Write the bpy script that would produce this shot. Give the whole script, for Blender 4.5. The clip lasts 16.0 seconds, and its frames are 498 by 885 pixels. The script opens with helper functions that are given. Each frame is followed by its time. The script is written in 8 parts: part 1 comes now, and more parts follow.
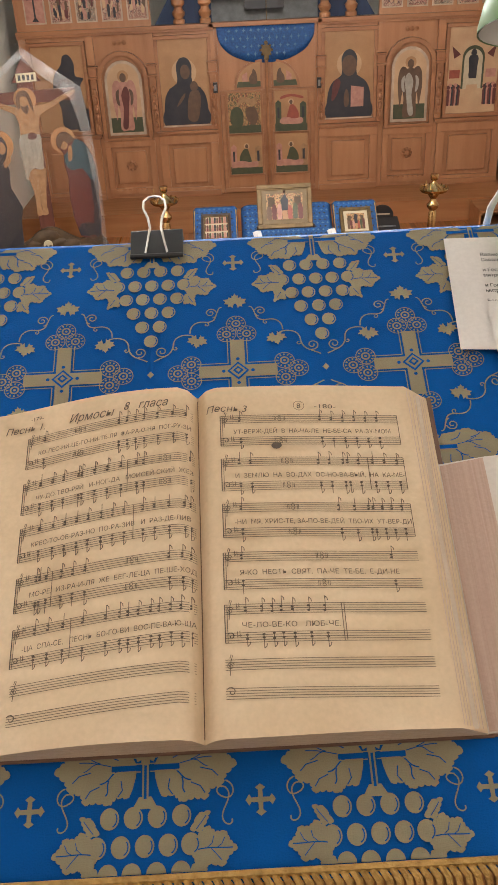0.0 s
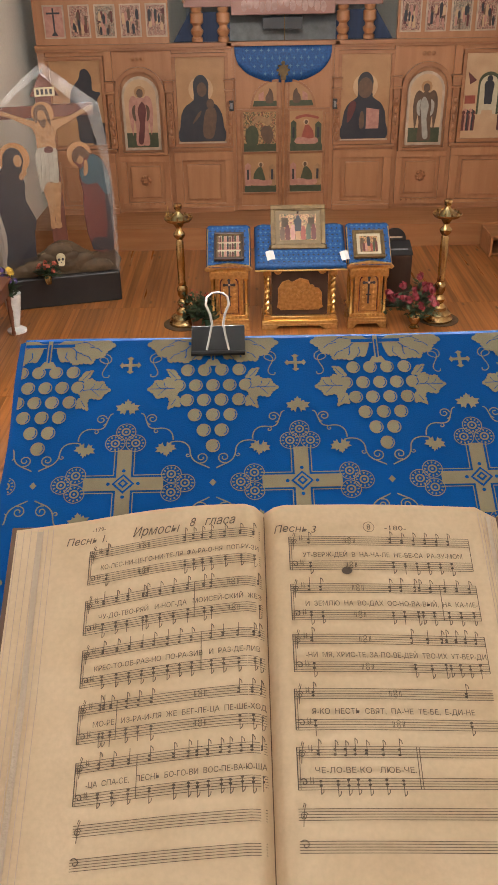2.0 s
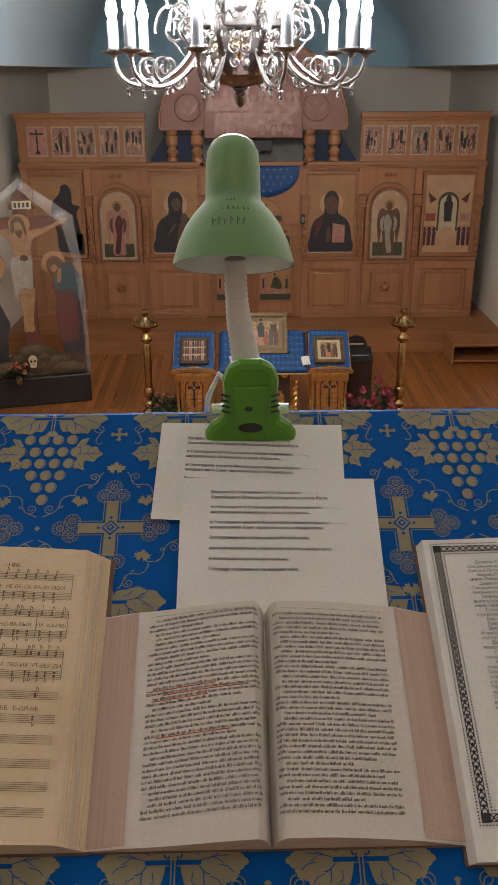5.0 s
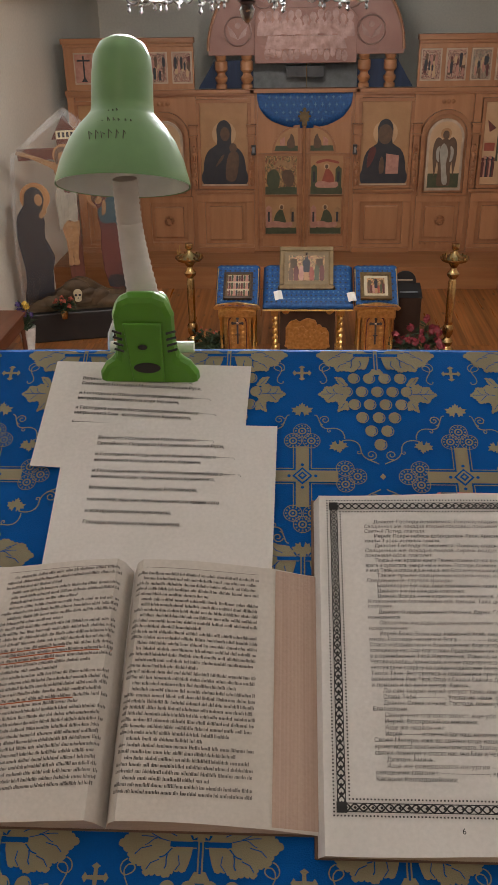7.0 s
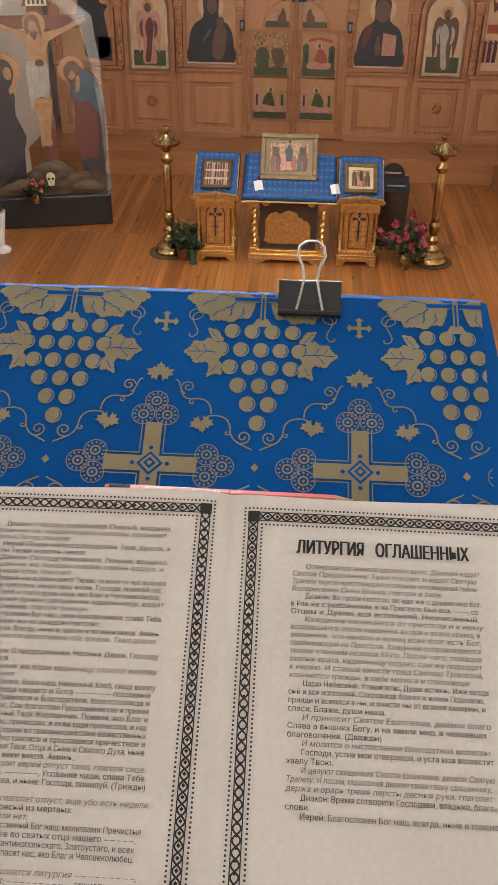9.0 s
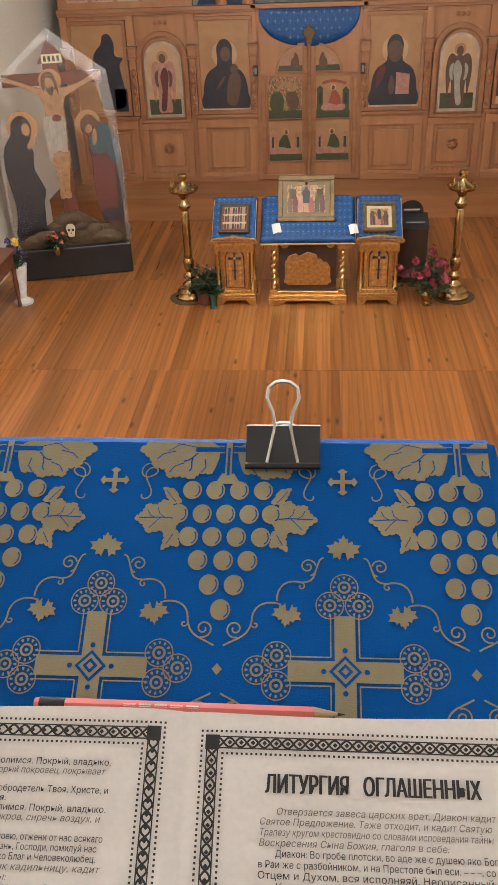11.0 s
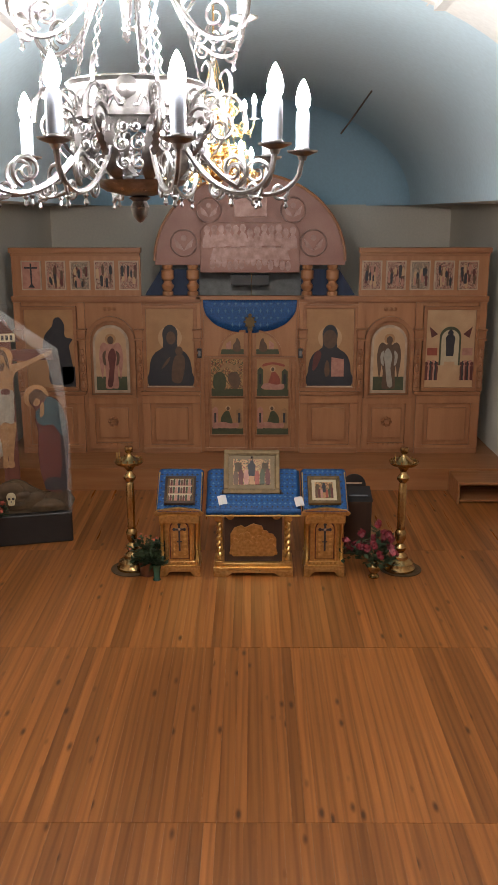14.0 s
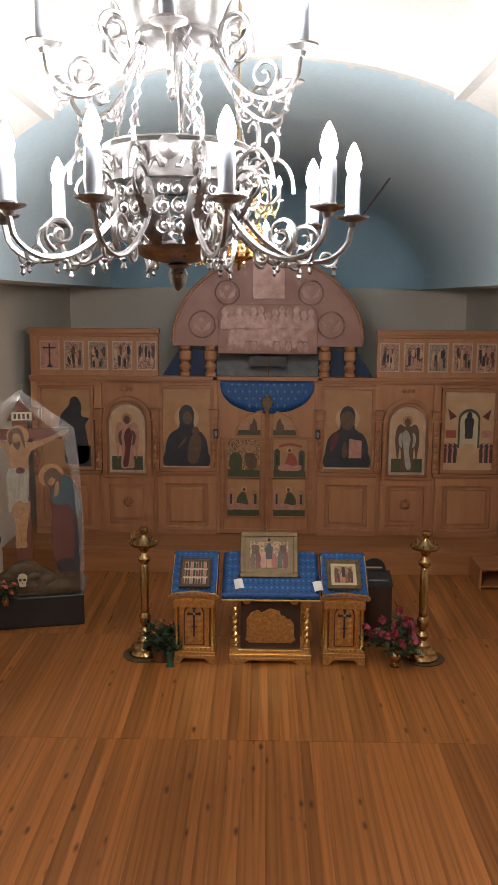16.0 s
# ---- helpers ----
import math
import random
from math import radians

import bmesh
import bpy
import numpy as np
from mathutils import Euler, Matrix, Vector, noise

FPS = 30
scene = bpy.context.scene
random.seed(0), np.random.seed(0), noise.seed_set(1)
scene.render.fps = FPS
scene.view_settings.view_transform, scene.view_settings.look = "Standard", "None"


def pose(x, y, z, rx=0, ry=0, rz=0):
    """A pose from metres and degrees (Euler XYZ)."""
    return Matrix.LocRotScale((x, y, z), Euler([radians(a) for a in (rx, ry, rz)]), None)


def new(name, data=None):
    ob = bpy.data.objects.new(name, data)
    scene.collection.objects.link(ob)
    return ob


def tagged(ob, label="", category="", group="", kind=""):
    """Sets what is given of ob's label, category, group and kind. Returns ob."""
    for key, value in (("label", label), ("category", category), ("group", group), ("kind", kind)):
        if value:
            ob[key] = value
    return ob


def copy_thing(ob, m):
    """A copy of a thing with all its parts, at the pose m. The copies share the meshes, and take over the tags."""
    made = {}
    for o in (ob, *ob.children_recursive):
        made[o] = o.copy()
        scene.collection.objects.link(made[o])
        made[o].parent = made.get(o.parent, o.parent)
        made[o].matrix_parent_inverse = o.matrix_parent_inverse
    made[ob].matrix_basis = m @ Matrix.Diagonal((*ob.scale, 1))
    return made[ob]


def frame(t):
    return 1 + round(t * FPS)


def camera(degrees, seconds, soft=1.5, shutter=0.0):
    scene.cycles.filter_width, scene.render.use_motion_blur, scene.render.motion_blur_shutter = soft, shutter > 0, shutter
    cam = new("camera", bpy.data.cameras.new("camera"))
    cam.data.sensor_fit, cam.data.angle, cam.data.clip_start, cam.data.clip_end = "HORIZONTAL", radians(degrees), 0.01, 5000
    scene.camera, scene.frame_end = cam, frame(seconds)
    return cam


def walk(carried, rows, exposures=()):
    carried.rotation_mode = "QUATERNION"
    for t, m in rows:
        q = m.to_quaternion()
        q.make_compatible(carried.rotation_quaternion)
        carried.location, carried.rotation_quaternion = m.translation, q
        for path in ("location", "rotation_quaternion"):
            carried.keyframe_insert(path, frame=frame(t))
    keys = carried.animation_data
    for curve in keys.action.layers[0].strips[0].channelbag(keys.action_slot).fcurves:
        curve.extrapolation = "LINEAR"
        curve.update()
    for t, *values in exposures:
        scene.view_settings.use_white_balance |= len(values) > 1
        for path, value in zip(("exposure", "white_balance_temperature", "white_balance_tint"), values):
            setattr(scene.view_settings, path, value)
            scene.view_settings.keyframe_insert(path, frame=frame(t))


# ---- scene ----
cam = camera(32.075, 16.0)
# camera and its walk: seconds, place, yaw, pitch, roll
PATH = [
    (0, -0.5071, 0.0800, 4.1252, 0.176, -30.793, -2.811),
    (0.5, -0.5501, 0.0862, 4.1356, -0.417, -30.791, -1.902),
    (1, -0.5542, 0.1056, 4.1566, -0.612, -30.848, -1.312),
    (1.5, -0.5546, 0.1280, 4.1725, -0.337, -31.039, -1.200),
    (2, -0.5560, 0.1360, 4.1896, 0.314, -29.986, -1.146),
    (2.5, -0.5529, 0.1320, 4.1905, 0.131, -25.946, -0.891),
    (3, -0.5405, 0.1050, 4.2043, -0.146, -22.328, -0.777),
    (3.5, -0.4823, 0.0544, 4.2208, -0.342, -19.323, -0.819),
    (4, -0.3606, 0.0031, 4.2261, -0.351, -18.884, -0.371),
    (4.5, -0.2656, -0.0348, 4.2260, -0.043, -20.640, 1.968),
    (5, -0.2305, -0.0359, 4.2297, -0.570, -23.209, -0.213),
    (5.2, -0.2323, -0.0370, 4.2270, -2.761, -24.468, 0.298),
    (7.3, -0.0562, 0.0807, 4.1937, 3.908, -28.144, -1.075),
    (7.5, -0.0527, 0.1092, 4.1877, 1.960, -29.005, -0.800),
    (8, -0.0055, 0.1835, 4.1747, 0.007, -31.450, -0.866),
    (8.2, 0.0380, 0.2068, 4.1698, 0.074, -31.996, 0.007),
    (10.3, 0.2729, 0.3182, 4.1600, 8.039, -36.880, -2.185),
    (10.5, 0.2638, 0.3395, 4.1626, 7.925, -36.029, -2.723),
    (11, 0.2188, 0.3980, 4.1800, 5.533, -32.017, -2.377),
    (11.5, 0.1868, 0.4414, 4.1838, 4.676, -25.400, -2.396),
    (12, 0.1872, 0.4862, 4.2001, 3.154, -20.940, -0.471),
    (12.5, 0.1569, 0.5394, 4.1974, 4.368, -19.755, 1.435),
    (13, 0.0865, 0.6061, 4.1819, 3.442, -19.072, 0.143),
    (13.5, 0.0449, 0.6573, 4.1623, 0.670, -15.556, 0.035),
    (14, 0.0352, 0.7154, 4.1476, 0.215, -14.805, -0.031),
    (14.5, 0.0035, 0.7947, 4.0940, 1.406, -13.064, 0.794),
    (15, -0.0163, 0.8486, 4.0980, 1.641, -10.470, 0.493),
    (15.5, -0.0338, 0.8785, 4.1104, 2.069, -9.373, 0.113),
    (16, -0.0343, 0.8844, 4.1131, 1.044, -9.461, 0.344)
]

def cam_pose(x, y, z, yaw, pitch, roll):
    return pose(x, y, z, 0, 0, yaw) @ pose(0, 0, 0, 90 + pitch, 0, 0) @ pose(0, 0, 0, 0, 0, roll)


EXPOSURES = [(0, 0.83), (2, 0.8), (2.6, 0.6), (3, 0.28), (4, -0.02), (5, -0.05), (7.5, 0.22), (8.2, 0.5), (10.3, 0.7), (11, 0.75), (11.5, 0.7), (12, 0.38), (13, 0.2), (14.5, -0.1), (16, -0.15)]
walk(cam, [(r[0], cam_pose(*r[1:])) for r in PATH], EXPOSURES)

# world: a dim evening sky outside, the place is closed
world = bpy.data.worlds.new("world")
scene.world = world
world.use_nodes = True
world.node_tree.nodes["Background"].inputs[0].default_value = (0.25, 0.3, 0.4, 1)
world.node_tree.nodes["Background"].inputs[1].default_value = 0.05
BULB_LOFT = 980.0    # chandelier beside the choir loft
BULB_NAVE = 1950.0    # chandelier in the nave
# strength of the unseen lamp added above the loft to light the desk
ADDED_LOFT_LAMP = 3.3


# ---- materials ----
def mat(name, col, rough=0.6, metal=0.0, col2=None, scale=(8, 8, 8), bump=0.0, fine=60.0, rand=0.0, island=0.0, spec=0.5, coat=0.0, detail=4.0, rvar=0.08):
    """Two scales of colour variation, varying gloss and a fine relief."""
    m = bpy.data.materials.new(name)
    m.use_nodes = True
    nt = m.node_tree
    L, N = nt.links.new, nt.nodes.new
    b = nt.nodes["Principled BSDF"]
    b.inputs["Roughness"].default_value, b.inputs["Metallic"].default_value = rough, metal
    b.inputs["Specular IOR Level"].default_value = spec
    b.inputs["Coat Weight"].default_value = coat
    tc, mp = N("ShaderNodeTexCoord"), N("ShaderNodeMapping")
    mp.inputs["Scale"].default_value = scale
    L(tc.outputs["Object"], mp.inputs[0])
    n1 = N("ShaderNodeTexNoise")
    n1.inputs["Scale"].default_value, n1.inputs["Detail"].default_value = 1.0, detail
    L(mp.outputs[0], n1.inputs["Vector"])
    n2 = N("ShaderNodeTexNoise")
    n2.inputs["Scale"].default_value, n2.inputs["Detail"].default_value = fine, 3.0
    L(tc.outputs["Object"], n2.inputs["Vector"])
    mix = N("ShaderNodeMix")
    mix.data_type = "RGBA"
    c2 = col2 or tuple(v * 0.72 for v in col)
    mix.inputs["A"].default_value, mix.inputs["B"].default_value = (*col, 1), (*c2, 1)
    ramp = N("ShaderNodeMapRange")
    ramp.inputs[1].default_value, ramp.inputs[2].default_value = 0.32, 0.68
    L(n1.outputs["Fac"], ramp.inputs[0])
    L(ramp.outputs[0], mix.inputs["Factor"])
    hsv = N("ShaderNodeHueSaturation")
    L(mix.outputs["Result"], hsv.inputs["Color"])
    val = N("ShaderNodeMath")
    val.operation = "MULTIPLY_ADD"
    val.inputs[1].default_value, val.inputs[2].default_value = 0.2, 0.9
    L(n2.outputs["Fac"], val.inputs[0])
    out = val.outputs[0]
    if rand or island:
        src = N("ShaderNodeObjectInfo").outputs["Random"] if rand else N("ShaderNodeNewGeometry").outputs["Random Per Island"]
        k = rand or island
        a2 = N("ShaderNodeMath")
        a2.operation = "MULTIPLY_ADD"
        a2.inputs[1].default_value, a2.inputs[2].default_value = k, 1 - k / 2
        L(src, a2.inputs[0])
        mu = N("ShaderNodeMath")
        mu.operation = "MULTIPLY"
        L(out, mu.inputs[0])
        L(a2.outputs[0], mu.inputs[1])
        out = mu.outputs[0]
    L(out, hsv.inputs["Value"])
    L(hsv.outputs[0], b.inputs["Base Color"])
    rr = N("ShaderNodeMath")
    rr.operation = "MULTIPLY_ADD"
    rr.inputs[1].default_value, rr.inputs[2].default_value = rvar * 2, max(rough - rvar, 0.02)
    L(n1.outputs["Fac"], rr.inputs[0])
    L(rr.outputs[0], b.inputs["Roughness"])
    if bump:
        bp = N("ShaderNodeBump")
        bp.inputs["Strength"].default_value, bp.inputs["Distance"].default_value = bump, 0.002
        L(n2.outputs["Fac"], bp.inputs["Height"])
        L(bp.outputs[0], b.inputs["Normal"])
    return m


def floor_wood(name, rand=True):
    """Honey-coloured pine boards: long grain, dark streaks and knots, a shift of tone from board to board."""
    m = mat(name, (0.385, 0.146, 0.038), 0.30, col2=(0.245, 0.082, 0.021), scale=(17, 0.55, 17), fine=60, bump=0.08, rand=0.56 if rand else 0.0, island=0.0 if rand else 0.56)
    nt = m.node_tree
    L, N = nt.links.new, nt.nodes.new
    b = nt.nodes["Principled BSDF"]
    base = b.inputs["Base Color"].links[0].from_socket
    tc, mp, wv = N("ShaderNodeTexCoord"), N("ShaderNodeMapping"), N("ShaderNodeTexWave")
    rnd = N("ShaderNodeObjectInfo") if rand else None
    mp.inputs["Scale"].default_value = (3.2, 0.16, 1)
    if rand:
        cmb = N("ShaderNodeCombineXYZ")
        ml = N("ShaderNodeMath")
        ml.operation = "MULTIPLY"
        ml.inputs[1].default_value = 40
        L(rnd.outputs["Random"], ml.inputs[0])
        L(ml.outputs[0], cmb.inputs[0])
        L(ml.outputs[0], cmb.inputs[1])
        L(cmb.outputs[0], mp.inputs["Location"])
    shift = cmb.outputs[0] if rand else None
    L(tc.outputs["Object"], mp.inputs[0])
    wv.inputs["Scale"].default_value, wv.inputs["Distortion"].default_value, wv.inputs["Detail"].default_value = 1.3, 7.0, 3.0
    L(mp.outputs[0], wv.inputs[0])
    vor, mv = N("ShaderNodeTexVoronoi"), N("ShaderNodeMapping")
    mv.inputs["Scale"].default_value = (7, 2.4, 1)
    if rand:
        L(shift, mv.inputs["Location"])
    L(tc.outputs["Object"], mv.inputs[0])
    L(mv.outputs[0], vor.inputs["Vector"])
    vor.inputs["Scale"].default_value = 1.0
    knot = N("ShaderNodeMapRange")
    knot.inputs[1].default_value, knot.inputs[2].default_value, knot.inputs[3].default_value, knot.inputs[4].default_value = 0.06, 0.2, 0.95, 0.0
    L(vor.outputs["Distance"], knot.inputs[0])
    sel = N("ShaderNodeMath")
    sel.operation = "GREATER_THAN"
    sel.inputs[1].default_value = 0.35
    sp = N("ShaderNodeSeparateColor")
    L(vor.outputs["Color"], sp.inputs[0])
    L(sp.outputs[0], sel.inputs[0])
    km = N("ShaderNodeMath")
    km.operation = "MULTIPLY"
    L(knot.outputs[0], km.inputs[0])
    L(sel.outputs[0], km.inputs[1])
    st = N("ShaderNodeMapRange")
    st.inputs[1].default_value, st.inputs[2].default_value, st.inputs[3].default_value, st.inputs[4].default_value = 0.6, 1.0, 0.0, 0.30
    L(wv.outputs["Fac"], st.inputs[0])
    mx = N("ShaderNodeMath")
    mx.operation = "MAXIMUM"
    L(st.outputs[0], mx.inputs[0])
    L(km.outputs[0], mx.inputs[1])
    dark = N("ShaderNodeMix")
    dark.data_type = "RGBA"
    dark.inputs["B"].default_value = (0.07, 0.022, 0.008, 1)
    L(mx.outputs[0], dark.inputs["Factor"])
    L(base, dark.inputs["A"])
    L(dark.outputs["Result"], b.inputs["Base Color"])
    return m


def glow(name, col, strength):
    m = bpy.data.materials.new(name)
    m.use_nodes = True
    b = m.node_tree.nodes["Principled BSDF"]
    b.inputs["Base Color"].default_value = (*col, 1)
    b.inputs["Emission Color"].default_value = (*col, 1)
    b.inputs["Emission Strength"].default_value = strength
    return m


def film_material(name, amount=0.12, milk=0.15):
    """Clear crumpled plastic film: mostly see-through with wrinkled gloss."""
    m = bpy.data.materials.new(name)
    m.use_nodes = True
    nt = m.node_tree
    L, N = nt.links.new, nt.nodes.new
    nt.nodes.remove(nt.nodes["Principled BSDF"])
    tr, gl, df, mx, mx2, nz, bp = [N(k) for k in ("ShaderNodeBsdfTransparent", "ShaderNodeBsdfGlossy", "ShaderNodeBsdfDiffuse", "ShaderNodeMixShader", "ShaderNodeMixShader", "ShaderNodeTexNoise", "ShaderNodeBump")]
    gl.inputs["Roughness"].default_value = 0.12
    df.inputs["Color"].default_value = (0.75, 0.75, 0.75, 1)
    nz.inputs["Scale"].default_value = 9
    nz.inputs["Detail"].default_value = 5
    bp.inputs["Strength"].default_value, bp.inputs["Distance"].default_value = 0.9, 0.03
    tc = N("ShaderNodeTexCoord")
    mp = N("ShaderNodeMapping")
    mp.inputs["Scale"].default_value = (2.6, 1, 0.8)
    L(tc.outputs["Object"], mp.inputs[0])
    L(mp.outputs[0], nz.inputs["Vector"])
    L(nz.outputs["Fac"], bp.inputs["Height"])
    L(bp.outputs[0], gl.inputs["Normal"])
    mx.inputs[0].default_value = milk
    L(gl.outputs[0], mx.inputs[1])
    L(df.outputs[0], mx.inputs[2])
    mx2.inputs[0].default_value = amount
    L(tr.outputs[0], mx2.inputs[1])
    L(mx.outputs[0], mx2.inputs[2])
    L(mx2.outputs[0], nt.nodes["Material Output"].inputs[0])
    return m


def painted_scene(name, colours, scale=(34, 34, 20)):
    """A worn, crowded little painting: uneven patches of a few old colours."""
    m = mat(name, colours[0], 0.5)
    nt = m.node_tree
    L, N = nt.links.new, nt.nodes.new
    tc, mp, nz, vo, rp = N("ShaderNodeTexCoord"), N("ShaderNodeMapping"), N("ShaderNodeTexNoise"), N("ShaderNodeTexVoronoi"), N("ShaderNodeValToRGB")
    mp.inputs["Scale"].default_value = scale
    L(tc.outputs["Object"], mp.inputs[0])
    nz.inputs["Scale"].default_value, nz.inputs["Detail"].default_value = 1.2, 3.0
    L(mp.outputs[0], nz.inputs["Vector"])
    mx = N("ShaderNodeMix")
    mx.data_type = "VECTOR"
    mx.inputs["Factor"].default_value = 0.55
    L(mp.outputs[0], mx.inputs[4])
    ad = N("ShaderNodeVectorMath")
    ad.operation = "MULTIPLY_ADD"
    ad.inputs[1].default_value = (3.0, 3.0, 3.0)
    L(nz.outputs["Color"], ad.inputs[0])
    L(mp.outputs[0], ad.inputs[2])
    L(ad.outputs[0], mx.inputs[5])
    L(mx.outputs[1], vo.inputs["Vector"])
    sep = N("ShaderNodeSeparateColor")
    L(vo.outputs["Color"], sep.inputs[0])
    L(sep.outputs[0], rp.inputs[0])
    rp.color_ramp.interpolation = "CONSTANT"
    el = rp.color_ramp.elements
    while len(el) < len(colours):
        el.new(0.5)
    for i, c in enumerate(colours):
        el[i].position, el[i].color = i / len(colours), (*c, 1)
    L(rp.outputs[0], nt.nodes["Principled BSDF"].inputs["Base Color"])
    return m


M_SCENE_ROSE = painted_scene("rose_scene_painting", [(0.42, 0.24, 0.17), (0.16, 0.05, 0.035), (0.46, 0.33, 0.23), (0.30, 0.11, 0.075), (0.05, 0.03, 0.028), (0.44, 0.27, 0.19)])
M_SCENE_GREY = painted_scene("grey_scene_painting", [(0.30, 0.22, 0.16), (0.08, 0.06, 0.045), (0.38, 0.29, 0.20), (0.14, 0.13, 0.10), (0.30, 0.14, 0.09), (0.34, 0.25, 0.17)])
M_SCENE_GREEN = painted_scene("ochre_and_green_painting", [(0.40, 0.22, 0.09), (0.36, 0.19, 0.075), (0.12, 0.09, 0.035), (0.42, 0.24, 0.10), (0.05, 0.055, 0.022), (0.22, 0.06, 0.03)], (16, 16, 10))
M_PLANK = floor_wood("floor_boards")
M_PLANK_FAR = floor_wood("floor_boards_far", False)
M_JOINT = mat("board_gap", (0.10, 0.036, 0.014), 0.9)
M_PINE = mat("varnished_pine", (0.40, 0.185, 0.085), 0.42, col2=(0.33, 0.14, 0.06), scale=(9, 9, 0.8), fine=70, bump=0.06)
M_PINE2 = mat("pine_moulding", (0.34, 0.15, 0.066), 0.42, col2=(0.27, 0.11, 0.047), scale=(1, 9, 9), fine=70, bump=0.06)
M_SOLEA = mat("solea_boards", (0.36, 0.155, 0.06), 0.4, col2=(0.29, 0.115, 0.04), scale=(1, 12, 12), fine=70, bump=0.06)
M_WALL = mat("beige_wall_paint", (0.76, 0.69, 0.59), 0.75, col2=(0.70, 0.63, 0.53), scale=(0.6, 0.6, 0.6), fine=25, bump=0.12)
M_VAULT = mat("white_vault_plaster", (0.74, 0.74, 0.72), 0.8, col2=(0.67, 0.68, 0.67), scale=(0.5, 0.5, 0.5), fine=20, bump=0.12)
M_VAULT_BLUE = mat("light_blue_vault_plaster", (0.56, 0.71, 0.80), 0.8, col2=(0.52, 0.67, 0.76), scale=(0.5, 0.5, 0.5), fine=20, bump=0.12)
M_BLUE = mat("pale_blue_plaster", (0.44, 0.64, 0.77), 0.8, col2=(0.40, 0.60, 0.73), scale=(0.5, 0.5, 0.5), fine=20, bump=0.12)
M_GOLD = mat("gilt_brass", (0.80, 0.54, 0.21), 0.30, 1.0, col2=(0.66, 0.40, 0.13), scale=(20, 20, 20), fine=120, bump=0.25)
M_GILT = mat("gilt_carving", (0.72, 0.46, 0.18), 0.34, 0.95, col2=(0.50, 0.29, 0.10), scale=(30, 30, 30), fine=60, bump=1.0)
M_BRASS = mat("aged_brass", (0.56, 0.38, 0.17), 0.24, 1.0, col2=(0.36, 0.22, 0.09), scale=(12, 12, 12), fine=90, bump=0.1)
M_SILVER = mat("cast_nickel", (0.33, 0.315, 0.31), 0.30, 1.0, col2=(0.17, 0.16, 0.155), scale=(30, 30, 30), fine=200, bump=0.2)
# white plastic toned grey-blue: the shade of its backlit side is in the colour
M_SLEEVE = mat("shaded_white_sleeve", (0.36, 0.40, 0.46), 0.35, col2=(0.30, 0.33, 0.38), scale=(30, 30, 5))
M_BULB = glow("lit_bulb", (0.97, 0.95, 0.95), BULB_LOFT)
M_BULB_NAVE = glow("lit_nave_bulb", (0.97, 0.93, 0.90), BULB_NAVE)
M_BLACK = mat("black_paint", (0.014, 0.012, 0.012), 0.42, col2=(0.022, 0.018, 0.017), scale=(6, 6, 6), bump=0.1)
M_DARKWOOD = mat("dark_stained_wood", (0.055, 0.028, 0.018), 0.4, col2=(0.035, 0.018, 0.012), scale=(12, 12, 1), bump=0.1)
M_REDWOOD = mat("reddish_table_wood", (0.17, 0.06, 0.028), 0.4, col2=(0.12, 0.042, 0.02), scale=(10, 1.5, 10), bump=0.1)
M_CLOTH = mat("blue_silk_cloth", (0.001, 0.088, 0.34), 0.62, col2=(0.001, 0.072, 0.285), scale=(6, 6, 6), fine=900, bump=0.3, spec=0.08)
M_MOTIF = mat("gold_grey_silk_weave", (0.275, 0.24, 0.145), 0.5, col2=(0.235, 0.20, 0.125), scale=(25, 25, 25), fine=1200, bump=0.3, spec=0.25)
M_FRINGE = mat("gold_braid", (0.50, 0.30, 0.08), 0.55, col2=(0.33, 0.18, 0.04), scale=(150, 150, 150), fine=500, bump=0.8)
M_AGED = mat("yellowed_paper", (0.70, 0.54, 0.36), 0.75, col2=(0.62, 0.46, 0.29), scale=(14, 14, 14), fine=260, bump=0.1)
M_PAPER = mat("white_paper", (0.70, 0.66, 0.63), 0.7, col2=(0.66, 0.62, 0.58), scale=(10, 10, 10), fine=300, bump=0.05)
M_PAPER2 = mat("offwhite_book_paper", (0.62, 0.56, 0.51), 0.7, col2=(0.58, 0.52, 0.46), scale=(10, 10, 10), fine=300, bump=0.05)
M_EDGE = mat("page_edges", (0.60, 0.49, 0.38), 0.8, col2=(0.50, 0.39, 0.28), scale=(60, 3, 900), fine=400, bump=0.3)
M_EDGE2 = mat("pinkish_page_edges", (0.58, 0.45, 0.37), 0.8, col2=(0.52, 0.39, 0.31), scale=(60, 2, 900), fine=400, bump=0.2)
M_FORE = mat("pink_fore_edge", (0.50, 0.36, 0.29), 0.8, col2=(0.44, 0.30, 0.235), scale=(700, 4, 60), fine=400, bump=0.2)
M_COVER = mat("brown_book_cover", (0.11, 0.055, 0.032), 0.55, col2=(0.16, 0.085, 0.05), scale=(30, 30, 30), bump=0.3)
M_INK = mat("brown_ink", (0.085, 0.06, 0.042), 0.7, col2=(0.15, 0.105, 0.072), scale=(90, 90, 90))
M_PRINT = mat("black_print", (0.03, 0.028, 0.028), 0.7)
M_PRINT2 = mat("grey_print", (0.17, 0.145, 0.13), 0.7)
M_REDINK = mat("orange_underline", (0.55, 0.13, 0.04), 0.7)
M_CLIP = mat("black_spring_steel", (0.006, 0.006, 0.007), 0.5, col2=(0.009, 0.009, 0.009), scale=(40, 40, 40), bump=0.05)
M_GREEN = mat("dark_green_plastic", (0.085, 0.26, 0.016), 0.36, col2=(0.078, 0.24, 0.015), scale=(9, 9, 9), rvar=0.04)
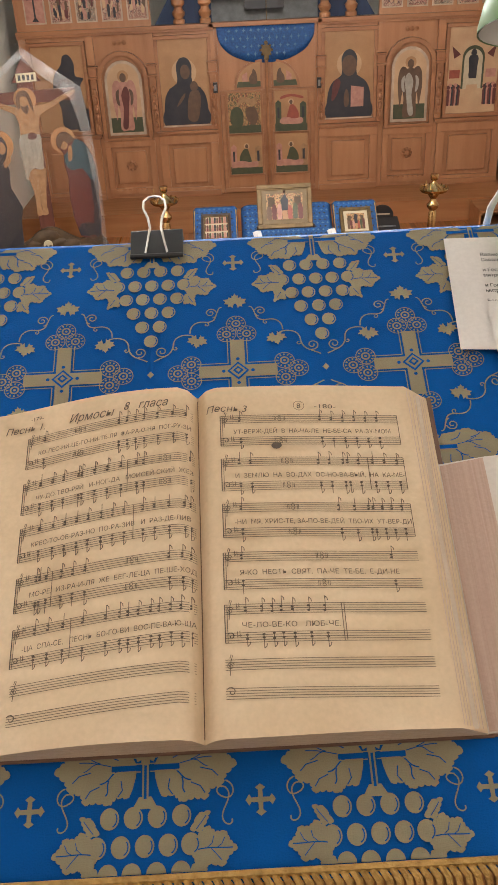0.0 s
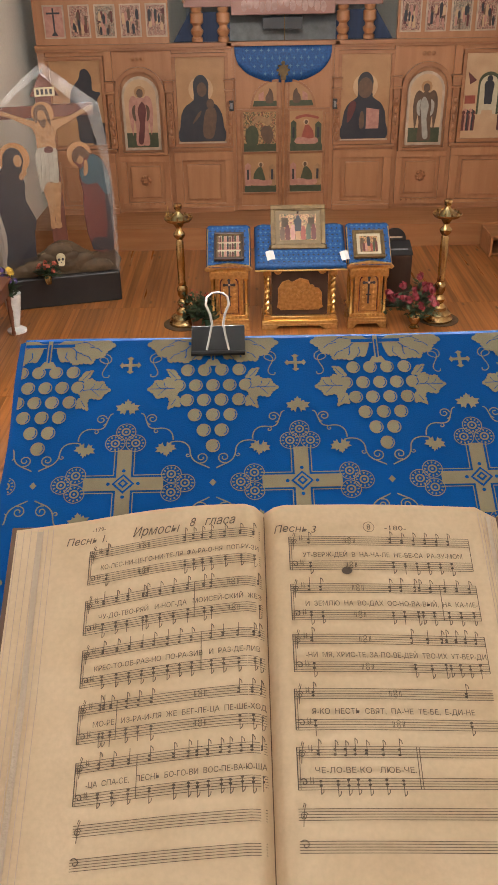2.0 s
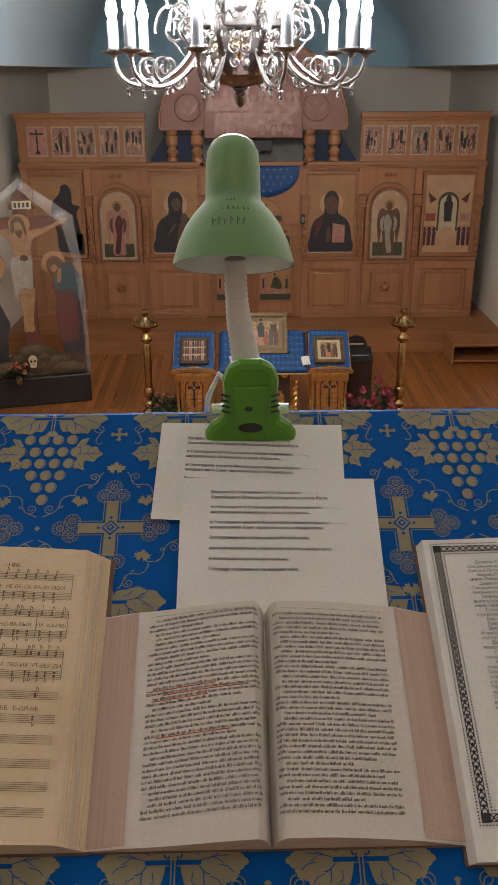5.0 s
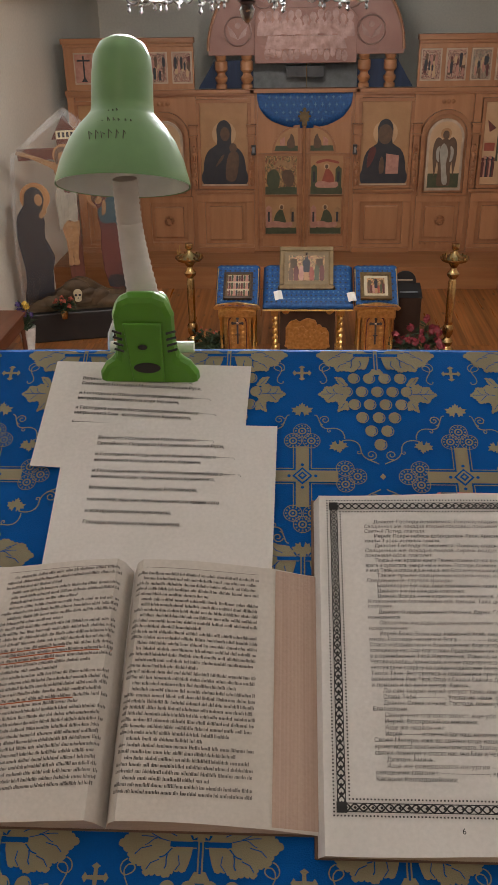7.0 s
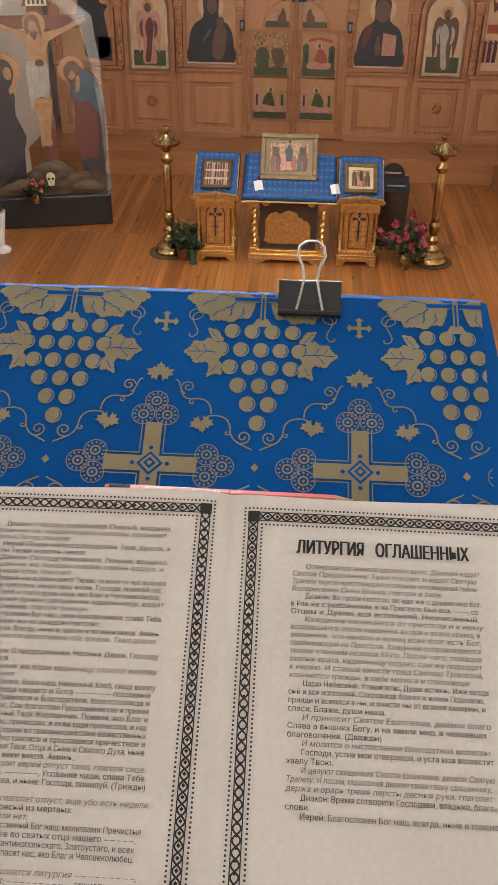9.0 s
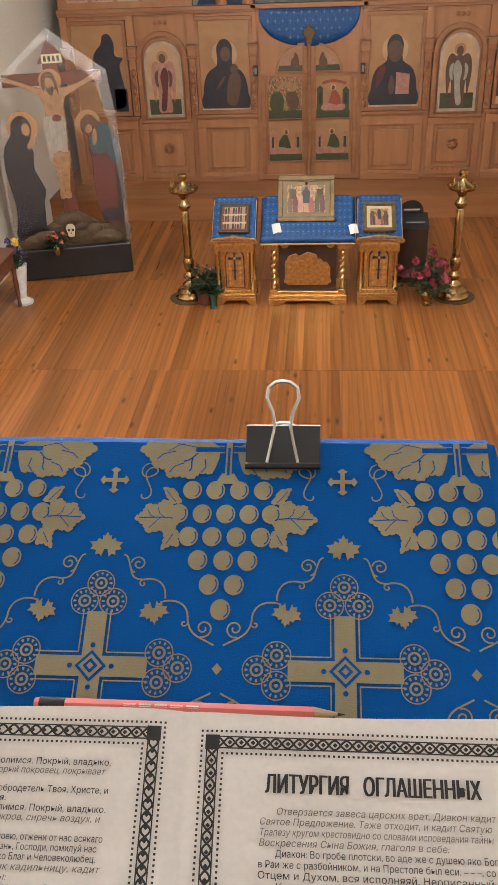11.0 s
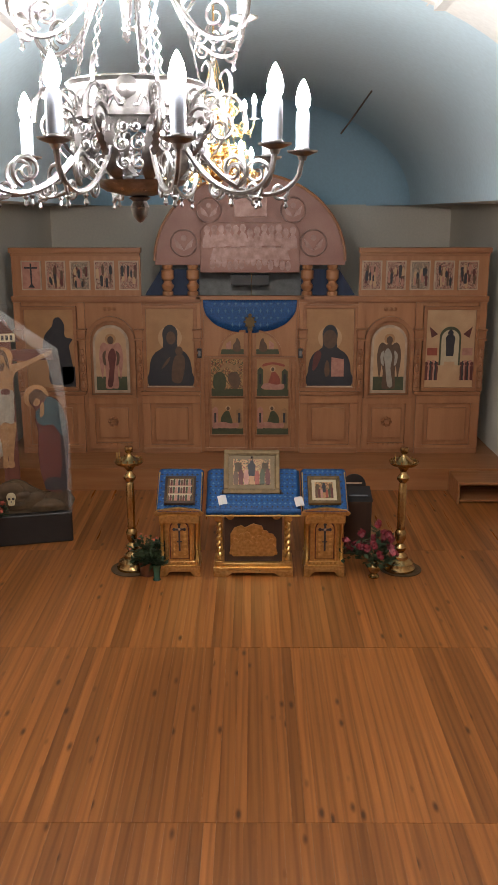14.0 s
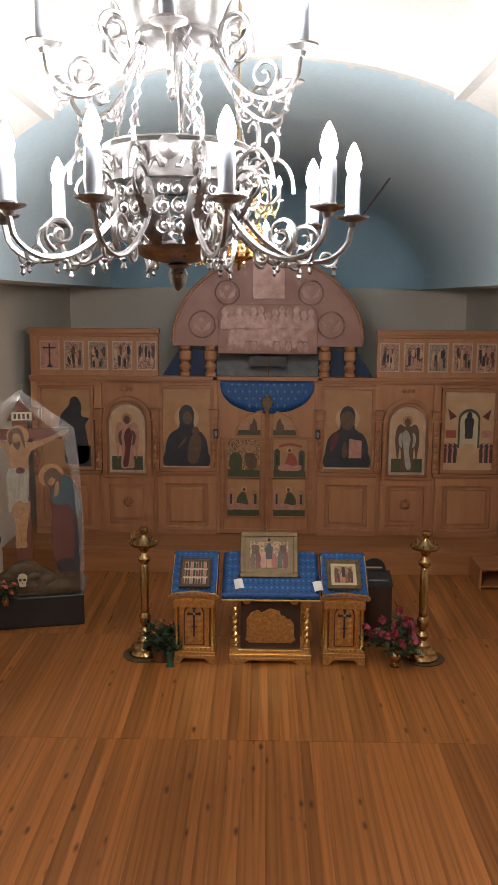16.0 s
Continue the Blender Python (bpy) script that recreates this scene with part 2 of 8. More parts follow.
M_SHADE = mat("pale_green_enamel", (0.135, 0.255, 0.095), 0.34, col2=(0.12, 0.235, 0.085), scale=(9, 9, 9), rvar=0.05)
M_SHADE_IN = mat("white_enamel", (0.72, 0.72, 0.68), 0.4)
M_NECK = mat("grey_white_plastic", (0.58, 0.54, 0.50), 0.5, col2=(0.5, 0.46, 0.42), scale=(40, 40, 40))
M_PENCIL = mat("pink_lacquer", (0.75, 0.20, 0.19), 0.25, rvar=0.03)
M_PWOOD = mat("bare_pencil_wood", (0.5, 0.34, 0.2), 0.7)
M_WIRE = mat("bright_wire", (0.75, 0.73, 0.70), 0.2, 1.0)
M_PARAPET = mat("loft_boards", (0.30, 0.14, 0.06), 0.5, col2=(0.24, 0.1, 0.045), scale=(8, 1, 8), bump=0.1)
M_FILM = film_material("clear_film", 0.06, 0.15)
M_FOLD = film_material("folded_film", 0.24, 0.5)
M_FLESH = mat("painted_ochre", (0.36, 0.20, 0.095), 0.6, col2=(0.24, 0.125, 0.055), scale=(12, 12, 12))
M_CREAM = mat("painted_cream", (0.50, 0.41, 0.28), 0.6, col2=(0.42, 0.34, 0.22), scale=(12, 12, 12))
M_NIGHT = mat("painted_blue_black", (0.018, 0.018, 0.024), 0.55, col2=(0.03, 0.026, 0.03), scale=(9, 9, 9))
M_MAROON = mat("painted_maroon", (0.12, 0.028, 0.022), 0.55, col2=(0.085, 0.02, 0.016), scale=(9, 9, 9))
M_TEAL = mat("painted_teal", (0.04, 0.085, 0.10), 0.55, col2=(0.03, 0.06, 0.075), scale=(9, 9, 9))
M_ROCK = mat("painted_rock", (0.102, 0.063, 0.030), 0.65, col2=(0.054, 0.031, 0.014), scale=(9, 9, 9))
M_BONE = mat("painted_bone", (0.62, 0.52, 0.33), 0.6)
M_CROSSWOOD = mat("painted_cross_red", (0.13, 0.04, 0.024), 0.5, col2=(0.09, 0.026, 0.016), scale=(10, 10, 2))
M_ICON_BG = mat("icon_ochre_ground", (0.39, 0.205, 0.09), 0.5, col2=(0.33, 0.165, 0.07), scale=(5, 5, 5))
M_ICON_PALE = mat("icon_pale_ground", (0.50, 0.32, 0.18), 0.5, col2=(0.43, 0.26, 0.14), scale=(5, 5, 5))
M_ICON_WHITE = mat("icon_white_border", (0.50, 0.36, 0.25), 0.5)
M_GREENP = mat("icon_dark_green", (0.042, 0.050, 0.022), 0.5, col2=(0.062, 0.064, 0.028), scale=(14, 14, 14))
M_REDP = mat("icon_vermilion", (0.30, 0.065, 0.035), 0.5, col2=(0.24, 0.05, 0.03), scale=(14, 14, 14))
M_GREYP = mat("icon_grey_blue", (0.22, 0.22, 0.22), 0.5, col2=(0.15, 0.16, 0.18), scale=(14, 14, 14))
M_PINKP = mat("icon_rose", (0.45, 0.22, 0.16), 0.5, col2=(0.34, 0.15, 0.11), scale=(14, 14, 14))
M_RELIEF = mat("silvered_relief", (0.36, 0.225, 0.19), 0.46, 0.35, col2=(0.26, 0.145, 0.12), scale=(9, 9, 9), fine=40, bump=0.9)
M_RELIEF_BG = mat("mauve_relief_ground", (0.30, 0.145, 0.11), 0.5, col2=(0.25, 0.115, 0.085), scale=(3, 3, 3))
M_VASE = mat("white_porcelain", (0.74, 0.72, 0.68), 0.25)
M_GREENGLASS = mat("green_glazed_vase", (0.03, 0.09, 0.06), 0.2)
M_LEAF = mat("leaf_green", (0.030, 0.052, 0.020), 0.55, col2=(0.022, 0.04, 0.016), island=0.5)
M_PETAL_R = mat("rose_petals", (0.17, 0.014, 0.022), 0.6, col2=(0.22, 0.016, 0.028), island=0.5)
M_PETAL_O = mat("orange_petals", (0.42, 0.09, 0.05), 0.6, island=0.5)
M_PETAL_Y = mat("yellow_petals", (0.7, 0.45, 0.06), 0.6, island=0.5)
M_PETAL_V = mat("violet_petals", (0.10, 0.06, 0.22), 0.6, island=0.5)
M_BLUE_DARK = mat("deep_blue_curtain", (0.015, 0.03, 0.075), 0.7, col2=(0.01, 0.02, 0.05), scale=(9, 9, 1))
M_LINEN = mat("painted_linen", (0.36, 0.32, 0.26), 0.6, col2=(0.27, 0.24, 0.2), scale=(12, 12, 12))
M_FRAME = mat("dull_gold_frame", (0.155, 0.095, 0.034), 0.5, 0.35, col2=(0.10, 0.06, 0.02), scale=(14, 14, 14), bump=0.3)
M_BLUE_VEIL = mat("blue_figured_veil", (0.004, 0.042, 0.16), 0.6, col2=(0.012, 0.09, 0.27), scale=(40, 40, 40), bump=0.4)
M_VEIL_MARK = mat("pale_blue_weave", (0.10, 0.20, 0.30), 0.5, col2=(0.07, 0.15, 0.25), scale=(60, 60, 60))
M_UMBER = mat("painted_umber", (0.085, 0.045, 0.026), 0.55, col2=(0.12, 0.065, 0.035), scale=(14, 14, 14))
M_GOLDLEAF = mat("gold_leaf_ground", (0.15, 0.098, 0.04), 0.5, 0.2, col2=(0.12, 0.076, 0.03), scale=(12, 12, 12))
# darkened grey: the shade of the altar space is put into the colour
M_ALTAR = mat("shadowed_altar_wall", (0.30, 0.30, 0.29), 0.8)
M_CANDLE = mat("yellow_wax", (0.6, 0.38, 0.1), 0.5)


# ---- building helpers ----
class Geo:
    """Collects plain mesh geometry, optionally laid out by a matrix."""

    def __init__(self):
        self.v, self.f = [], []

    def add(self, vs, fs, m=None):
        k = len(self.v)
        self.v += [tuple(m @ Vector(p)) if m else tuple(p) for p in vs]
        self.f += [tuple(i + k for i in q) for q in fs]
        return self

    def box(self, x0, x1, y0, y1, z0, z1, m=None):
        vs = [(x, y, z) for x in (x0, x1) for y in (y0, y1) for z in (z0, z1)]
        return self.add(vs, [(0, 1, 3, 2), (4, 6, 7, 5), (0, 4, 5, 1), (2, 3, 7, 6), (0, 2, 6, 4), (1, 5, 7, 3)], m)

    def lathe(self, prof, n=20, m=None, caps=True):
        vs = [(r * math.cos(2 * math.pi * i / n), r * math.sin(2 * math.pi * i / n), z) for r, z in prof for i in range(n)]
        fs = [(j * n + i, j * n + (i + 1) % n, (j + 1) * n + (i + 1) % n, (j + 1) * n + i) for j in range(len(prof) - 1) for i in range(n)]
        if caps:
            fs += [tuple(range(n))[::-1], tuple(range((len(prof) - 1) * n, len(prof) * n))]
        return self.add(vs, fs, m)

    def tube(self, pts, r, n=6, m=None):
        """A round bar along pts; r may be a list."""
        pts = [Vector(p) for p in pts]
        rs = r if isinstance(r, (list, tuple)) else [r] * len(pts)
        vs, last = [], None
        for i, p in enumerate(pts):
            d = (pts[min(i + 1, len(pts) - 1)] - pts[max(i - 1, 0)]).normalized()
            a = last - d * last.dot(d) if last else d.orthogonal()
            a = a.normalized() if a.length > 1e-6 else d.orthogonal().normalized()
            last = a
            b = d.cross(a)
            vs += [p + (a * math.cos(2 * math.pi * k / n) + b * math.sin(2 * math.pi * k / n)) * rs[i] for k in range(n)]
        fs = [(j * n + i, j * n + (i + 1) % n, (j + 1) * n + (i + 1) % n, (j + 1) * n + i) for j in range(len(pts) - 1) for i in range(n)]
        fs += [tuple(range(n))[::-1], tuple(range((len(pts) - 1) * n, len(pts) * n))]
        return self.add(vs, fs, m)

    def prism(self, poly, h0, h1, m=None):
        """poly in local x, y, extruded along local z."""
        n = len(poly)
        vs = [(x, y, h0) for x, y in poly] + [(x, y, h1) for x, y in poly]
        fs = [tuple(range(n))[::-1], tuple(range(n, 2 * n))] + [(i, (i + 1) % n, n + (i + 1) % n, n + i) for i in range(n)]
        return self.add(vs, fs, m)

    def flat(self, poly, h, m=None):
        return self.add([(x, y, h) for x, y in poly], [tuple(range(len(poly)))], m)

    def ring(self, cx, cy, r0, r1, h, n=20):
        vs = [(cx + r * math.cos(2 * math.pi * i / n), cy + r * math.sin(2 * math.pi * i / n), h) for r in (r0, r1) for i in range(n)]
        return self.add(vs, [(i, (i + 1) % n, n + (i + 1) % n, n + i) for i in range(n)])

    def strip(self, pts, w, h):
        """A flat line of width w along 2D pts at height h (a number, or a function of x)."""
        vs = []
        for i, (x, y) in enumerate(pts):
            ax, ay = pts[max(i - 1, 0)]
            bx, by = pts[min(i + 1, len(pts) - 1)]
            d = math.hypot(bx - ax, by - ay) or 1
            nx, ny = -(by - ay) / d * w / 2, (bx - ax) / d * w / 2
            z = h(x) if callable(h) else h
            vs += [(x + nx, y + ny, z), (x - nx, y - ny, z)]
        return self.add(vs, [(2 * i, 2 * i + 1, 2 * i + 3, 2 * i + 2) for i in range(len(pts) - 1)])

    def quad(self, x0, x1, y0, y1, h):
        z = h if callable(h) else (lambda x: h)
        return self.add([(x0, y0, z(x0)), (x1, y0, z(x1)), (x1, y1, z(x1)), (x0, y1, z(x0))], [(0, 1, 2, 3)])


def circle(cx, cy, r, n=16, ry=None):
    return [(cx + r * math.cos(2 * math.pi * i / n), cy + (ry or r) * math.sin(2 * math.pi * i / n)) for i in range(n)]


def mesh_of(name, g, material, smooth=False):
    me = bpy.data.meshes.new(name)
    me.from_pydata(g.v, [], g.f)
    me.materials.append(material)
    if smooth:
        me.shade_smooth()
        me.set_sharp_from_angle(angle=radians(40))
    return me


def part(name, g, material, parent=None, label="", smooth=False, bevel=0.0, m=None):
    ob = new(name, mesh_of(name, g, material, smooth))
    if m is not None:
        ob.matrix_basis = m
    ob.parent = parent
    if label:
        tagged(ob, label)
    if bevel:
        md = ob.modifiers.new("bevel", "BEVEL")
        md.width, md.segments, md.limit_method = bevel, 2, "ANGLE"
    return ob


def thing(name, label, category, m=None, group="", kind=""):
    ob = new(name)
    ob.empty_display_size = 0.1
    if m is not None:
        ob.matrix_basis = m
    return tagged(ob, label, category, group, kind)


def setting(name, g, material, label="", smooth=False, bevel=0.0):
    return tagged(part(name, g, material, None, "", smooth, bevel), label, "", "", "structure")


# local x, y drawn upright on a plane that faces the loft: x stays, y goes up, height comes forward
UP = Matrix(((1, 0, 0, 0), (0, 0, -1, 0), (0, 1, 0, 0), (0, 0, 0, 1)))


def upright(x, y, z):
    return Matrix.Translation((x, y, z)) @ UP


def mend_en(vs, fs, size, shear):
    """Redraws the small letter that the font fills as a solid block as two stems and a bar."""
    root = list(range(len(vs)))

    def find(i):
        while root[i] != i:
            root[i] = root[root[i]]
            i = root[i]
        return i

    for f in fs:
        for j in f[1:]:
            root[find(j)] = find(f[0])
    groups = {}
    for f in fs:
        groups.setdefault(find(f[0]), []).append(f)
    out_v, out_f = list(vs), []
    for fl in groups.values():
        ids = sorted({i for f in fl for i in f})
        y0 = min(vs[i][1] for i in ids)
        xs, ys = [vs[i][0] - shear * (vs[i][1] - y0) for i in ids], [vs[i][1] - y0 for i in ids]
        x0, w, h, area = min(xs), max(xs) - min(xs), max(ys), 0.0
        for f in fl:
            p = [vs[i] for i in f]
            area += abs(sum(p[k][0] * p[(k + 1) % len(p)][1] - p[(k + 1) % len(p)][0] * p[k][1] for k in range(len(p)))) / 2
        if abs(w - 0.43 * size) < 0.05 * size and abs(h - 0.54 * size) < 0.03 * size and area > 0.86 * w * h:
            for qa, qb, qc, qd in ((0.0, 0.19, 0.0, 1.0), (0.81, 1.0, 0.0, 1.0), (0.19, 0.81, 0.45, 0.60)):
                k = len(out_v)
                out_v += [(x0 + w * a + shear * h * b, y0 + h * b, 0.0) for a, b in ((qa, qc), (qb, qc), (qb, qd), (qa, qd))]
                out_f.append((k, k + 1, k + 2, k + 3))
        else:
            out_f += fl
    return out_v, out_f


def letters(body, size, line=1.0, align="LEFT", shear=0.0, width=0.0):
    """The outline mesh of a text, as vertices and faces in x, y."""
    cu = bpy.data.curves.new("letters", "FONT")
    cu.body, cu.size, cu.space_line, cu.align_x, cu.shear, cu.resolution_u = body, size, line, align, shear, 2
    ob = new("letters", cu)
    me = bpy.data.meshes.new_from_object(ob.evaluated_get(bpy.context.evaluated_depsgraph_get()))
    vs, fs = [tuple(v.co) for v in me.vertices], [tuple(q.vertices) for q in me.polygons]
    bpy.data.objects.remove(ob)
    bpy.data.curves.remove(cu)
    bpy.data.meshes.remove(me)
    vs, fs = mend_en(vs, fs, size, shear)
    if width and vs:
        lo, hi = min(v[0] for v in vs), max(v[0] for v in vs)
        k = width / (hi - lo)
        vs = [((v[0] - lo) * k + lo, v[1], v[2]) for v in vs]
    return vs, fs


def put_text(g, body, x, y, size, h, line=1.0, align="LEFT", shear=0.0, width=0.0, slope=0.0):
    vs, fs = letters(body, size, line, align, shear, width)
    z = h if callable(h) else (lambda u: h)
    return g.add([(x + a, y + b + slope * a, z(x + a)) for a, b, c in vs], fs)




# ---- the large structure ----
HALF = 4.0          # half the nave's width
ICON_Y = 14.43      # face of the icon screen
SPRING, RISE, SPAN = 4.30, 1.9, 3.0
DRUM = (-2.05, 1.72, -0.4, 9.0)

for nm, x0, x1 in (("wall_west", -HALF - 0.4, -HALF), ("wall_east", HALF, HALF + 0.4)):
    setting(nm, Geo().box(x0, x1, -3.2, 18.6, -0.1, 4.32), M_WALL, "beige painted plaster side wall")
setting("wall_altar", Geo().box(-HALF - 0.4, HALF + 0.4, 18.6, 19.0, -0.1, 4.32), M_WALL, "beige plaster wall behind the icon screen")
setting("wall_back", Geo().box(-HALF - 0.4, HALF + 0.4, -3.6, -3.2, -0.1, 8.6), M_WALL, "plain plaster wall behind the choir loft")
# flat soffits from the walls to the springing of the vault
for nm, x0, x1 in (("ceiling_soffit", -HALF - 0.4, -SPAN), ("ceiling_soffit", SPAN, HALF + 0.4)):
    setting(nm, Geo().box(x0, x1, -3.2, 19.0, SPRING, SPRING + 0.15), M_VAULT, "narrow plaster ledge under the vault")


def vault_z(x):
    return SPRING + RISE * math.sqrt(max(0.0, 1 - (x / SPAN) ** 2))


def vault_piece(name, x0, x1, y0, y1, nx=24, material=None):
    a0, a1 = math.acos(max(-1, min(1, x0 / SPAN))), math.acos(max(-1, min(1, x1 / SPAN)))
    g, xs = Geo(), [SPAN * math.cos(a0 + (a1 - a0) * i / nx) for i in range(nx + 1)]
    vs = []
    for x in xs:
        for up in (0.0, 0.25):
            vs += [(x, y0, vault_z(x) + up), (x, y1, vault_z(x) + up)]
    fs = []
    for i in range(nx):
        k = 4 * i
        fs += [(k, k + 1, k + 5, k + 4), (k + 2, k + 6, k + 7, k + 3), (k, k + 4, k + 6, k + 2), (k + 1, k + 3, k + 7, k + 5)]
    g.add(vs, fs)
    return setting(name, g, material or M_VAULT, "white plastered barrel vault over the nave", smooth=True)


vault_piece("ceiling_vault", -SPAN, SPAN, DRUM[3], 17.6, 40, M_VAULT_BLUE)
vault_piece("ceiling_vault", -SPAN, DRUM[0], DRUM[2], DRUM[3], 12)
vault_piece("ceiling_vault", DRUM[1], SPAN, DRUM[2], DRUM[3], 12)
vault_piece("ceiling_vault", -SPAN, SPAN, -3.2, DRUM[2], 40)


def drum_side(name, a, b, n=24):
    """An upright white wall of the lantern over the nave, cut to the curve of the vault below."""
    g, vs = Geo(), []
    for i in range(n + 1):
        x, y = a[0] + (b[0] - a[0]) * i / n, a[1] + (b[1] - a[1]) * i / n
        vs += [(x, y, vault_z(x)), (x, y, 8.4)]
    g.add(vs, [(2 * i, 2 * i + 2, 2 * i + 3, 2 * i + 1) for i in range(n)])
    ob = setting(name, g, M_VAULT, "white upright wall of the lantern above the nave")
    md = ob.modifiers.new("thick", "SOLIDIFY")
    md.thickness, md.offset = 0.2, 0
    return ob


DX0, DX1, DY0, DY1 = DRUM
drum_side("ceiling_lantern_wall", (DX0, DY1), (DX1, DY1))
drum_side("ceiling_lantern_wall", (DX0, DY0), (DX1, DY0))
drum_side("ceiling_lantern_wall", (DX0, DY0), (DX0, DY1), 2)
drum_side("ceiling_lantern_wall", (DX1, DY0), (DX1, DY1), 2)
setting("ceiling_lantern", Geo().box(DX0 - 0.3, DX1 + 0.3, DY0 - 0.3, DY1 + 0.3, 8.4, 8.6), M_VAULT, "flat white ceiling of the lantern")

# apse: a pale blue half dome beyond the end of the vault
g, vs, fs, na, nb = Geo(), [], [], 28, 10
for j in range(nb + 1):
    b = j / nb * math.pi / 2
    for i in range(na + 1):
        a = i / na * math.pi
        vs.append((SPAN * 1.002 * math.cos(a) * math.cos(b), 17.58 + 1.6 * math.sin(b), SPRING + RISE * 1.004 * math.sin(a) * math.cos(b) if j < nb else SPRING))
for j in range(nb):
    for i in range(na):
        k = j * (na + 1) + i
        fs.append((k, k + 1, k + na + 2, k + na + 1))
g.add(vs, fs)
setting("ceiling_apse", g, M_BLUE, "pale blue half dome of the apse", smooth=True)
tagged(part("tie_rod", Geo().tube([(1.62, 13.0, 5.72), (1.36, 13.0, 5.36), (1.22, 13.0, 5.18)], 0.012, 6), M_DARKWOOD), "thin dark metal rod fixed to the vault", "rod")

# solea: the raised boards before the icon screen
solea = thing("solea", "raised wooden platform before the icon screen", "platform", kind="structure")
part("riser", Geo().box(-HALF, HALF, 13.52, 13.56, 0, 0.31), M_SOLEA, solea)
for i in range(9):
    y0 = 13.50 + i * 0.12
    part("board", Geo().box(-HALF, HALF, y0, y0 + 0.117, 0.312, 0.355), M_SOLEA, solea)
part("altar_floor", Geo().box(-HALF, HALF, 14.59, 18.6, 0.25, 0.35), M_SOLEA, solea)
# choir loft: floor and front
setting("floor_loft", Geo().box(-HALF, HALF, -3.2, 0.92, 2.55, 2.72), M_PARAPET, "wooden floor of the choir loft")
setting("floor_loft_back", Geo().box(-HALF, HALF, -3.2, -2.9, 0, 2.55), M_WALL, "wall under the choir loft")


# ---- the icon screen ----
def soft(pts, n=3):
    """Rounds a closed outline through its points."""
    out, k = [], len(pts)
    for i in range(k):
        a, b, c, d = (pts[(i + q) % k] for q in (-1, 0, 1, 2))
        for j in range(n):
            t = j / n
            out.append(tuple(0.5 * (2 * b[q] + (c[q] - a[q]) * t + (2 * a[q] - 5 * b[q] + 4 * c[q] - d[q]) * t * t + (3 * b[q] - a[q] - 3 * c[q] + d[q]) * t ** 3) for q in (0, 1)))
    return out


def silhouette(w, h, head=0.16, kind="bust"):
    """Plain outline of a painted half or full figure, standing on y=0."""
    r = head * h
    if kind == "bust":
        body = [(w * 0.5, 0), (w * 0.49, h * 0.22), (w * 0.45, h * 0.42), (w * 0.34, h * 0.55), (w * 0.17, h * 0.63)]
    else:
        body = [(w * 0.32, 0), (w * 0.36, h * 0.30), (w * 0.42, h * 0.55), (w * 0.44, h * 0.68), (w * 0.32, h * 0.78), (w * 0.13, h * 0.82)]
    top = [(r * 0.86 * math.cos(a), h - r * 1.15 + r * 1.15 * math.sin(a)) for a in [math.pi * (-0.1 + 1.2 * i / 8) for i in range(9)]]
    left = [(-x, y) for x, y in body][::-1]
    return body[:1] + soft(body + top + left, 2)[1:-1]


def arch(w, h, n=12):
    r = w / 2
    return [(-r, 0), (r, 0)] + [(r * math.cos(math.pi * i / n), h - r + r * math.sin(math.pi * i / n)) for i in range(n + 1)]


def moved(poly, dx, dy, sx=1.0, sy=1.0):
    return [(x * sx + dx, y * sy + dy) for x, y in poly]


def frame_bars(g, x0, x1, z0, z1, w, d0, d1, m):
    g.prism([(x0, z0), (x1, z0), (x1, z0 + w), (x0, z0 + w)], d0, d1, m)
    g.prism([(x0, z1 - w), (x1, z1 - w), (x1, z1), (x0, z1)], d0, d1, m)
    g.prism([(x0, z0 + w), (x0 + w, z0 + w), (x0 + w, z1 - w), (x0, z1 - w)], d0, d1, m)
    g.prism([(x1 - w, z0 + w), (x1, z0 + w), (x1, z1 - w), (x1 - w, z1 - w)], d0, d1, m)
    return g


def rect(x0, x1, y0, y1):
    return [(x0, y0), (x1, y0), (x1, y1), (x0, y1)]


screen = thing("iconostasis", "tall varnished pine icon screen with carved mouldings", "icon screen", pose(0, ICON_Y, 0.35), kind="structure")
S = pose(0, -ICON_Y, -0.35)


def sp(name, g, material, label="", smooth=False, bevel=0.0, parent=None):
    """A part of the icon screen, drawn in world places."""
    return part(name, g, material, parent or screen, label, smooth, bevel, S if parent is None else None)


Y0 = ICON_Y
face = upright(0, Y0, 0)
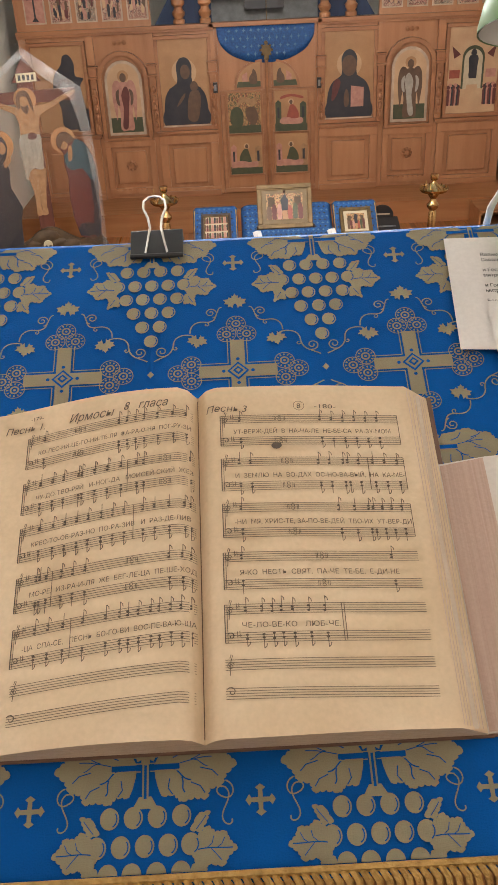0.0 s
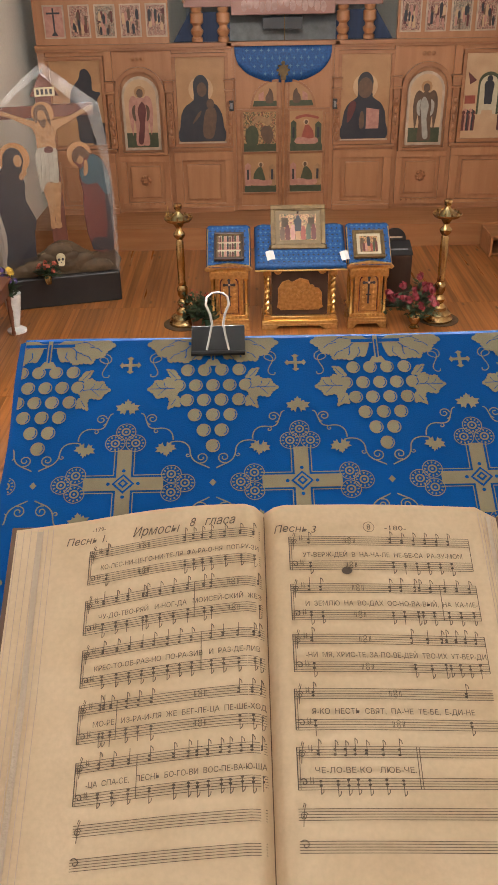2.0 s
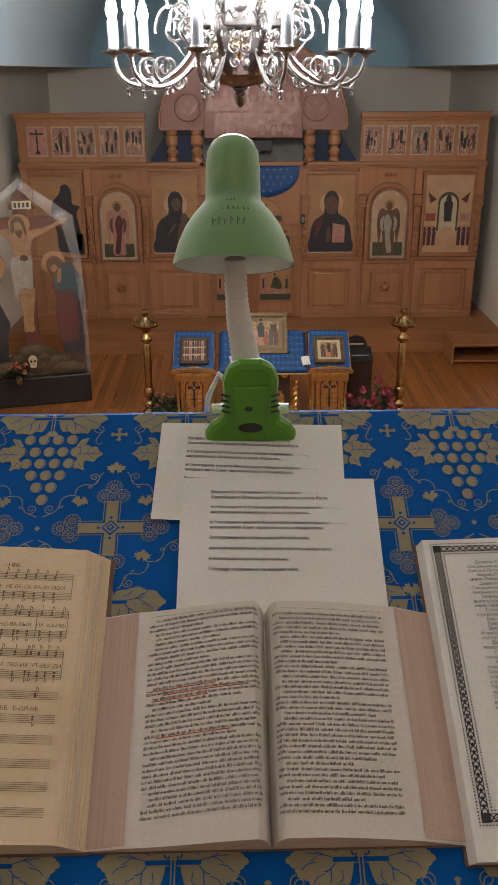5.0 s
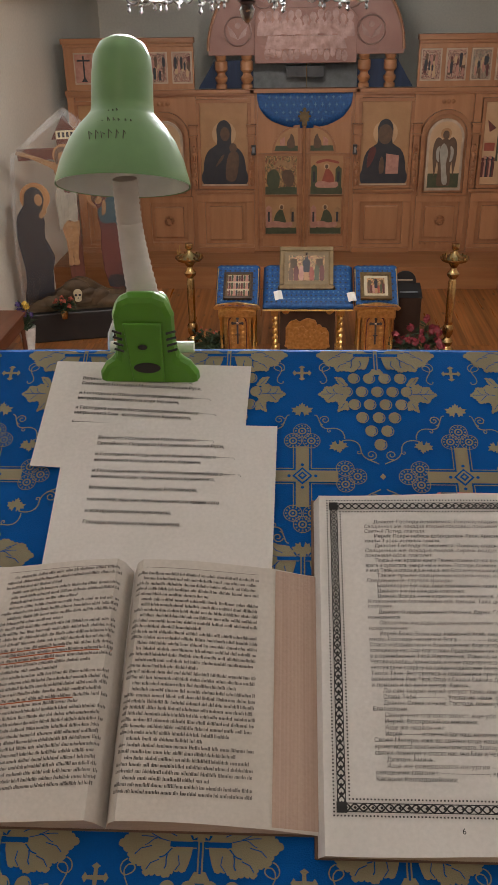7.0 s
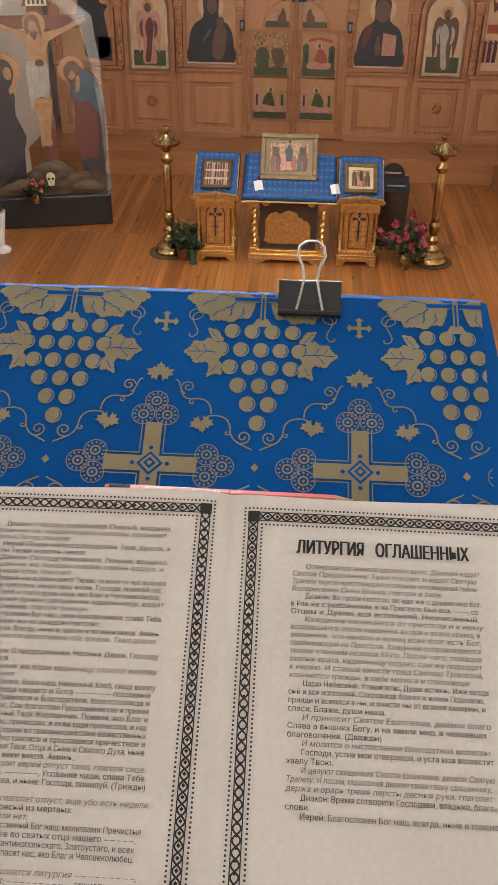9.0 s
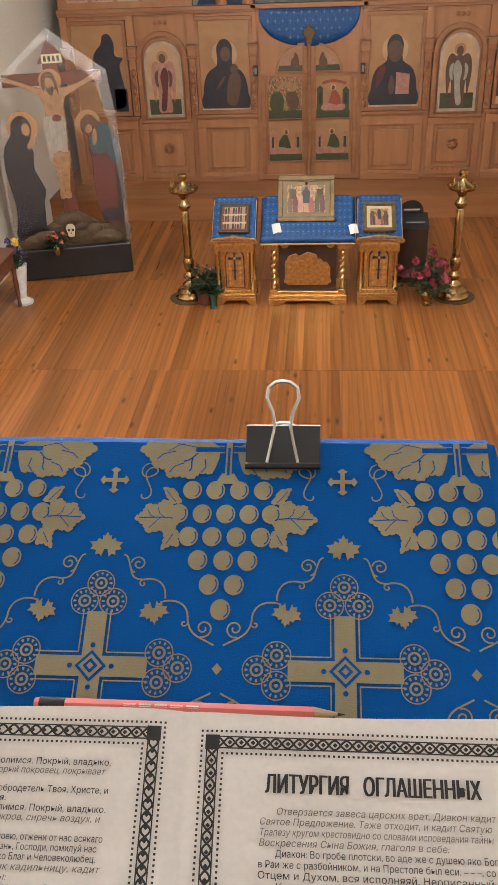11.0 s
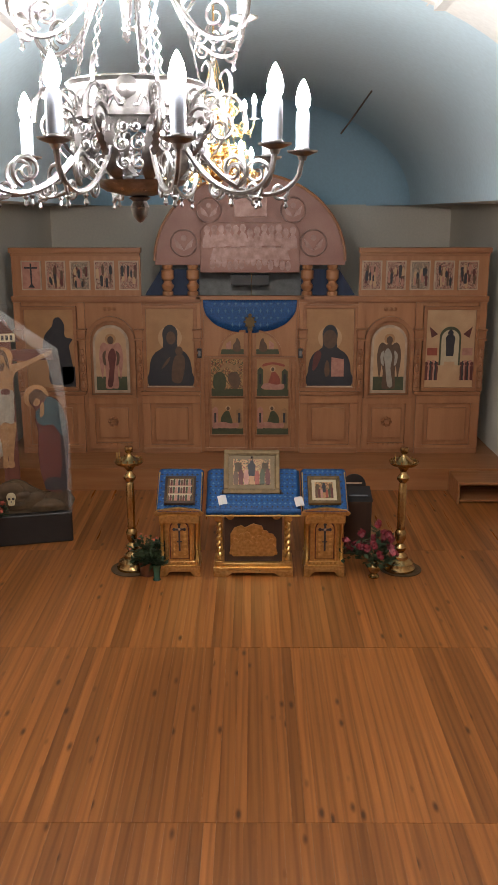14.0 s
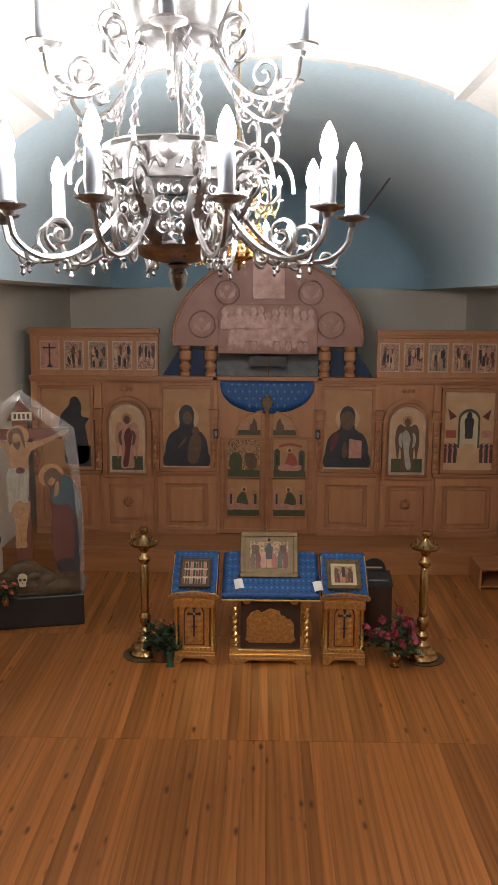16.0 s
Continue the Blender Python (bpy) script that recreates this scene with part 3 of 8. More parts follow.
# backing boards: side walls and the centre with its opening for the royal doors
for sgn in (-1, 1):
    def X(a, b):
        return (min(sgn * a, sgn * b), max(sgn * a, sgn * b))
    a, b = X(0.738, 3.72)
    sp("backing", Geo().box(a, b, Y0 + 0.04, Y0 + 0.12, 0.35, 2.86), M_PINE)
    a, b = X(1.71, 3.72)
    sp("upper_row_panel", Geo().box(a, b, Y0 + 0.02, Y0 + 0.1, 2.90, 3.60), M_PINE)
    g = Geo().box(a - 0.02, b + 0.02, Y0 - 0.05, Y0 + 0.1, 3.56, 3.64).box(a, b, Y0 - 0.02, Y0 + 0.06, 3.51, 3.56)
    sp("cornice", g, M_PINE2, bevel=0.008)
    a, b = X(0.78, 3.74)
    sp("string_course", Geo().box(a, b, Y0 - 0.05, Y0 + 0.1, 2.84, 2.90).box(a, b, Y0 - 0.02, Y0 + 0.05, 2.80, 2.84), M_PINE2, bevel=0.006)
    # sill under the local icons
    for s0, s1 in ((0.80, 1.76), (2.63, 3.70)):
        a, b = X(s0, s1)
        sp("sill", Geo().box(a, b, Y0 - 0.07, Y0 + 0.05, 1.345, 1.385).box(a + 0.02, b - 0.02, Y0 - 0.04, Y0 + 0.05, 1.315, 1.345), M_PINE2, bevel=0.006)
    # plinth panels
    for s0, s1 in ((0.80, 1.74), (2.68, 3.70)):
        a, b = X(s0, s1)
        sp("plinth_panel", frame_bars(Geo(), a, b, 0.36, 1.31, 0.13, -0.04, 0.02, face), M_PINE, bevel=0.005)
        sp("panel_field", Geo().prism(rect(a + 0.2, b - 0.2, 0.56, 1.11), -0.04, 0.008, face), M_PINE, bevel=0.012)
        sp("base_moulding", Geo().box(a, b, Y0 - 0.045, Y0 + 0.02, 0.352, 0.44), M_PINE2, bevel=0.008)
    # pilasters with caps and bases
    for px in (0.835, 1.755, 2.665, 3.665):
        x = sgn * px
        g = Geo().box(x - 0.05, x + 0.05, Y0 - 0.055, Y0 + 0.05, 1.39, 2.20)
        for k in range(5):
            g.lathe([(0.0, 0), (0.03, 0.02), (0.036, 0.06), (0.025, 0.1), (0, 0.12)], 8, Matrix.Translation((x, Y0 - 0.06, 1.44 + 0.13 * k)))
        sp("pilaster", g, M_PINE2, bevel=0.006)
        sp("capital", Geo().box(x - 0.075, x + 0.075, Y0 - 0.08, Y0 + 0.05, 2.20, 2.235).box(x - 0.065, x + 0.065, Y0 - 0.07, Y0 + 0.05, 2.235, 2.36).box(x - 0.08, x + 0.08, Y0 - 0.085, Y0 + 0.05, 2.36, 2.385), M_PINE2, bevel=0.008)
        sp("stile", Geo().box(x - 0.055, x + 0.055, Y0 - 0.03, Y0 + 0.05, 2.39, 2.80), M_PINE)
    # deacon door: arched opening in a panelled leaf
    cx = sgn * 2.215
    g = Geo()
    outer, inner = moved(arch(0.78, 1.30), cx, 1.28), moved(arch(0.64, 1.19), cx, 1.325)
    n = len(outer)
    g.add([tuple(face @ Vector((x, y, h))) for x, y, h in [(*p, 0.05) for p in outer] + [(*p, 0.05) for p in inner] + [(*p, -0.03) for p in outer] + [(*p, 0.0) for p in inner]],
          [(i, (i + 1) % n, n + (i + 1) % n, n + i) for i in range(n)] + [(i, 2 * n + i, 2 * n + (i + 1) % n, (i + 1) % n) for i in range(n)] + [(n + i, n + (i + 1) % n, 3 * n + (i + 1) % n, 3 * n + i) for i in range(n)])
    sp("arch_moulding", g, M_PINE2, bevel=0.004)
    sp("door_leaf", frame_bars(Geo(), cx - 0.4, cx + 0.4, 0.42, 1.27, 0.1, -0.04, 0.012, face), M_PINE, "narrow side door with a carved lower panel", bevel=0.004)
    sp("door_panel", Geo().prism(rect(cx - 0.24, cx + 0.24, 0.6, 1.1), -0.04, 0.006, face), M_PINE, bevel=0.01)
    g = Geo()
    for k in range(8):
        a = 2 * math.pi * k / 8
        g.lathe([(0.0, -0.01), (0.022, 0.0), (0.03, 0.02), (0.0, 0.05)], 7, upright(cx + 0.06 * math.cos(a), Y0 - 0.004, 0.88 + 0.06 * math.sin(a)))
        g.lathe([(0.0, -0.01), (0.018, 0.0), (0.0, 0.03)], 7, upright(cx - 0.28 + 0.08 * k, Y0 - 0.008, 0.5))
    for k in range(3):
        g.lathe([(0.0, -0.01), (0.03, 0.0), (0.036, 0.012), (0.0, 0.03)], 7, upright(cx + (k - 1) * 0.07, Y0 + 0.03, 2.69))
    sp("carved_rosette", g, M_PINE2)
    # the angel icon in the arch
    ic = sp("angel_icon", Geo().prism(moved(arch(0.57, 1.09), cx, 1.355), -0.02, 0.012, face), M_ICON_WHITE, "arched icon with a pale border and a standing winged figure")
    sp("ground", Geo().prism(moved(arch(0.49, 1.01), cx, 1.395), 0.012, 0.016, face), M_ICON_PALE, parent=ic)
    sp("ground_strip", Geo().prism(rect(cx - 0.245, cx + 0.245, 1.40, 1.62), 0.016, 0.018, face), M_GREENP, parent=ic)
    for s2 in (-1, 1):
        wing = [(cx + s2 * 0.04, 2.10), (cx + s2 * 0.11, 2.17), (cx + s2 * 0.17, 2.10), (cx + s2 * 0.19, 1.92), (cx + s2 * 0.17, 1.72), (cx + s2 * 0.145, 1.58), (cx + s2 * 0.12, 1.76), (cx + s2 * 0.09, 1.95)]
        sp("wing", Geo().prism(soft(wing), 0.017, 0.019, face), M_PINKP if sgn < 0 else M_UMBER, parent=ic)
    sp("halo", Geo().prism(circle(cx, 2.225, 0.085, 20), 0.018, 0.020, face), M_ICON_BG, parent=ic)
    robe = [(cx - 0.10, 1.44), (cx + 0.02, 1.43), (cx + 0.11, 1.45), (cx + 0.10, 1.70), (cx + 0.13, 1.92), (cx + 0.11, 2.07), (cx + 0.04, 2.14), (cx - 0.04, 2.14), (cx - 0.11, 2.07), (cx - 0.13, 1.90), (cx - 0.09, 1.70)]
    sp("painted_figure", Geo().prism(soft(robe), 0.020, 0.022, face), M_PINKP if sgn < 0 else M_UMBER, parent=ic)
    mantle = [(cx - 0.07, 1.48), (cx + 0.01, 1.47), (cx + 0.05, 1.75), (cx + 0.08, 1.98), (cx + 0.02, 2.08), (cx - 0.05, 1.95), (cx - 0.03, 1.75)]
    sp("painted_mantle", Geo().prism(soft([(2 * cx - x if sgn > 0 else x, y) for x, y in mantle]), 0.022, 0.024, face), M_MAROON if sgn < 0 else M_LINEN, parent=ic)
    sp("painted_head", Geo().prism(circle(cx, 2.205, 0.05, 14, 0.065), 0.021, 0.025, face), M_UMBER, parent=ic)
    for s2 in (-1, 1):
        sp("painted_sleeve", Geo().prism(soft([(cx + s2 * 0.08, 2.04), (cx + s2 * 0.135, 1.98), (cx + s2 * 0.125, 1.84), (cx + s2 * 0.08, 1.80), (cx + s2 * 0.09, 1.92)]), 0.022, 0.0245, face), M_UMBER if sgn < 0 else M_LINEN, parent=ic)
    # local icon
    x0, x1 = X(0.89, 1.65)
    fr = sp("local_icon", frame_bars(Geo(), x0 - 0.05, x1 + 0.05, 1.39, 2.76, 0.055, -0.04, 0.035, face), M_PINE2, "large framed icon with a dark half figure on an ochre ground", bevel=0.006)
    sp("ground", Geo().prism(rect(x0, x1, 1.44, 2.71), -0.04, 0.0, face), M_ICON_BG, parent=fr)
    sp("lower_edge", Geo().prism(rect(x0, x1, 1.44, 1.465), 0.0, 0.004, face), M_ICON_WHITE, parent=fr)
    mx = (x0 + x1) / 2
    sp("halo", Geo().prism(circle(mx, 2.24, 0.19, 24), 0.0, 0.003, face), M_ICON_PALE, parent=fr)
    sp("painted_figure", Geo().prism(moved(silhouette(0.70, 0.98, 0.145), mx, 1.47), 0.003, 0.006, face), M_NIGHT, parent=fr)
    if sgn < 0:
        sp("painted_child", Geo().prism(soft([(mx + 0.02, 1.55), (mx + 0.16, 1.52), (mx + 0.22, 1.72), (mx + 0.23, 1.90), (mx + 0.18, 1.98), (mx + 0.08, 1.95), (mx + 0.03, 1.80)]), 0.006, 0.008, face).prism(circle(mx + 0.14, 2.03, 0.06, 14, 0.075), 0.006, 0.0085, face), M_UMBER, parent=fr)
        sp("painted_oval", Geo().prism(circle(mx + 0.015, 2.24, 0.075, 16, 0.105), 0.006, 0.009, face), M_UMBER, parent=fr)
        sp("painted_hand", Geo().prism(soft([(mx - 0.14, 1.74), (mx - 0.04, 1.84), (mx + 0.0, 1.93), (mx - 0.05, 1.90), (mx - 0.12, 1.80)]), 0.006, 0.009, face), M_UMBER, parent=fr)
    else:
        sp("painted_head", Geo().prism(circle(mx, 2.22, 0.115, 18, 0.15), 0.006, 0.008, face), M_UMBER, parent=fr)
        sp("painted_book", Geo().prism([(mx + 0.03, 1.62), (mx + 0.23, 1.62), (mx + 0.23, 1.90), (mx + 0.03, 1.93)], 0.006, 0.009, face), M_PINKP, parent=fr)
        sp("painted_stole", Geo().prism(soft([(mx - 0.27, 1.72), (mx - 0.20, 1.78), (mx - 0.13, 1.98), (mx - 0.19, 2.04), (mx - 0.25, 1.95)]), 0.006, 0.008, face), M_MAROON, parent=fr)
        sp("painted_hand", Geo().prism(soft([(mx - 0.06, 1.62), (mx + 0.0, 1.66), (mx - 0.01, 1.84), (mx - 0.05, 1.88), (mx - 0.08, 1.74)]), 0.006, 0.009, face), M_UMBER, parent=fr)
    # outer icon
    x0, x1 = X(2.79, 3.57)
    fr = sp("outer_icon", frame_bars(Geo(), x0 - 0.05, x1 + 0.05, 1.39, 2.74, 0.055, -0.04, 0.035, face), M_PINE2, "framed outer icon of the screen", bevel=0.006)
    sp("ground", Geo().prism(rect(x0, x1, 1.43, 2.69), -0.04, 0.0, face), M_ICON_BG if sgn < 0 else M_ICON_PALE, parent=fr)
    mx = (x0 + x1) / 2
    if sgn < 0:
        sp("painted_figure", Geo().prism(soft([(mx + 0.28, 1.50), (mx + 0.36, 1.62), (mx + 0.32, 1.95), (mx + 0.30, 2.12), (mx + 0.36, 2.22), (mx + 0.24, 2.26), (mx + 0.24, 2.44), (mx + 0.17, 2.56), (mx + 0.08, 2.54), (mx + 0.04, 2.42), (mx - 0.08, 2.28), (mx - 0.12, 2.05), (mx - 0.04, 1.80), (mx - 0.02, 1.50)]), 0.0, 0.004, face), M_NIGHT, parent=fr)
        sp("painted_block", Geo().prism(rect(mx + 0.18, mx + 0.38, 1.45, 1.78), 0.0, 0.004, face), M_NIGHT, parent=fr)
    else:
        sp("painted_niche", Geo().prism(moved(arch(0.34, 0.62), mx, 1.8), 0.0, 0.003, face), M_GREENP, parent=fr)
        sp("painted_field", Geo().prism(moved(arch(0.28, 0.57), mx, 1.8), 0.003, 0.005, face), M_CREAM, parent=fr)
        sp("painted_figure", Geo().prism(moved(silhouette(0.17, 0.42, 0.12, "full"), mx, 1.95), 0.005, 0.008, face), M_NIGHT, parent=fr)
        sp("painted_ray", Geo().prism([(mx - 0.14, 1.5), (mx + 0.14, 1.5), (mx + 0.08, 1.86), (mx - 0.08, 1.86)], 0.003, 0.006, face), M_ICON_PALE, parent=fr)
        for k in range(7):
            for s2 in (-1, 1):
                px = mx + s2 * (0.2 + 0.027 * k)
                sp("painted_bystander", Geo().prism(moved(silhouette(0.06, 0.3 + 0.015 * (k % 3), 0.11, "full"), px, 1.56), 0.004 + 0.0004 * k, 0.006 + 0.0004 * k, face), (M_MAROON, M_NIGHT, M_PINKP)[k % 3], parent=fr)
        for s2 in (-1, 1):
            sp("painted_block", Geo().prism(rect(mx + s2 * 0.28 - 0.08, mx + s2 * 0.28 + 0.08, 1.96, 2.08), 0.003, 0.005, face), M_REDP if s2 < 0 else M_PINKP, parent=fr)
            sp("painted_wing", Geo().prism([(mx + s2 * 0.2, 2.3), (mx + s2 * 0.34, 2.42), (mx + s2 * 0.3, 2.24)], 0.003, 0.005, face), M_MAROON, parent=fr)
    # five small icons of the upper row
    for k in range(5):
        w = 0.31
        cx2 = sgn * (1.735 + 0.165 + 0.375 * k) if sgn > 0 else -(1.70 + 0.19 + 0.38 * k)
        ib = sp("feast_icon", Geo().prism(rect(cx2 - w / 2, cx2 + w / 2, 2.99, 3.44), -0.02, 0.012, face), M_ICON_WHITE, "small feast icon with a pale rose ground")
        sp("ground", Geo().prism(rect(cx2 - w / 2 + 0.02, cx2 + w / 2 - 0.02, 3.01, 3.42), 0.012, 0.014, face), (M_PINKP if sgn < 0 and k == 4 else (M_SCENE_ROSE, M_SCENE_ROSE, M_SCENE_GREY)[k % 3]), parent=ib)
        if sgn < 0 and k == 4:
            sp("painted_cross", Geo().prism(rect(cx2 - 0.012, cx2 + 0.012, 3.08, 3.4), 0.016, 0.018, face).prism(rect(cx2 - 0.1, cx2 + 0.1, 3.32, 3.345), 0.018, 0.019, face).prism([(cx2 - 0.05, 3.03), (cx2 + 0.05, 3.03), (cx2, 3.1)], 0.016, 0.018, face), M_NIGHT, parent=ib)
        else:
            rnd = random.Random(40 + k + 10 * sgn)
            for q in range(5):
                gg = Geo()
                for i in range(3):
                    fh = rnd.uniform(0.09, 0.17)
                    gg.flat(moved(silhouette(rnd.uniform(0.035, 0.06), fh, 0.15, "full"), cx2 + rnd.uniform(-0.11, 0.11), 3.02 + rnd.uniform(0, 0.36 - fh)), 0.0155 + 0.0006 * (3 * q + i), face)
                sp("painted_figure", gg, (M_MAROON, M_UMBER, M_ICON_PALE, M_PINKP, M_NIGHT)[q], parent=ib)

# centre: lintel, royal doors, veil, arch on four balusters
sp("lintel", Geo().box(-0.86, 0.86, Y0 - 0.05, Y0 + 0.1, 2.84, 2.905), M_PINE2, bevel=0.008)
for sgn in (-1, 1):
    door = sp("royal_door", frame_bars(Geo(), min(0.004 * sgn, 0.735 * sgn), max(0.004 * sgn, 0.735 * sgn), 0.37, 1.94, 0.07, -0.05, 0.0, face), M_PINE2, "carved leaf of the royal doors with painted panels", bevel=0.006)
    q = [(0.004, 1.94), (0.735, 1.94), (0.735, 2.86)] + [(0.735 - 0.5 * math.sin(a), 2.86 - 0.5 * (1 - math.cos(a)) * 0.98) for a in [i / 8 * math.pi / 2 for i in range(1, 9)]] + [(0.1, 2.30), (0.004, 2.36)]
    sp("scroll_top", Geo().prism([(sgn * x, y) for x, y in (q if sgn > 0 else q[::-1])], -0.05, -0.02, face), M_PINE, parent=door)
    sp("leaf_board", Geo().prism(rect(min(0.07 * sgn, 0.67 * sgn), max(0.07 * sgn, 0.67 * sgn), 0.43, 1.88), -0.05, -0.02, face), M_PINE, parent=door)
    # quarter-round panel and two square ones
    fan = [(0.07, 1.95)] + [(0.07 + 0.44 * math.cos(a), 1.95 + 0.42 * math.sin(a)) for a in [i / 12 * math.pi / 2 for i in range(13)]]
    fan2 = [(0.10, 1.98)] + [(0.10 + 0.37 * math.cos(a), 1.98 + 0.35 * math.sin(a)) for a in [i / 12 * math.pi / 2 for i in range(13)]]
    flip = (lambda p: [(sgn * x, y) for x, y in (p if sgn > 0 else p[::-1])])
    sp("fan_frame", Geo().prism(flip(fan), -0.02, 0.006, face), M_PINE2, parent=door)
    sp("fan_icon", Geo().prism(flip(fan2), 0.006, 0.009, face), M_ICON_BG, parent=door)
    sp("painted_figure", Geo().prism(soft([(sgn * x, y) for x, y in ((0.16, 2.03), (0.26, 2.03), (0.27, 2.12), (0.23, 2.18), (0.21, 2.24), (0.17, 2.20), (0.15, 2.11))]), 0.009, 0.012, face), M_UMBER, parent=door)
    sp("painted_floor", Geo().prism(flip([(0.10, 1.98), (0.47, 1.98), (0.45, 2.06), (0.10, 2.06)]), 0.009, 0.011, face), M_GREENP, parent=door)
    sp("painted_house", Geo().prism(flip([(0.30, 2.06), (0.38, 2.06), (0.38, 2.15), (0.30, 2.20)]), 0.009, 0.0105, face), M_PINKP, parent=door)
    for r, (z0, z1) in enumerate(((1.30, 1.90), (0.66, 1.26))):
        a, b = sorted((sgn * 0.11, sgn * 0.62))
        sp("panel_frame", frame_bars(Geo(), a - 0.03, b + 0.03, z0 - 0.03, z1 + 0.03, 0.03, -0.02, 0.014, face), M_PINE2, parent=door, bevel=0.004)
        sp("panel_icon", Geo().prism(rect(a, b, z0, z1), -0.02, 0.002, face), M_SCENE_GREEN if r == 0 and sgn < 0 else M_ICON_BG, parent=door)
        q = (lambda pts: soft([(a + 0.51 * x, z0 + 0.6 * y) for x, y in pts]))
        sp("painted_floor", Geo().prism(q(((0, 0), (0.5, 0), (1, 0), (1, 0.17), (0.7, 0.20), (0.3, 0.17), (0, 0.20))), 0.002, 0.004, face), M_GREENP, parent=door)
        if r == 0 and sgn < 0:
            sp("painted_figure", Geo().prism(q(((0.10, 0.20), (0.40, 0.16), (0.46, 0.45), (0.38, 0.62), (0.22, 0.66), (0.06, 0.50))), 0.004, 0.007, face), M_GREENP, parent=door)
            sp("painted_figure", Geo().prism(q(((0.52, 0.50), (0.62, 0.28), (0.82, 0.20), (0.92, 0.42), (0.82, 0.62), (0.62, 0.64))), 0.004, 0.008, face), M_UMBER, parent=door)
            sp("painted_wing", Geo().prism(q(((0.25, 0.62), (0.48, 0.78), (0.78, 0.66), (0.92, 0.90), (0.70, 0.84), (0.40, 0.90))), 0.003, 0.005, face), M_FLESH, parent=door)
            continue
        for k, (h0, h1, top, paint) in enumerate(((0.02, 0.20, 0.78, M_GREENP if r == 0 else M_PINKP), (0.78, 0.97, 0.74, M_GREENP if r == 0 else M_FLESH))):
            x0, x1 = a + 0.51 * h0, a + 0.51 * h1
            sp("painted_house", Geo().prism([(x0, z0 + 0.10), (x1, z0 + 0.10), (x1, z0 + 0.6 * top - 0.04), ((x0 + x1) / 2, z0 + 0.6 * top), (x0, z0 + 0.6 * top - 0.04)], 0.003, 0.005, face), paint, parent=door)
            sp("painted_doorway", Geo().prism(rect(x0 + 0.03, x1 - 0.03, z0 + 0.20, z0 + 0.36), 0.005, 0.0065, face), M_NIGHT, parent=door)
        lean = 1 if sgn > 0 else -1
        fx = 0.52 if r == 0 else 0.50
        sp("painted_figure", Geo().prism(q([(fx + lean * x, y) for x, y in ((-0.16, 0.30), (0.02, 0.24), (0.20, 0.30), (0.20, 0.48), (0.08, 0.64), (-0.04, 0.66), (-0.10, 0.52))]), 0.0066, 0.009, face), M_REDP if r == 0 else M_GREENP, parent=door)
        sp("painted_halo", Geo().prism(circle(a + 0.51 * (fx - lean * 0.02), z0 + 0.44, 0.045, 12), 0.0086, 0.0105, face), M_ICON_PALE, parent=door)
        sp("painted_head", Geo().prism(circle(a + 0.51 * (fx - lean * 0.02), z0 + 0.435, 0.026, 10, 0.034), 0.0106, 0.012, face), M_UMBER, parent=door)
        sp("painted_table", Geo().prism(q(((0.18, 0.20), (0.80, 0.18), (0.84, 0.33), (0.60, 0.31), (0.40, 0.35), (0.20, 0.33))), 0.0092, 0.011, face), M_PINKP, parent=door)
        if r == 0:
            sp("painted_drape", Geo().prism(q(((0.20, 0.80), (0.50, 0.86), (0.85, 0.80), (0.85, 0.86), (0.50, 0.92), (0.20, 0.87))), 0.005, 0.007, face), M_REDP, parent=door)
sp("meeting_stile", Geo().tube([(0, Y0 - 0.03, 0.42), (0, Y0 - 0.03, 2.36)], 0.028, 8), M_PINE2, smooth=True)
g = Geo().prism(moved(circle(0, 0, 0.075, 14), 0, 2.50), 0.03, 0.06, face).prism(rect(-0.04, 0.04, 2.36, 2.46), 0.03, 0.055, face).prism(moved(circle(0, 0, 0.03, 10), 0, 2.60), 0.03, 0.052, face)
for k in range(8):
    a = 2 * math.pi * k / 8
    g.lathe([(0.0, 0.0), (0.02, 0.004), (0.014, 0.016), (0.0, 0.02)], 7, upright(0.085 * math.cos(a), Y0 - 0.04, 2.50 + 0.085 * math.sin(a)))
sp("door_finial", g, M_FRAME, "small carved gilt medallion over the royal doors")
# veil hanging as a half round
pts, nv = [], 24
vs, fs = [], []
for i in range(nv + 1):
    a = math.pi * i / nv
    x = -0.74 * math.cos(a)
    drop = 0.53 * math.sin(a) ** 0.75
    for j in range(5):
        z = 2.85 - drop * j / 4
        vs.append((x, Y0 - 0.01 + 0.014 * math.sin(i * 1.9) * (j / 4), z))
for i in range(nv):
    for j in range(4):
        k = i * 5 + j
        fs.append((k, k + 1, k + 6, k + 5))
veil = sp("veil", Geo().add(vs, fs), M_BLUE_VEIL, "blue figured veil gathered above the royal doors", smooth=True)
veil.modifiers.new("thick", "SOLIDIFY").thickness = 0.006
g = Geo()
for row in range(4):
    for k in range(-6, 7):
        x, z = 0.11 * k + (0.055 if row % 2 else 0.0), 2.78 - 0.11 * row
        if abs(x) < 0.66 and z > 2.90 - 0.50 * math.sqrt(max(0.0, 1 - (x / 0.74) ** 2)):
            w, hh = (0.022, 0.045) if row % 2 else (0.03, 0.03)
            g.flat([(x - w, z), (x - w * 0.25, z - hh * 0.3), (x, z - hh), (x + w * 0.25, z - hh * 0.3), (x + w, z), (x + w * 0.25, z + hh * 0.3), (x, z + hh), (x - w * 0.25, z + hh * 0.3)], 0.034, face)
sp("veil_pattern", g, M_VEIL_MARK, parent=None)
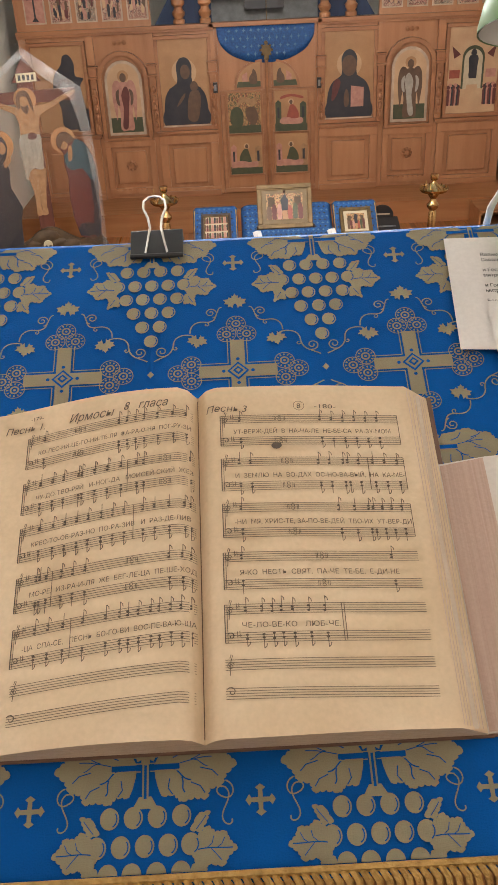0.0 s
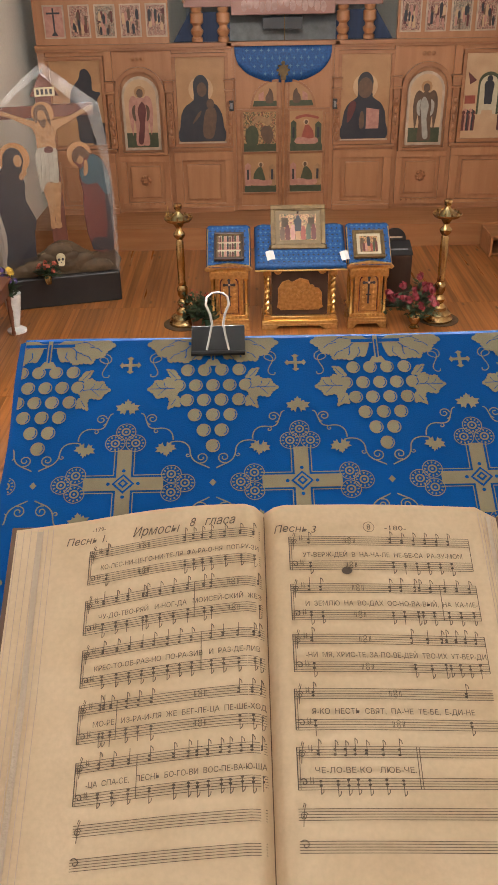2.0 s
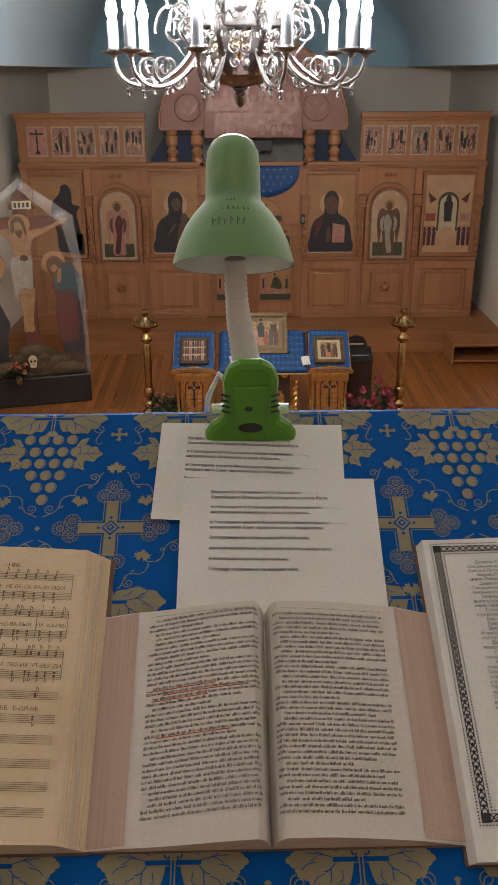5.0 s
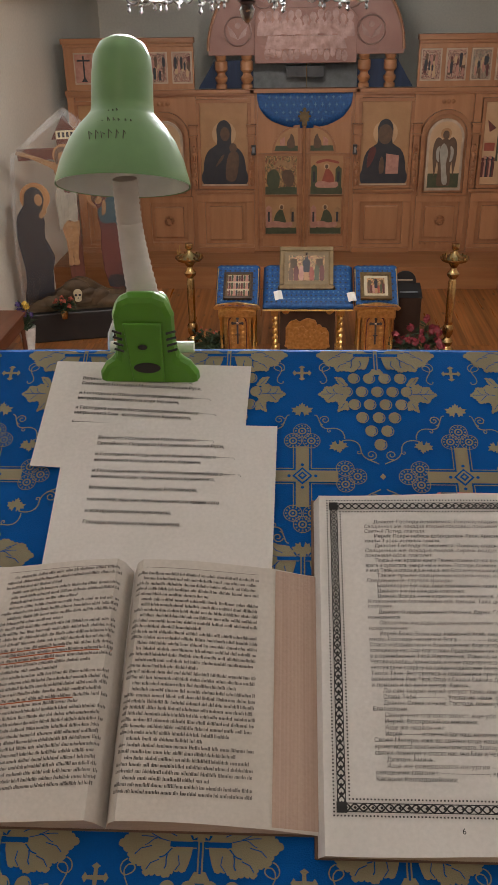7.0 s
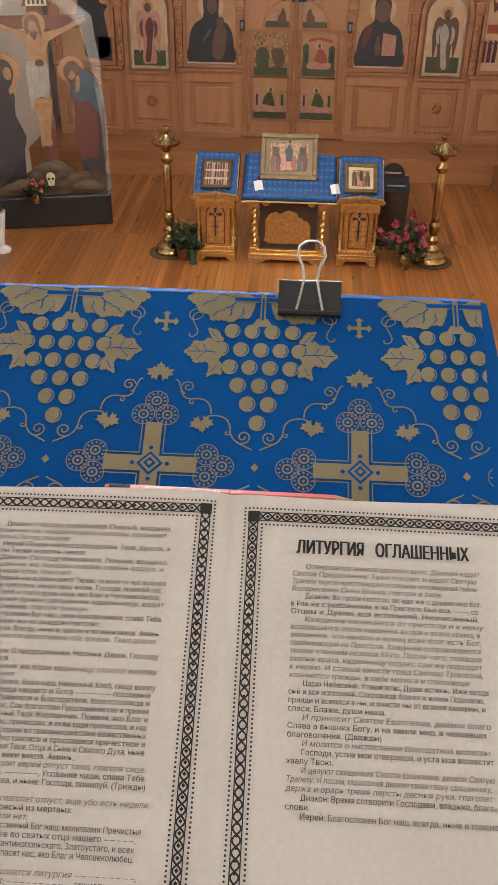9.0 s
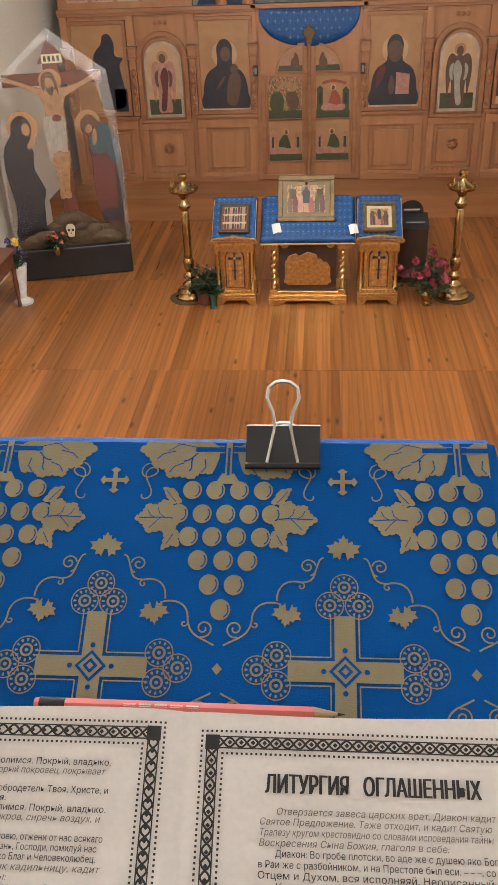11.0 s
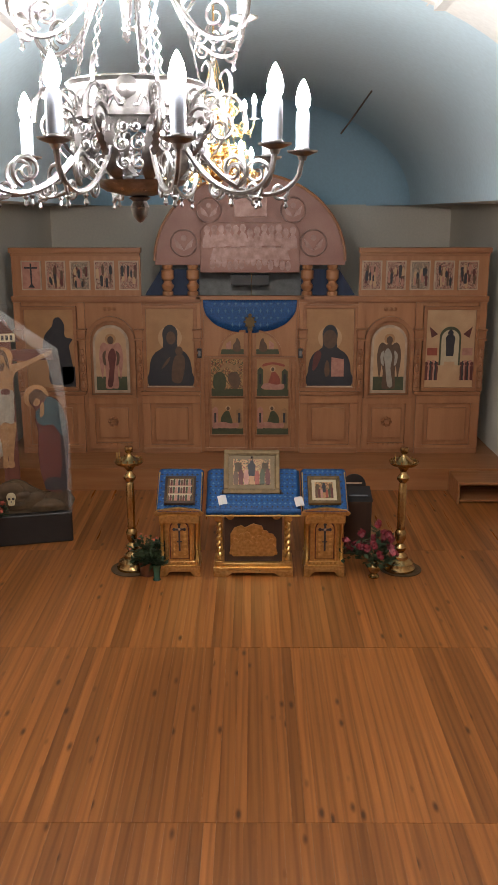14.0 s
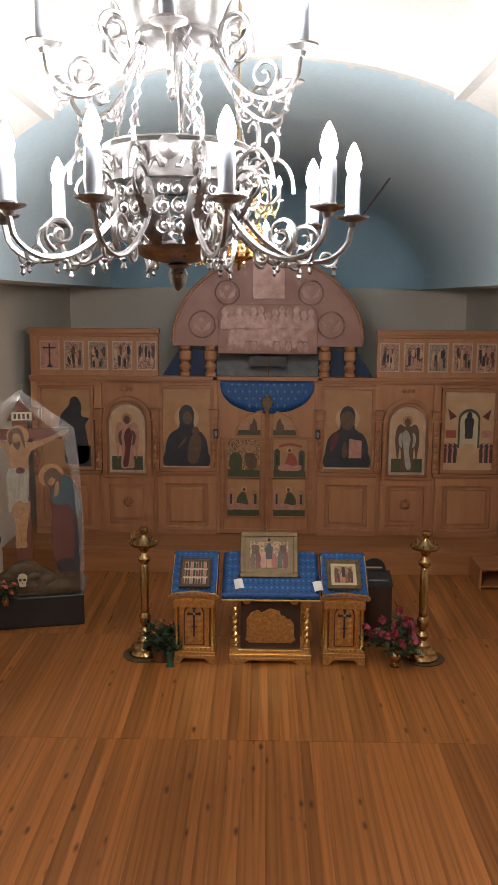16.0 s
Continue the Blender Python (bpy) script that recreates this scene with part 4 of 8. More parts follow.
for sx in (-0.80, 0.80):
    b = sp("wall_box", Geo().box(sx - 0.035, sx + 0.035, Y0 - 0.09, Y0 - 0.05, 1.93, 2.08), M_BLACK, "small black box fixed to the door post", bevel=0.004)
    sp("box_face", Geo().box(sx - 0.018, sx + 0.018, Y0 - 0.093, Y0 - 0.0905, 1.96, 2.05), M_GREYP, parent=b)
# balusters
for bx in (-1.29, -0.895, 0.895, 1.29):
    prof = [(0.085, 2.905), (0.085, 2.96), (0.06, 2.98), (0.09, 3.02), (0.098, 3.06), (0.065, 3.1), (0.06, 3.13), (0.098, 3.17), (0.098, 3.29), (0.065, 3.31), (0.085, 3.34), (0.085, 3.375)]
    sp("baluster", Geo().lathe(prof, 14, Matrix.Translation((bx, Y0 + 0.05, 0))), M_PINE, smooth=True)
# dark blue curtain and altar space behind the balusters
for sgn in (-1, 1):
    a = [(sgn * 0.80, 2.9), (sgn * 1.66, 2.9), (sgn * 1.4, 3.30), (sgn * 0.80, 3.30)]
    sp("side_curtain", Geo().prism(a if sgn > 0 else a[::-1], -0.16, -0.12, face), M_BLUE_DARK, "deep blue curtain behind the balusters")
# back panel of the altar space, its shade painted into the grey
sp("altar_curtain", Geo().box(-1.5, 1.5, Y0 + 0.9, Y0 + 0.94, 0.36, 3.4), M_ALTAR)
sp("altar_shelf", Geo().box(-0.3, 0.3, Y0 + 0.3, Y0 + 0.5, 3.04, 3.2), M_BLACK)
sp("lamp_chain", Geo().tube([(0.02, Y0 + 0.02, 2.55), (0.02, Y0 + 0.02, 3.3)], 0.004, 5), M_BRASS)
# half-round crown with relief medallions
crown = sp("crown", Geo().prism([(-1.475, 3.375), (1.475, 3.375), (1.475, 3.44)] + [(1.475 * math.cos(a), 3.44 + 1.30 * math.sin(a)) for a in [math.pi * i / 36 for i in range(37)]] + [(-1.475, 3.44)], -0.1, 0.0, face), M_RELIEF_BG, "half-round mauve board crowning the screen", bevel=0.006)
rim = [(1.475 * math.cos(a), Y0 - 0.012, 3.44 + 1.30 * math.sin(a)) for a in [math.pi * i / 36 for i in range(37)]]
sp("crown_rim", Geo().tube(rim, 0.022, 6), M_PINE2, parent=crown)
tb = [(-0.77, 3.26), (0.77, 3.26), (0.77, 3.82)] + [(0.77 - 0.2 + 0.2 * math.cos(a), 3.82 + 0.2 * math.sin(a)) for a in [math.pi / 2 * i / 6 for i in range(1, 7)]] + [(-0.57 - 0.2 * math.sin(a), 3.82 + 0.2 * math.cos(a)) for a in [math.pi / 2 * i / 6 for i in range(7)]]
tab = sp("supper_relief", Geo().prism(tb, 0.0, 0.03, face), M_RELIEF_BG, "embossed silvered relief of a table scene", parent=crown, bevel=0.008)
rnd = random.Random(5)
g = Geo()
for k in range(13):
    g.prism(moved(silhouette(0.13, 0.33, 0.17), -0.66 + 0.11 * k, 3.62 + rnd.uniform(-0.03, 0.05)), 0.03, 0.05 + 0.0015 * k, face)
g.prism([(-0.62, 3.46), (0.62, 3.46), (0.56, 3.64), (-0.56, 3.64)], 0.03, 0.07, face)
for k in range(14):
    g.prism(circle(-0.58 + 0.09 * k, 3.42 + rnd.uniform(-0.06, 0.04), 0.045, 8, 0.08), 0.03, 0.055 + 0.001 * k, face)
sp("relief_group", g, M_RELIEF, parent=tab)
for mx, mz, r in ((-1.02, 3.71, 0.215), (0.98, 3.71, 0.215), (-0.63, 4.20, 0.2), (0.66, 4.20, 0.2)):
    md = sp("medallion", Geo().prism(circle(mx, mz, r, 28), 0.0, 0.02, face), M_RELIEF_BG, "round embossed medallion", parent=crown)
    g = Geo().prism(circle(mx, mz + r * 0.35, r * 0.2, 12), 0.02, 0.045, face)
    for s2 in (-1, 1):
        g.prism([(mx, mz - r * 0.55), (mx + s2 * r * 0.25, mz - r * 0.1), (mx + s2 * r * 0.7, mz + r * 0.35), (mx + s2 * r * 0.55, mz - r * 0.3)], 0.02, 0.04, face)
    g.tube([(mx + r * 0.93 * math.cos(a), Y0 - 0.02, mz + r * 0.93 * math.sin(a)) for a in [2 * math.pi * i / 28 for i in range(29)]], 0.014, 5)
    sp("medallion_relief", g, M_RELIEF, parent=crown)
tp = sp("top_relief", Geo().prism(rect(-0.24, 0.26, 4.10, 4.62), 0.0, 0.025, face), M_RELIEF, "square embossed relief plate", parent=crown, bevel=0.006)
sp("relief_group", Geo().prism(moved(silhouette(0.3, 0.44, 0.15), 0.01, 4.12), 0.025, 0.045, face), M_RELIEF, parent=tp)


# ---- stands before the screen ----
def slab_matrix(w, y0, z0, y1, z1):
    """A frame lying on the slanted top: x across, y up the slope, z out of it."""
    t = Vector((0, y1 - y0, z1 - z0)).normalized()
    n = Vector((1, 0, 0)).cross(t)
    m = Matrix((Vector((1, 0, 0)), t, n)).transposed().to_4x4()
    m.translation = (0, y0, z0)
    return m, math.hypot(y1 - y0, z1 - z0)


def gilt_lectern(width):
    """Gilt carved lectern with corner columns, a niche with a cross, arched feet and a slanted cloth-covered top."""
    hw = width / 2
    th = thing("gilt_lectern", "narrow gilt carved lectern with a dark cross in its niche", "lectern", group="lecterns before the screen")
    g = Geo().box(-hw, hw, 0, 0.42, 0.10, 0.14).box(-hw + 0.015, hw - 0.015, 0.015, 0.405, 0.14, 0.19)
    part("plinth", g, M_GILT, th, bevel=0.006)
    foot = [(-hw, 0.1), (-hw, 0.0), (-hw + 0.07, 0.0), (-hw + 0.12, 0.06), (hw - 0.12, 0.06), (hw - 0.07, 0.0), (hw, 0.0), (hw, 0.1)]
    part("front_foot", Geo().prism(foot, -0.03, 0.0, upright(0, 0, 0)), M_GILT, th, bevel=0.004)
    part("rear_foot", Geo().prism(foot, -0.03, 0.0, upright(0, 0.39, 0)), M_GILT, th, bevel=0.004)
    part("body", Geo().box(-hw + 0.07, hw - 0.07, 0.03, 0.39, 0.19, 0.80), M_GILT, th, bevel=0.005)
    for x in (-hw + 0.035, hw - 0.035):
        for y in (0.035, 0.385):
            prof = [(0.03, 0.19), (0.03, 0.21), (0.018, 0.225), (0.02, 0.45), (0.017, 0.63), (0.028, 0.645), (0.03, 0.665)]
            part("column", Geo().lathe(prof, 10, Matrix.Translation((x, y, 0))), M_GOLD, th, smooth=True)
    part("frieze", Geo().box(-hw + 0.005, hw - 0.005, 0.005, 0.415, 0.665, 0.80), M_GILT, th, bevel=0.005)
    part("niche", Geo().prism(moved(arch(width * 0.5, 0.50), 0, 0.215), 0.0, 0.004, upright(0, 0.03, 0)), M_MAROON, th, "dark red arched niche edge")
    part("niche_panel", Geo().prism(moved(arch(width * 0.43, 0.46), 0, 0.225), 0.004, 0.012, upright(0, 0.03, 0)), M_GILT, th, "embossed gilt panel")
    aw, ah = width * 0.26, 0.51
    arc = [(-aw, -0.004, 0.20)] + [(aw * math.cos(a), -0.004, 0.21 + ah - aw + aw * math.sin(a)) for a in [math.pi - math.pi * i / 14 for i in range(15)]] + [(aw, -0.004, 0.20)]
    part("arch_moulding", Geo().tube([(x, y + 0.03, z) for x, y, z in arc], 0.011, 6), M_GOLD, th, smooth=True)
    for sd in (-1, 1):
        for k in range(6):
            part("carved_boss", Geo().lathe([(0.022, -0.004), (0.018, 0.006), (0.009, 0.003), (0.007, 0.010), (0.0, 0.012)], 8, upright(sd * (0.035 + 0.032 * k), 0.005, 0.775 - 0.006 * abs(k - 2))), M_GOLD, th, smooth=True)
        for k in range(5):
            part("panel_scroll", Geo().tube([(sd * 0.062 + q[0], 0.015, 0.28 + 0.062 * k + q[1]) for q in [(0.019 * (1 - i / 12) * math.cos(sd * i * 0.75), 0.019 * (1 - i / 12) * math.sin(sd * i * 0.75)) for i in range(12)]], 0.0042, 5), M_GOLD, th)
    for k in range(9):
        part("base_boss", Geo().lathe([(0.016, -0.003), (0.012, 0.006), (0.0, 0.010)], 7, upright((k - 4) * width * 0.105, 0.015, 0.165)), M_GOLD, th, smooth=True)
    cr = Geo().prism(rect(-0.011, 0.011, 0.32, 0.64), 0.012, 0.018, upright(0, 0.03, 0)).prism(rect(-0.055, 0.055, 0.575, 0.6), 0.0121, 0.0181, upright(0, 0.03, 0)).prism(rect(-0.03, 0.03, 0.43, 0.442), 0.0122, 0.0182, upright(0, 0.03, 0))
    for px, py in ((0, 0.65), (-0.06, 0.588), (0.06, 0.588)):
        cr.prism(circle(px, py, 0.019, 10), 0.0123, 0.0183, upright(0, 0.03, 0))
    part("cross", cr, M_NIGHT, th, "slim dark cross with rounded ends")
    part("cross_jewel", Geo().lathe([(0.016, 0), (0.012, 0.01), (0, 0.014)], 10, upright(0, 0.012, 0.588)), M_ICON_WHITE, th)
    m, ln = slab_matrix(width, -0.03, 0.815, 0.44, 1.16)
    part("slanted_top", Geo().box(-hw - 0.02, hw + 0.02, 0, ln, -0.03, 0, m), M_GILT, th, bevel=0.005)
    part("cheek", Geo().add([(-hw + 0.01, 0.0, 0.80), (-hw + 0.01, 0.42, 0.80), (-hw + 0.01, 0.42, 1.12), (hw - 0.01, 0.0, 0.80), (hw - 0.01, 0.42, 0.80), (hw - 0.01, 0.42, 1.12)], [(0, 1, 2), (3, 5, 4), (0, 3, 4, 1), (1, 4, 5, 2), (0, 2, 5, 3)]), M_GILT, th)
    crest = [(-hw - 0.05, 0.80), (-hw - 0.02, 0.77), (-0.1, 0.82), (0, 0.805), (0.1, 0.82), (hw + 0.02, 0.77), (hw + 0.05, 0.80), (hw, 0.845), (0.08, 0.865), (0, 0.875), (-0.08, 0.865), (-hw, 0.845)]
    part("carved_crest", Geo().prism(crest, -0.02, 0.02, upright(0, -0.015, 0)), M_GILT, th, bevel=0.004)
    return th


def slant_cloth(name, label, width, y0, z0, y1, z1, m, skirt=0.0, hang=0.05):
    """A blue patterned cover lying on a slanted top, with a wavy hem."""
    th = thing(name, label, "cloth", m)
    mm, ln = slab_matrix(width, y0, z0, y1, z1)
    nx, ny, vs, fs = 24, 10, [], []
    for j in range(ny + 1):
        for i in range(nx + 1):
            x = -width / 2 + width * i / nx
            side = max(0.0, abs(i - nx / 2) / (nx / 2) - 0.86) / 0.14
            vs.append(tuple(mm @ Vector((x, ln * j / ny, 0.006 + 0.003 * math.sin(i * 1.7 + j) - hang * side ** 2))))
    for j in range(ny):
        for i in range(nx):
            k = j * (nx + 1) + i
            fs.append((k, k + 1, k + nx + 2, k + nx + 1))
    ob = part("cover", Geo().add(vs, fs), M_BLUE_VEIL, th, smooth=True)
    ob.modifiers.new("thick", "SOLIDIFY").thickness = 0.004
    g, dk2 = Geo(), Geo()
    for j in range(int(ln / 0.05)):
        for i in range(int(width / 0.06)):
            x, y = -width / 2 + 0.05 + 0.06 * i + (0.03 if j % 2 else 0.0), 0.03 + 0.05 * j
            if abs(x) > width / 2 - 0.045:
                continue
            (g if j % 2 else dk2).add([tuple(mm @ Vector((x + dx, y + dy, 0.0125))) for dx, dy in ((-0.02, 0), (-0.005, -0.006), (0, -0.02), (0.005, -0.006), (0.02, 0), (0.005, 0.006), (0, 0.02), (-0.005, 0.006))], [(0, 1, 2, 3, 4, 5, 6, 7)])
    tagged(part("woven_pattern", g, M_VEIL_MARK, th), kind="stuff")
    tagged(part("woven_pattern", dk2, M_NIGHT, th), kind="stuff")
    if skirt:
        vs, fs = [], []
        for i in range(31):
            x = -width / 2 + width * i / 30
            for j in range(3):
                vs.append((x, y0 - 0.012 - 0.008 * math.sin(i * 1.3), z0 + 0.01 - skirt * j / 2 * (1 + 0.05 * math.sin(i * 2.1))))
        for i in range(30):
            for j in range(2):
                k = 3 * i + j
                fs.append((k, k + 1, k + 4, k + 3))
        part("hem", Geo().add(vs, fs), M_BLUE_VEIL, th, smooth=True).modifiers.new("thick", "SOLIDIFY").thickness = 0.004
        zz = [(-width / 2 + width * i / 30, y0 - 0.018, z0 - skirt) for i in range(31)]
        part("hem_braid", Geo().tube(zz, 0.012, 5), M_FRINGE, th)
    return th


def framed_icon(name, label, w, h, m, seed, frame_w=0.05, frame_mat=None, field=None, rows=0, inner=0.0):
    """A framed icon lying on local x, y with its face along local z."""
    th = thing(name, label, "icon", m)
    frame_mat = frame_mat or M_FRAME
    g = Geo()
    frame_bars(g, -w / 2, w / 2, 0, h, frame_w, 0.0, 0.045, None)
    part("frame", g, frame_mat, th, bevel=0.008)
    part("inner_frame", frame_bars(Geo(), -w / 2 + frame_w, w / 2 - frame_w, frame_w, h - frame_w, 0.012, 0.0, 0.034, None), M_FRAME, th)
    part("board", Geo().prism(rect(-w / 2 + 0.02, w / 2 - 0.02, 0.02, h - 0.02), -0.02, 0.02), M_DARKWOOD, th)
    part("field", Geo().prism(rect(-w / 2 + frame_w, w / 2 - frame_w, frame_w, h - frame_w), 0.02, 0.024), field or M_ICON_PALE, th)
    iw, ih, k0 = w - 2 * frame_w - 2 * inner, h - 2 * frame_w - 2 * inner, frame_w + inner
    if inner:
        part("picture", Geo().prism(rect(-iw / 2, iw / 2, k0, k0 + ih), 0.024, 0.0265), M_SCENE_GREEN, th)
    rnd = random.Random(seed)
    z = 0.028
    if rows:
        for r in range(rows):
            y0 = k0 + ih * r / rows
            part("painted_band", Geo().prism(rect(-iw / 2, iw / 2, y0 + 0.005, y0 + ih / rows * 0.4), 0.024, z), M_PINKP, th)
            gs = [Geo() for _ in range(10)]
            for i in range(10):
                gs[i].flat(moved(silhouette(iw / 10, ih / rows * rnd.uniform(0.72, 0.85), 0.16, "full"), -iw / 2 + iw * (i + 0.5) / 10, y0 + 0.006), z + 0.001 + 0.0003 * i)
            for q, mt in zip(gs, (M_UMBER, M_MAROON, M_GREENP, M_PINKP, M_NIGHT) * 2):
                part("painted_figure", q, mt, th)
    else:
        for i in range(7):
            px = -iw / 2 + iw * (i + 0.5) / 7
            hgt = ih * (0.5 + 0.12 * rnd.random())
            part("painted_figure", Geo().prism(moved(silhouette(iw / 6.2, hgt, 0.14, "full"), px, k0 + 0.004), 0.026, z + 0.0008 * i), (M_UMBER, M_MAROON, M_PINKP, M_ICON_BG, M_REDP, M_GREENP, M_MAROON)[i], th)
        part("painted_figure", Geo().prism(moved(silhouette(iw / 4.2, ih * 0.6, 0.14, "full"), 0, k0 + ih * 0.34), 0.026, z + 0.007), M_NIGHT, th)
        for s2 in (-1, 1):
            part("painted_house", Geo().prism(rect(s2 * iw * 0.36 - iw * 0.09, s2 * iw * 0.36 + iw * 0.09, k0 + ih * 0.5, k0 + ih * 0.86), 0.026, z + 0.0002), M_ROCK, th)
    return th


FY = 10.2   # front of the three stands
lec = gilt_lectern(0.48)
lec.matrix_basis = pose(-0.815, FY, 0)
lec2 = copy_thing(lec, pose(0.885, FY, 0))
BLUE_TXT = "blue patterned cover with gold hem on a slanted stand"
for x in (-0.815, 0.885):
    slant_cloth("lectern_cover", BLUE_TXT, 0.54, -0.035, 0.825, 0.47, 1.185, pose(x, FY, 0))
    mm, ln = slab_matrix(0.54, -0.035, 0.825, 0.47, 1.185)
    if x < 0:
        framed_icon("icon", "dark-framed icon with three rows of small figures", 0.36, 0.40, pose(x + 0.01, FY, 0) @ mm @ pose(0, 0.07, 0.03), 3, 0.03, M_DARKWOOD, M_CREAM, rows=3)
    else:
        framed_icon("icon", "small icon in a pale gilt wooden frame", 0.38, 0.40, pose(x - 0.01, FY, 0) @ mm @ pose(0, 0.07, 0.03), 9, 0.035, M_FRAME, M_CREAM, inner=0.05)

# centre table
tb = thing("gilt_table", "wide gilt carved table with twisted columns and a relief panel", "table", pose(0.05, FY, 0))
hw = 0.47
foot = [(-hw, 0.075), (-hw, 0.0), (-hw + 0.16, 0.0), (-hw + 0.22, 0.045), (hw - 0.22, 0.045), (hw - 0.16, 0.0), (hw, 0.0), (hw, 0.075)]
part("front_foot", Geo().prism(foot, -0.04, 0.0, upright(0, 0, 0)), M_GILT, tb, bevel=0.004)
part("rear_foot", Geo().prism(foot, -0.04, 0.0, upright(0, 0.46, 0)), M_GILT, tb, bevel=0.004)
part("plinth", Geo().box(-hw, hw, 0, 0.46, 0.075, 0.12).box(-hw + 0.02, hw - 0.02, 0.02, 0.44, 0.12, 0.17), M_GOLD, tb, bevel=0.008)
part("body", Geo().box(-hw + 0.13, hw - 0.13, 0.06, 0.44, 0.17, 0.80), M_DARKWOOD, tb, "dark recessed panel", bevel=0.004)
for x in (-hw + 0.065, hw - 0.065):
    pts = [(x + 0.012 * math.cos(k * 0.9), 0.055 + 0.012 * math.sin(k * 0.9), 0.19 + 0.011 * k) for k in range(46)]
    part("twisted_column", Geo().tube(pts, 0.024, 8), M_GOLD, tb, smooth=True)
    part("capital", Geo().box(x - 0.045, x + 0.045, 0.01, 0.10, 0.69, 0.78), M_GILT, tb, bevel=0.006)
    part("column_base", Geo().box(x - 0.045, x + 0.045, 0.01, 0.10, 0.165, 0.195), M_GILT, tb, bevel=0.006)
    part("rear_column", Geo().box(x - 0.03, x + 0.03, 0.38, 0.44, 0.17, 0.78), M_GILT, tb)
rl = [(-0.24, 0.24), (0.24, 0.24), (0.27, 0.28), (0.27, 0.46), (0.23, 0.52), (0.13, 0.54), (0.1, 0.62), (0.0, 0.65), (-0.1, 0.6), (-0.14, 0.63), (-0.22, 0.6), (-0.27, 0.52), (-0.27, 0.28)]
part("relief_panel", Geo().prism(rl, 0.0, 0.015, upright(0, 0.06, 0)), M_GILT, tb, "embossed gilt relief panel", bevel=0.004)
for k in range(7):
    part("relief_shape", Geo().prism(moved(silhouette(0.13, 0.2 + 0.04 * (k % 3), 0.17), -0.21 + 0.07 * k, 0.27 + 0.02 * (k % 2)), 0.015, 0.026 + 0.001 * k, upright(0, 0.06, 0)), M_GILT, tb)
for s2 in (-1, 1):
    part("rosette", Geo().lathe([(0.05, 0), (0.05, 0.012), (0.035, 0.02), (0.03, 0.012), (0.012, 0.022), (0, 0.022)], 16, upright(s2 * 0.27, 0.06, 0.745)), M_GILT, tb, smooth=True)
part("frieze", Geo().box(-hw, hw, 0.0, 0.46, 0.785, 0.83), M_GILT, tb, bevel=0.006)
mm, ln = slab_matrix(1.0, -0.02, 0.835, 0.47, 1.16)
part("slanted_top", Geo().box(-hw - 0.03, hw + 0.03, 0, ln, -0.03, 0, mm), M_GILT, tb, bevel=0.004)
part("cheek", Geo().add([(-hw, 0.0, 0.83), (-hw, 0.46, 0.83), (-hw, 0.46, 1.12), (hw, 0.0, 0.83), (hw, 0.46, 0.83), (hw, 0.46, 1.12)], [(0, 1, 2), (3, 5, 4), (0, 3, 4, 1), (1, 4, 5, 2), (0, 2, 5, 3)]), M_GILT, tb)
slant_cloth("table_cover", "blue patterned cover with a hanging gold-edged hem on the gilt table", 1.10, -0.03, 0.85, 0.48, 1.185, pose(0.05, FY, 0), skirt=0.07)
mm, ln = slab_matrix(1.1, -0.03, 0.85, 0.48, 1.185)
framed_icon("festal_icon", "large icon in a wide gold frame set upright on the table", 0.66, 0.54, pose(0.03, FY + 0.17, 0.965) @ pose(0, 0, 0, 56), 21, 0.055, M_FRAME, M_GOLDLEAF, inner=0.055)
part_stand = thing("icon_rest", "dark wooden wedge propping the large icon", "stand", pose(0.03, FY + 0.16, 0.945))
part("wedge", Geo().box(-0.35, 0.35, -0.01, 0.06, 0.0, 0.07), M_DARKWOOD, part_stand, bevel=0.004)
part("back_prop", Geo().tube([(0, 0.30, 0.17), (0, 0.24, 0.42)], 0.015, 6), M_DARKWOOD, part_stand)
for x, y in ((-0.36, 0.12), (0.53, 0.1)):
    nt = thing("paper_note", "small folded white paper lying on the blue cover", "paper", pose(0.05, FY, 0) @ mm @ pose(x, y, 0.018, 12, 4, 14))
    part("folded_sheet", Geo().add([(-0.05, -0.06, 0), (0.05, -0.06, 0.004), (0.05, 0.06, 0.003), (-0.05, 0.06, 0), (0, -0.06, 0.018), (0, 0.06, 0.018)], [(0, 4, 5, 3), (4, 1, 2, 5)]), M_PAPER, nt)


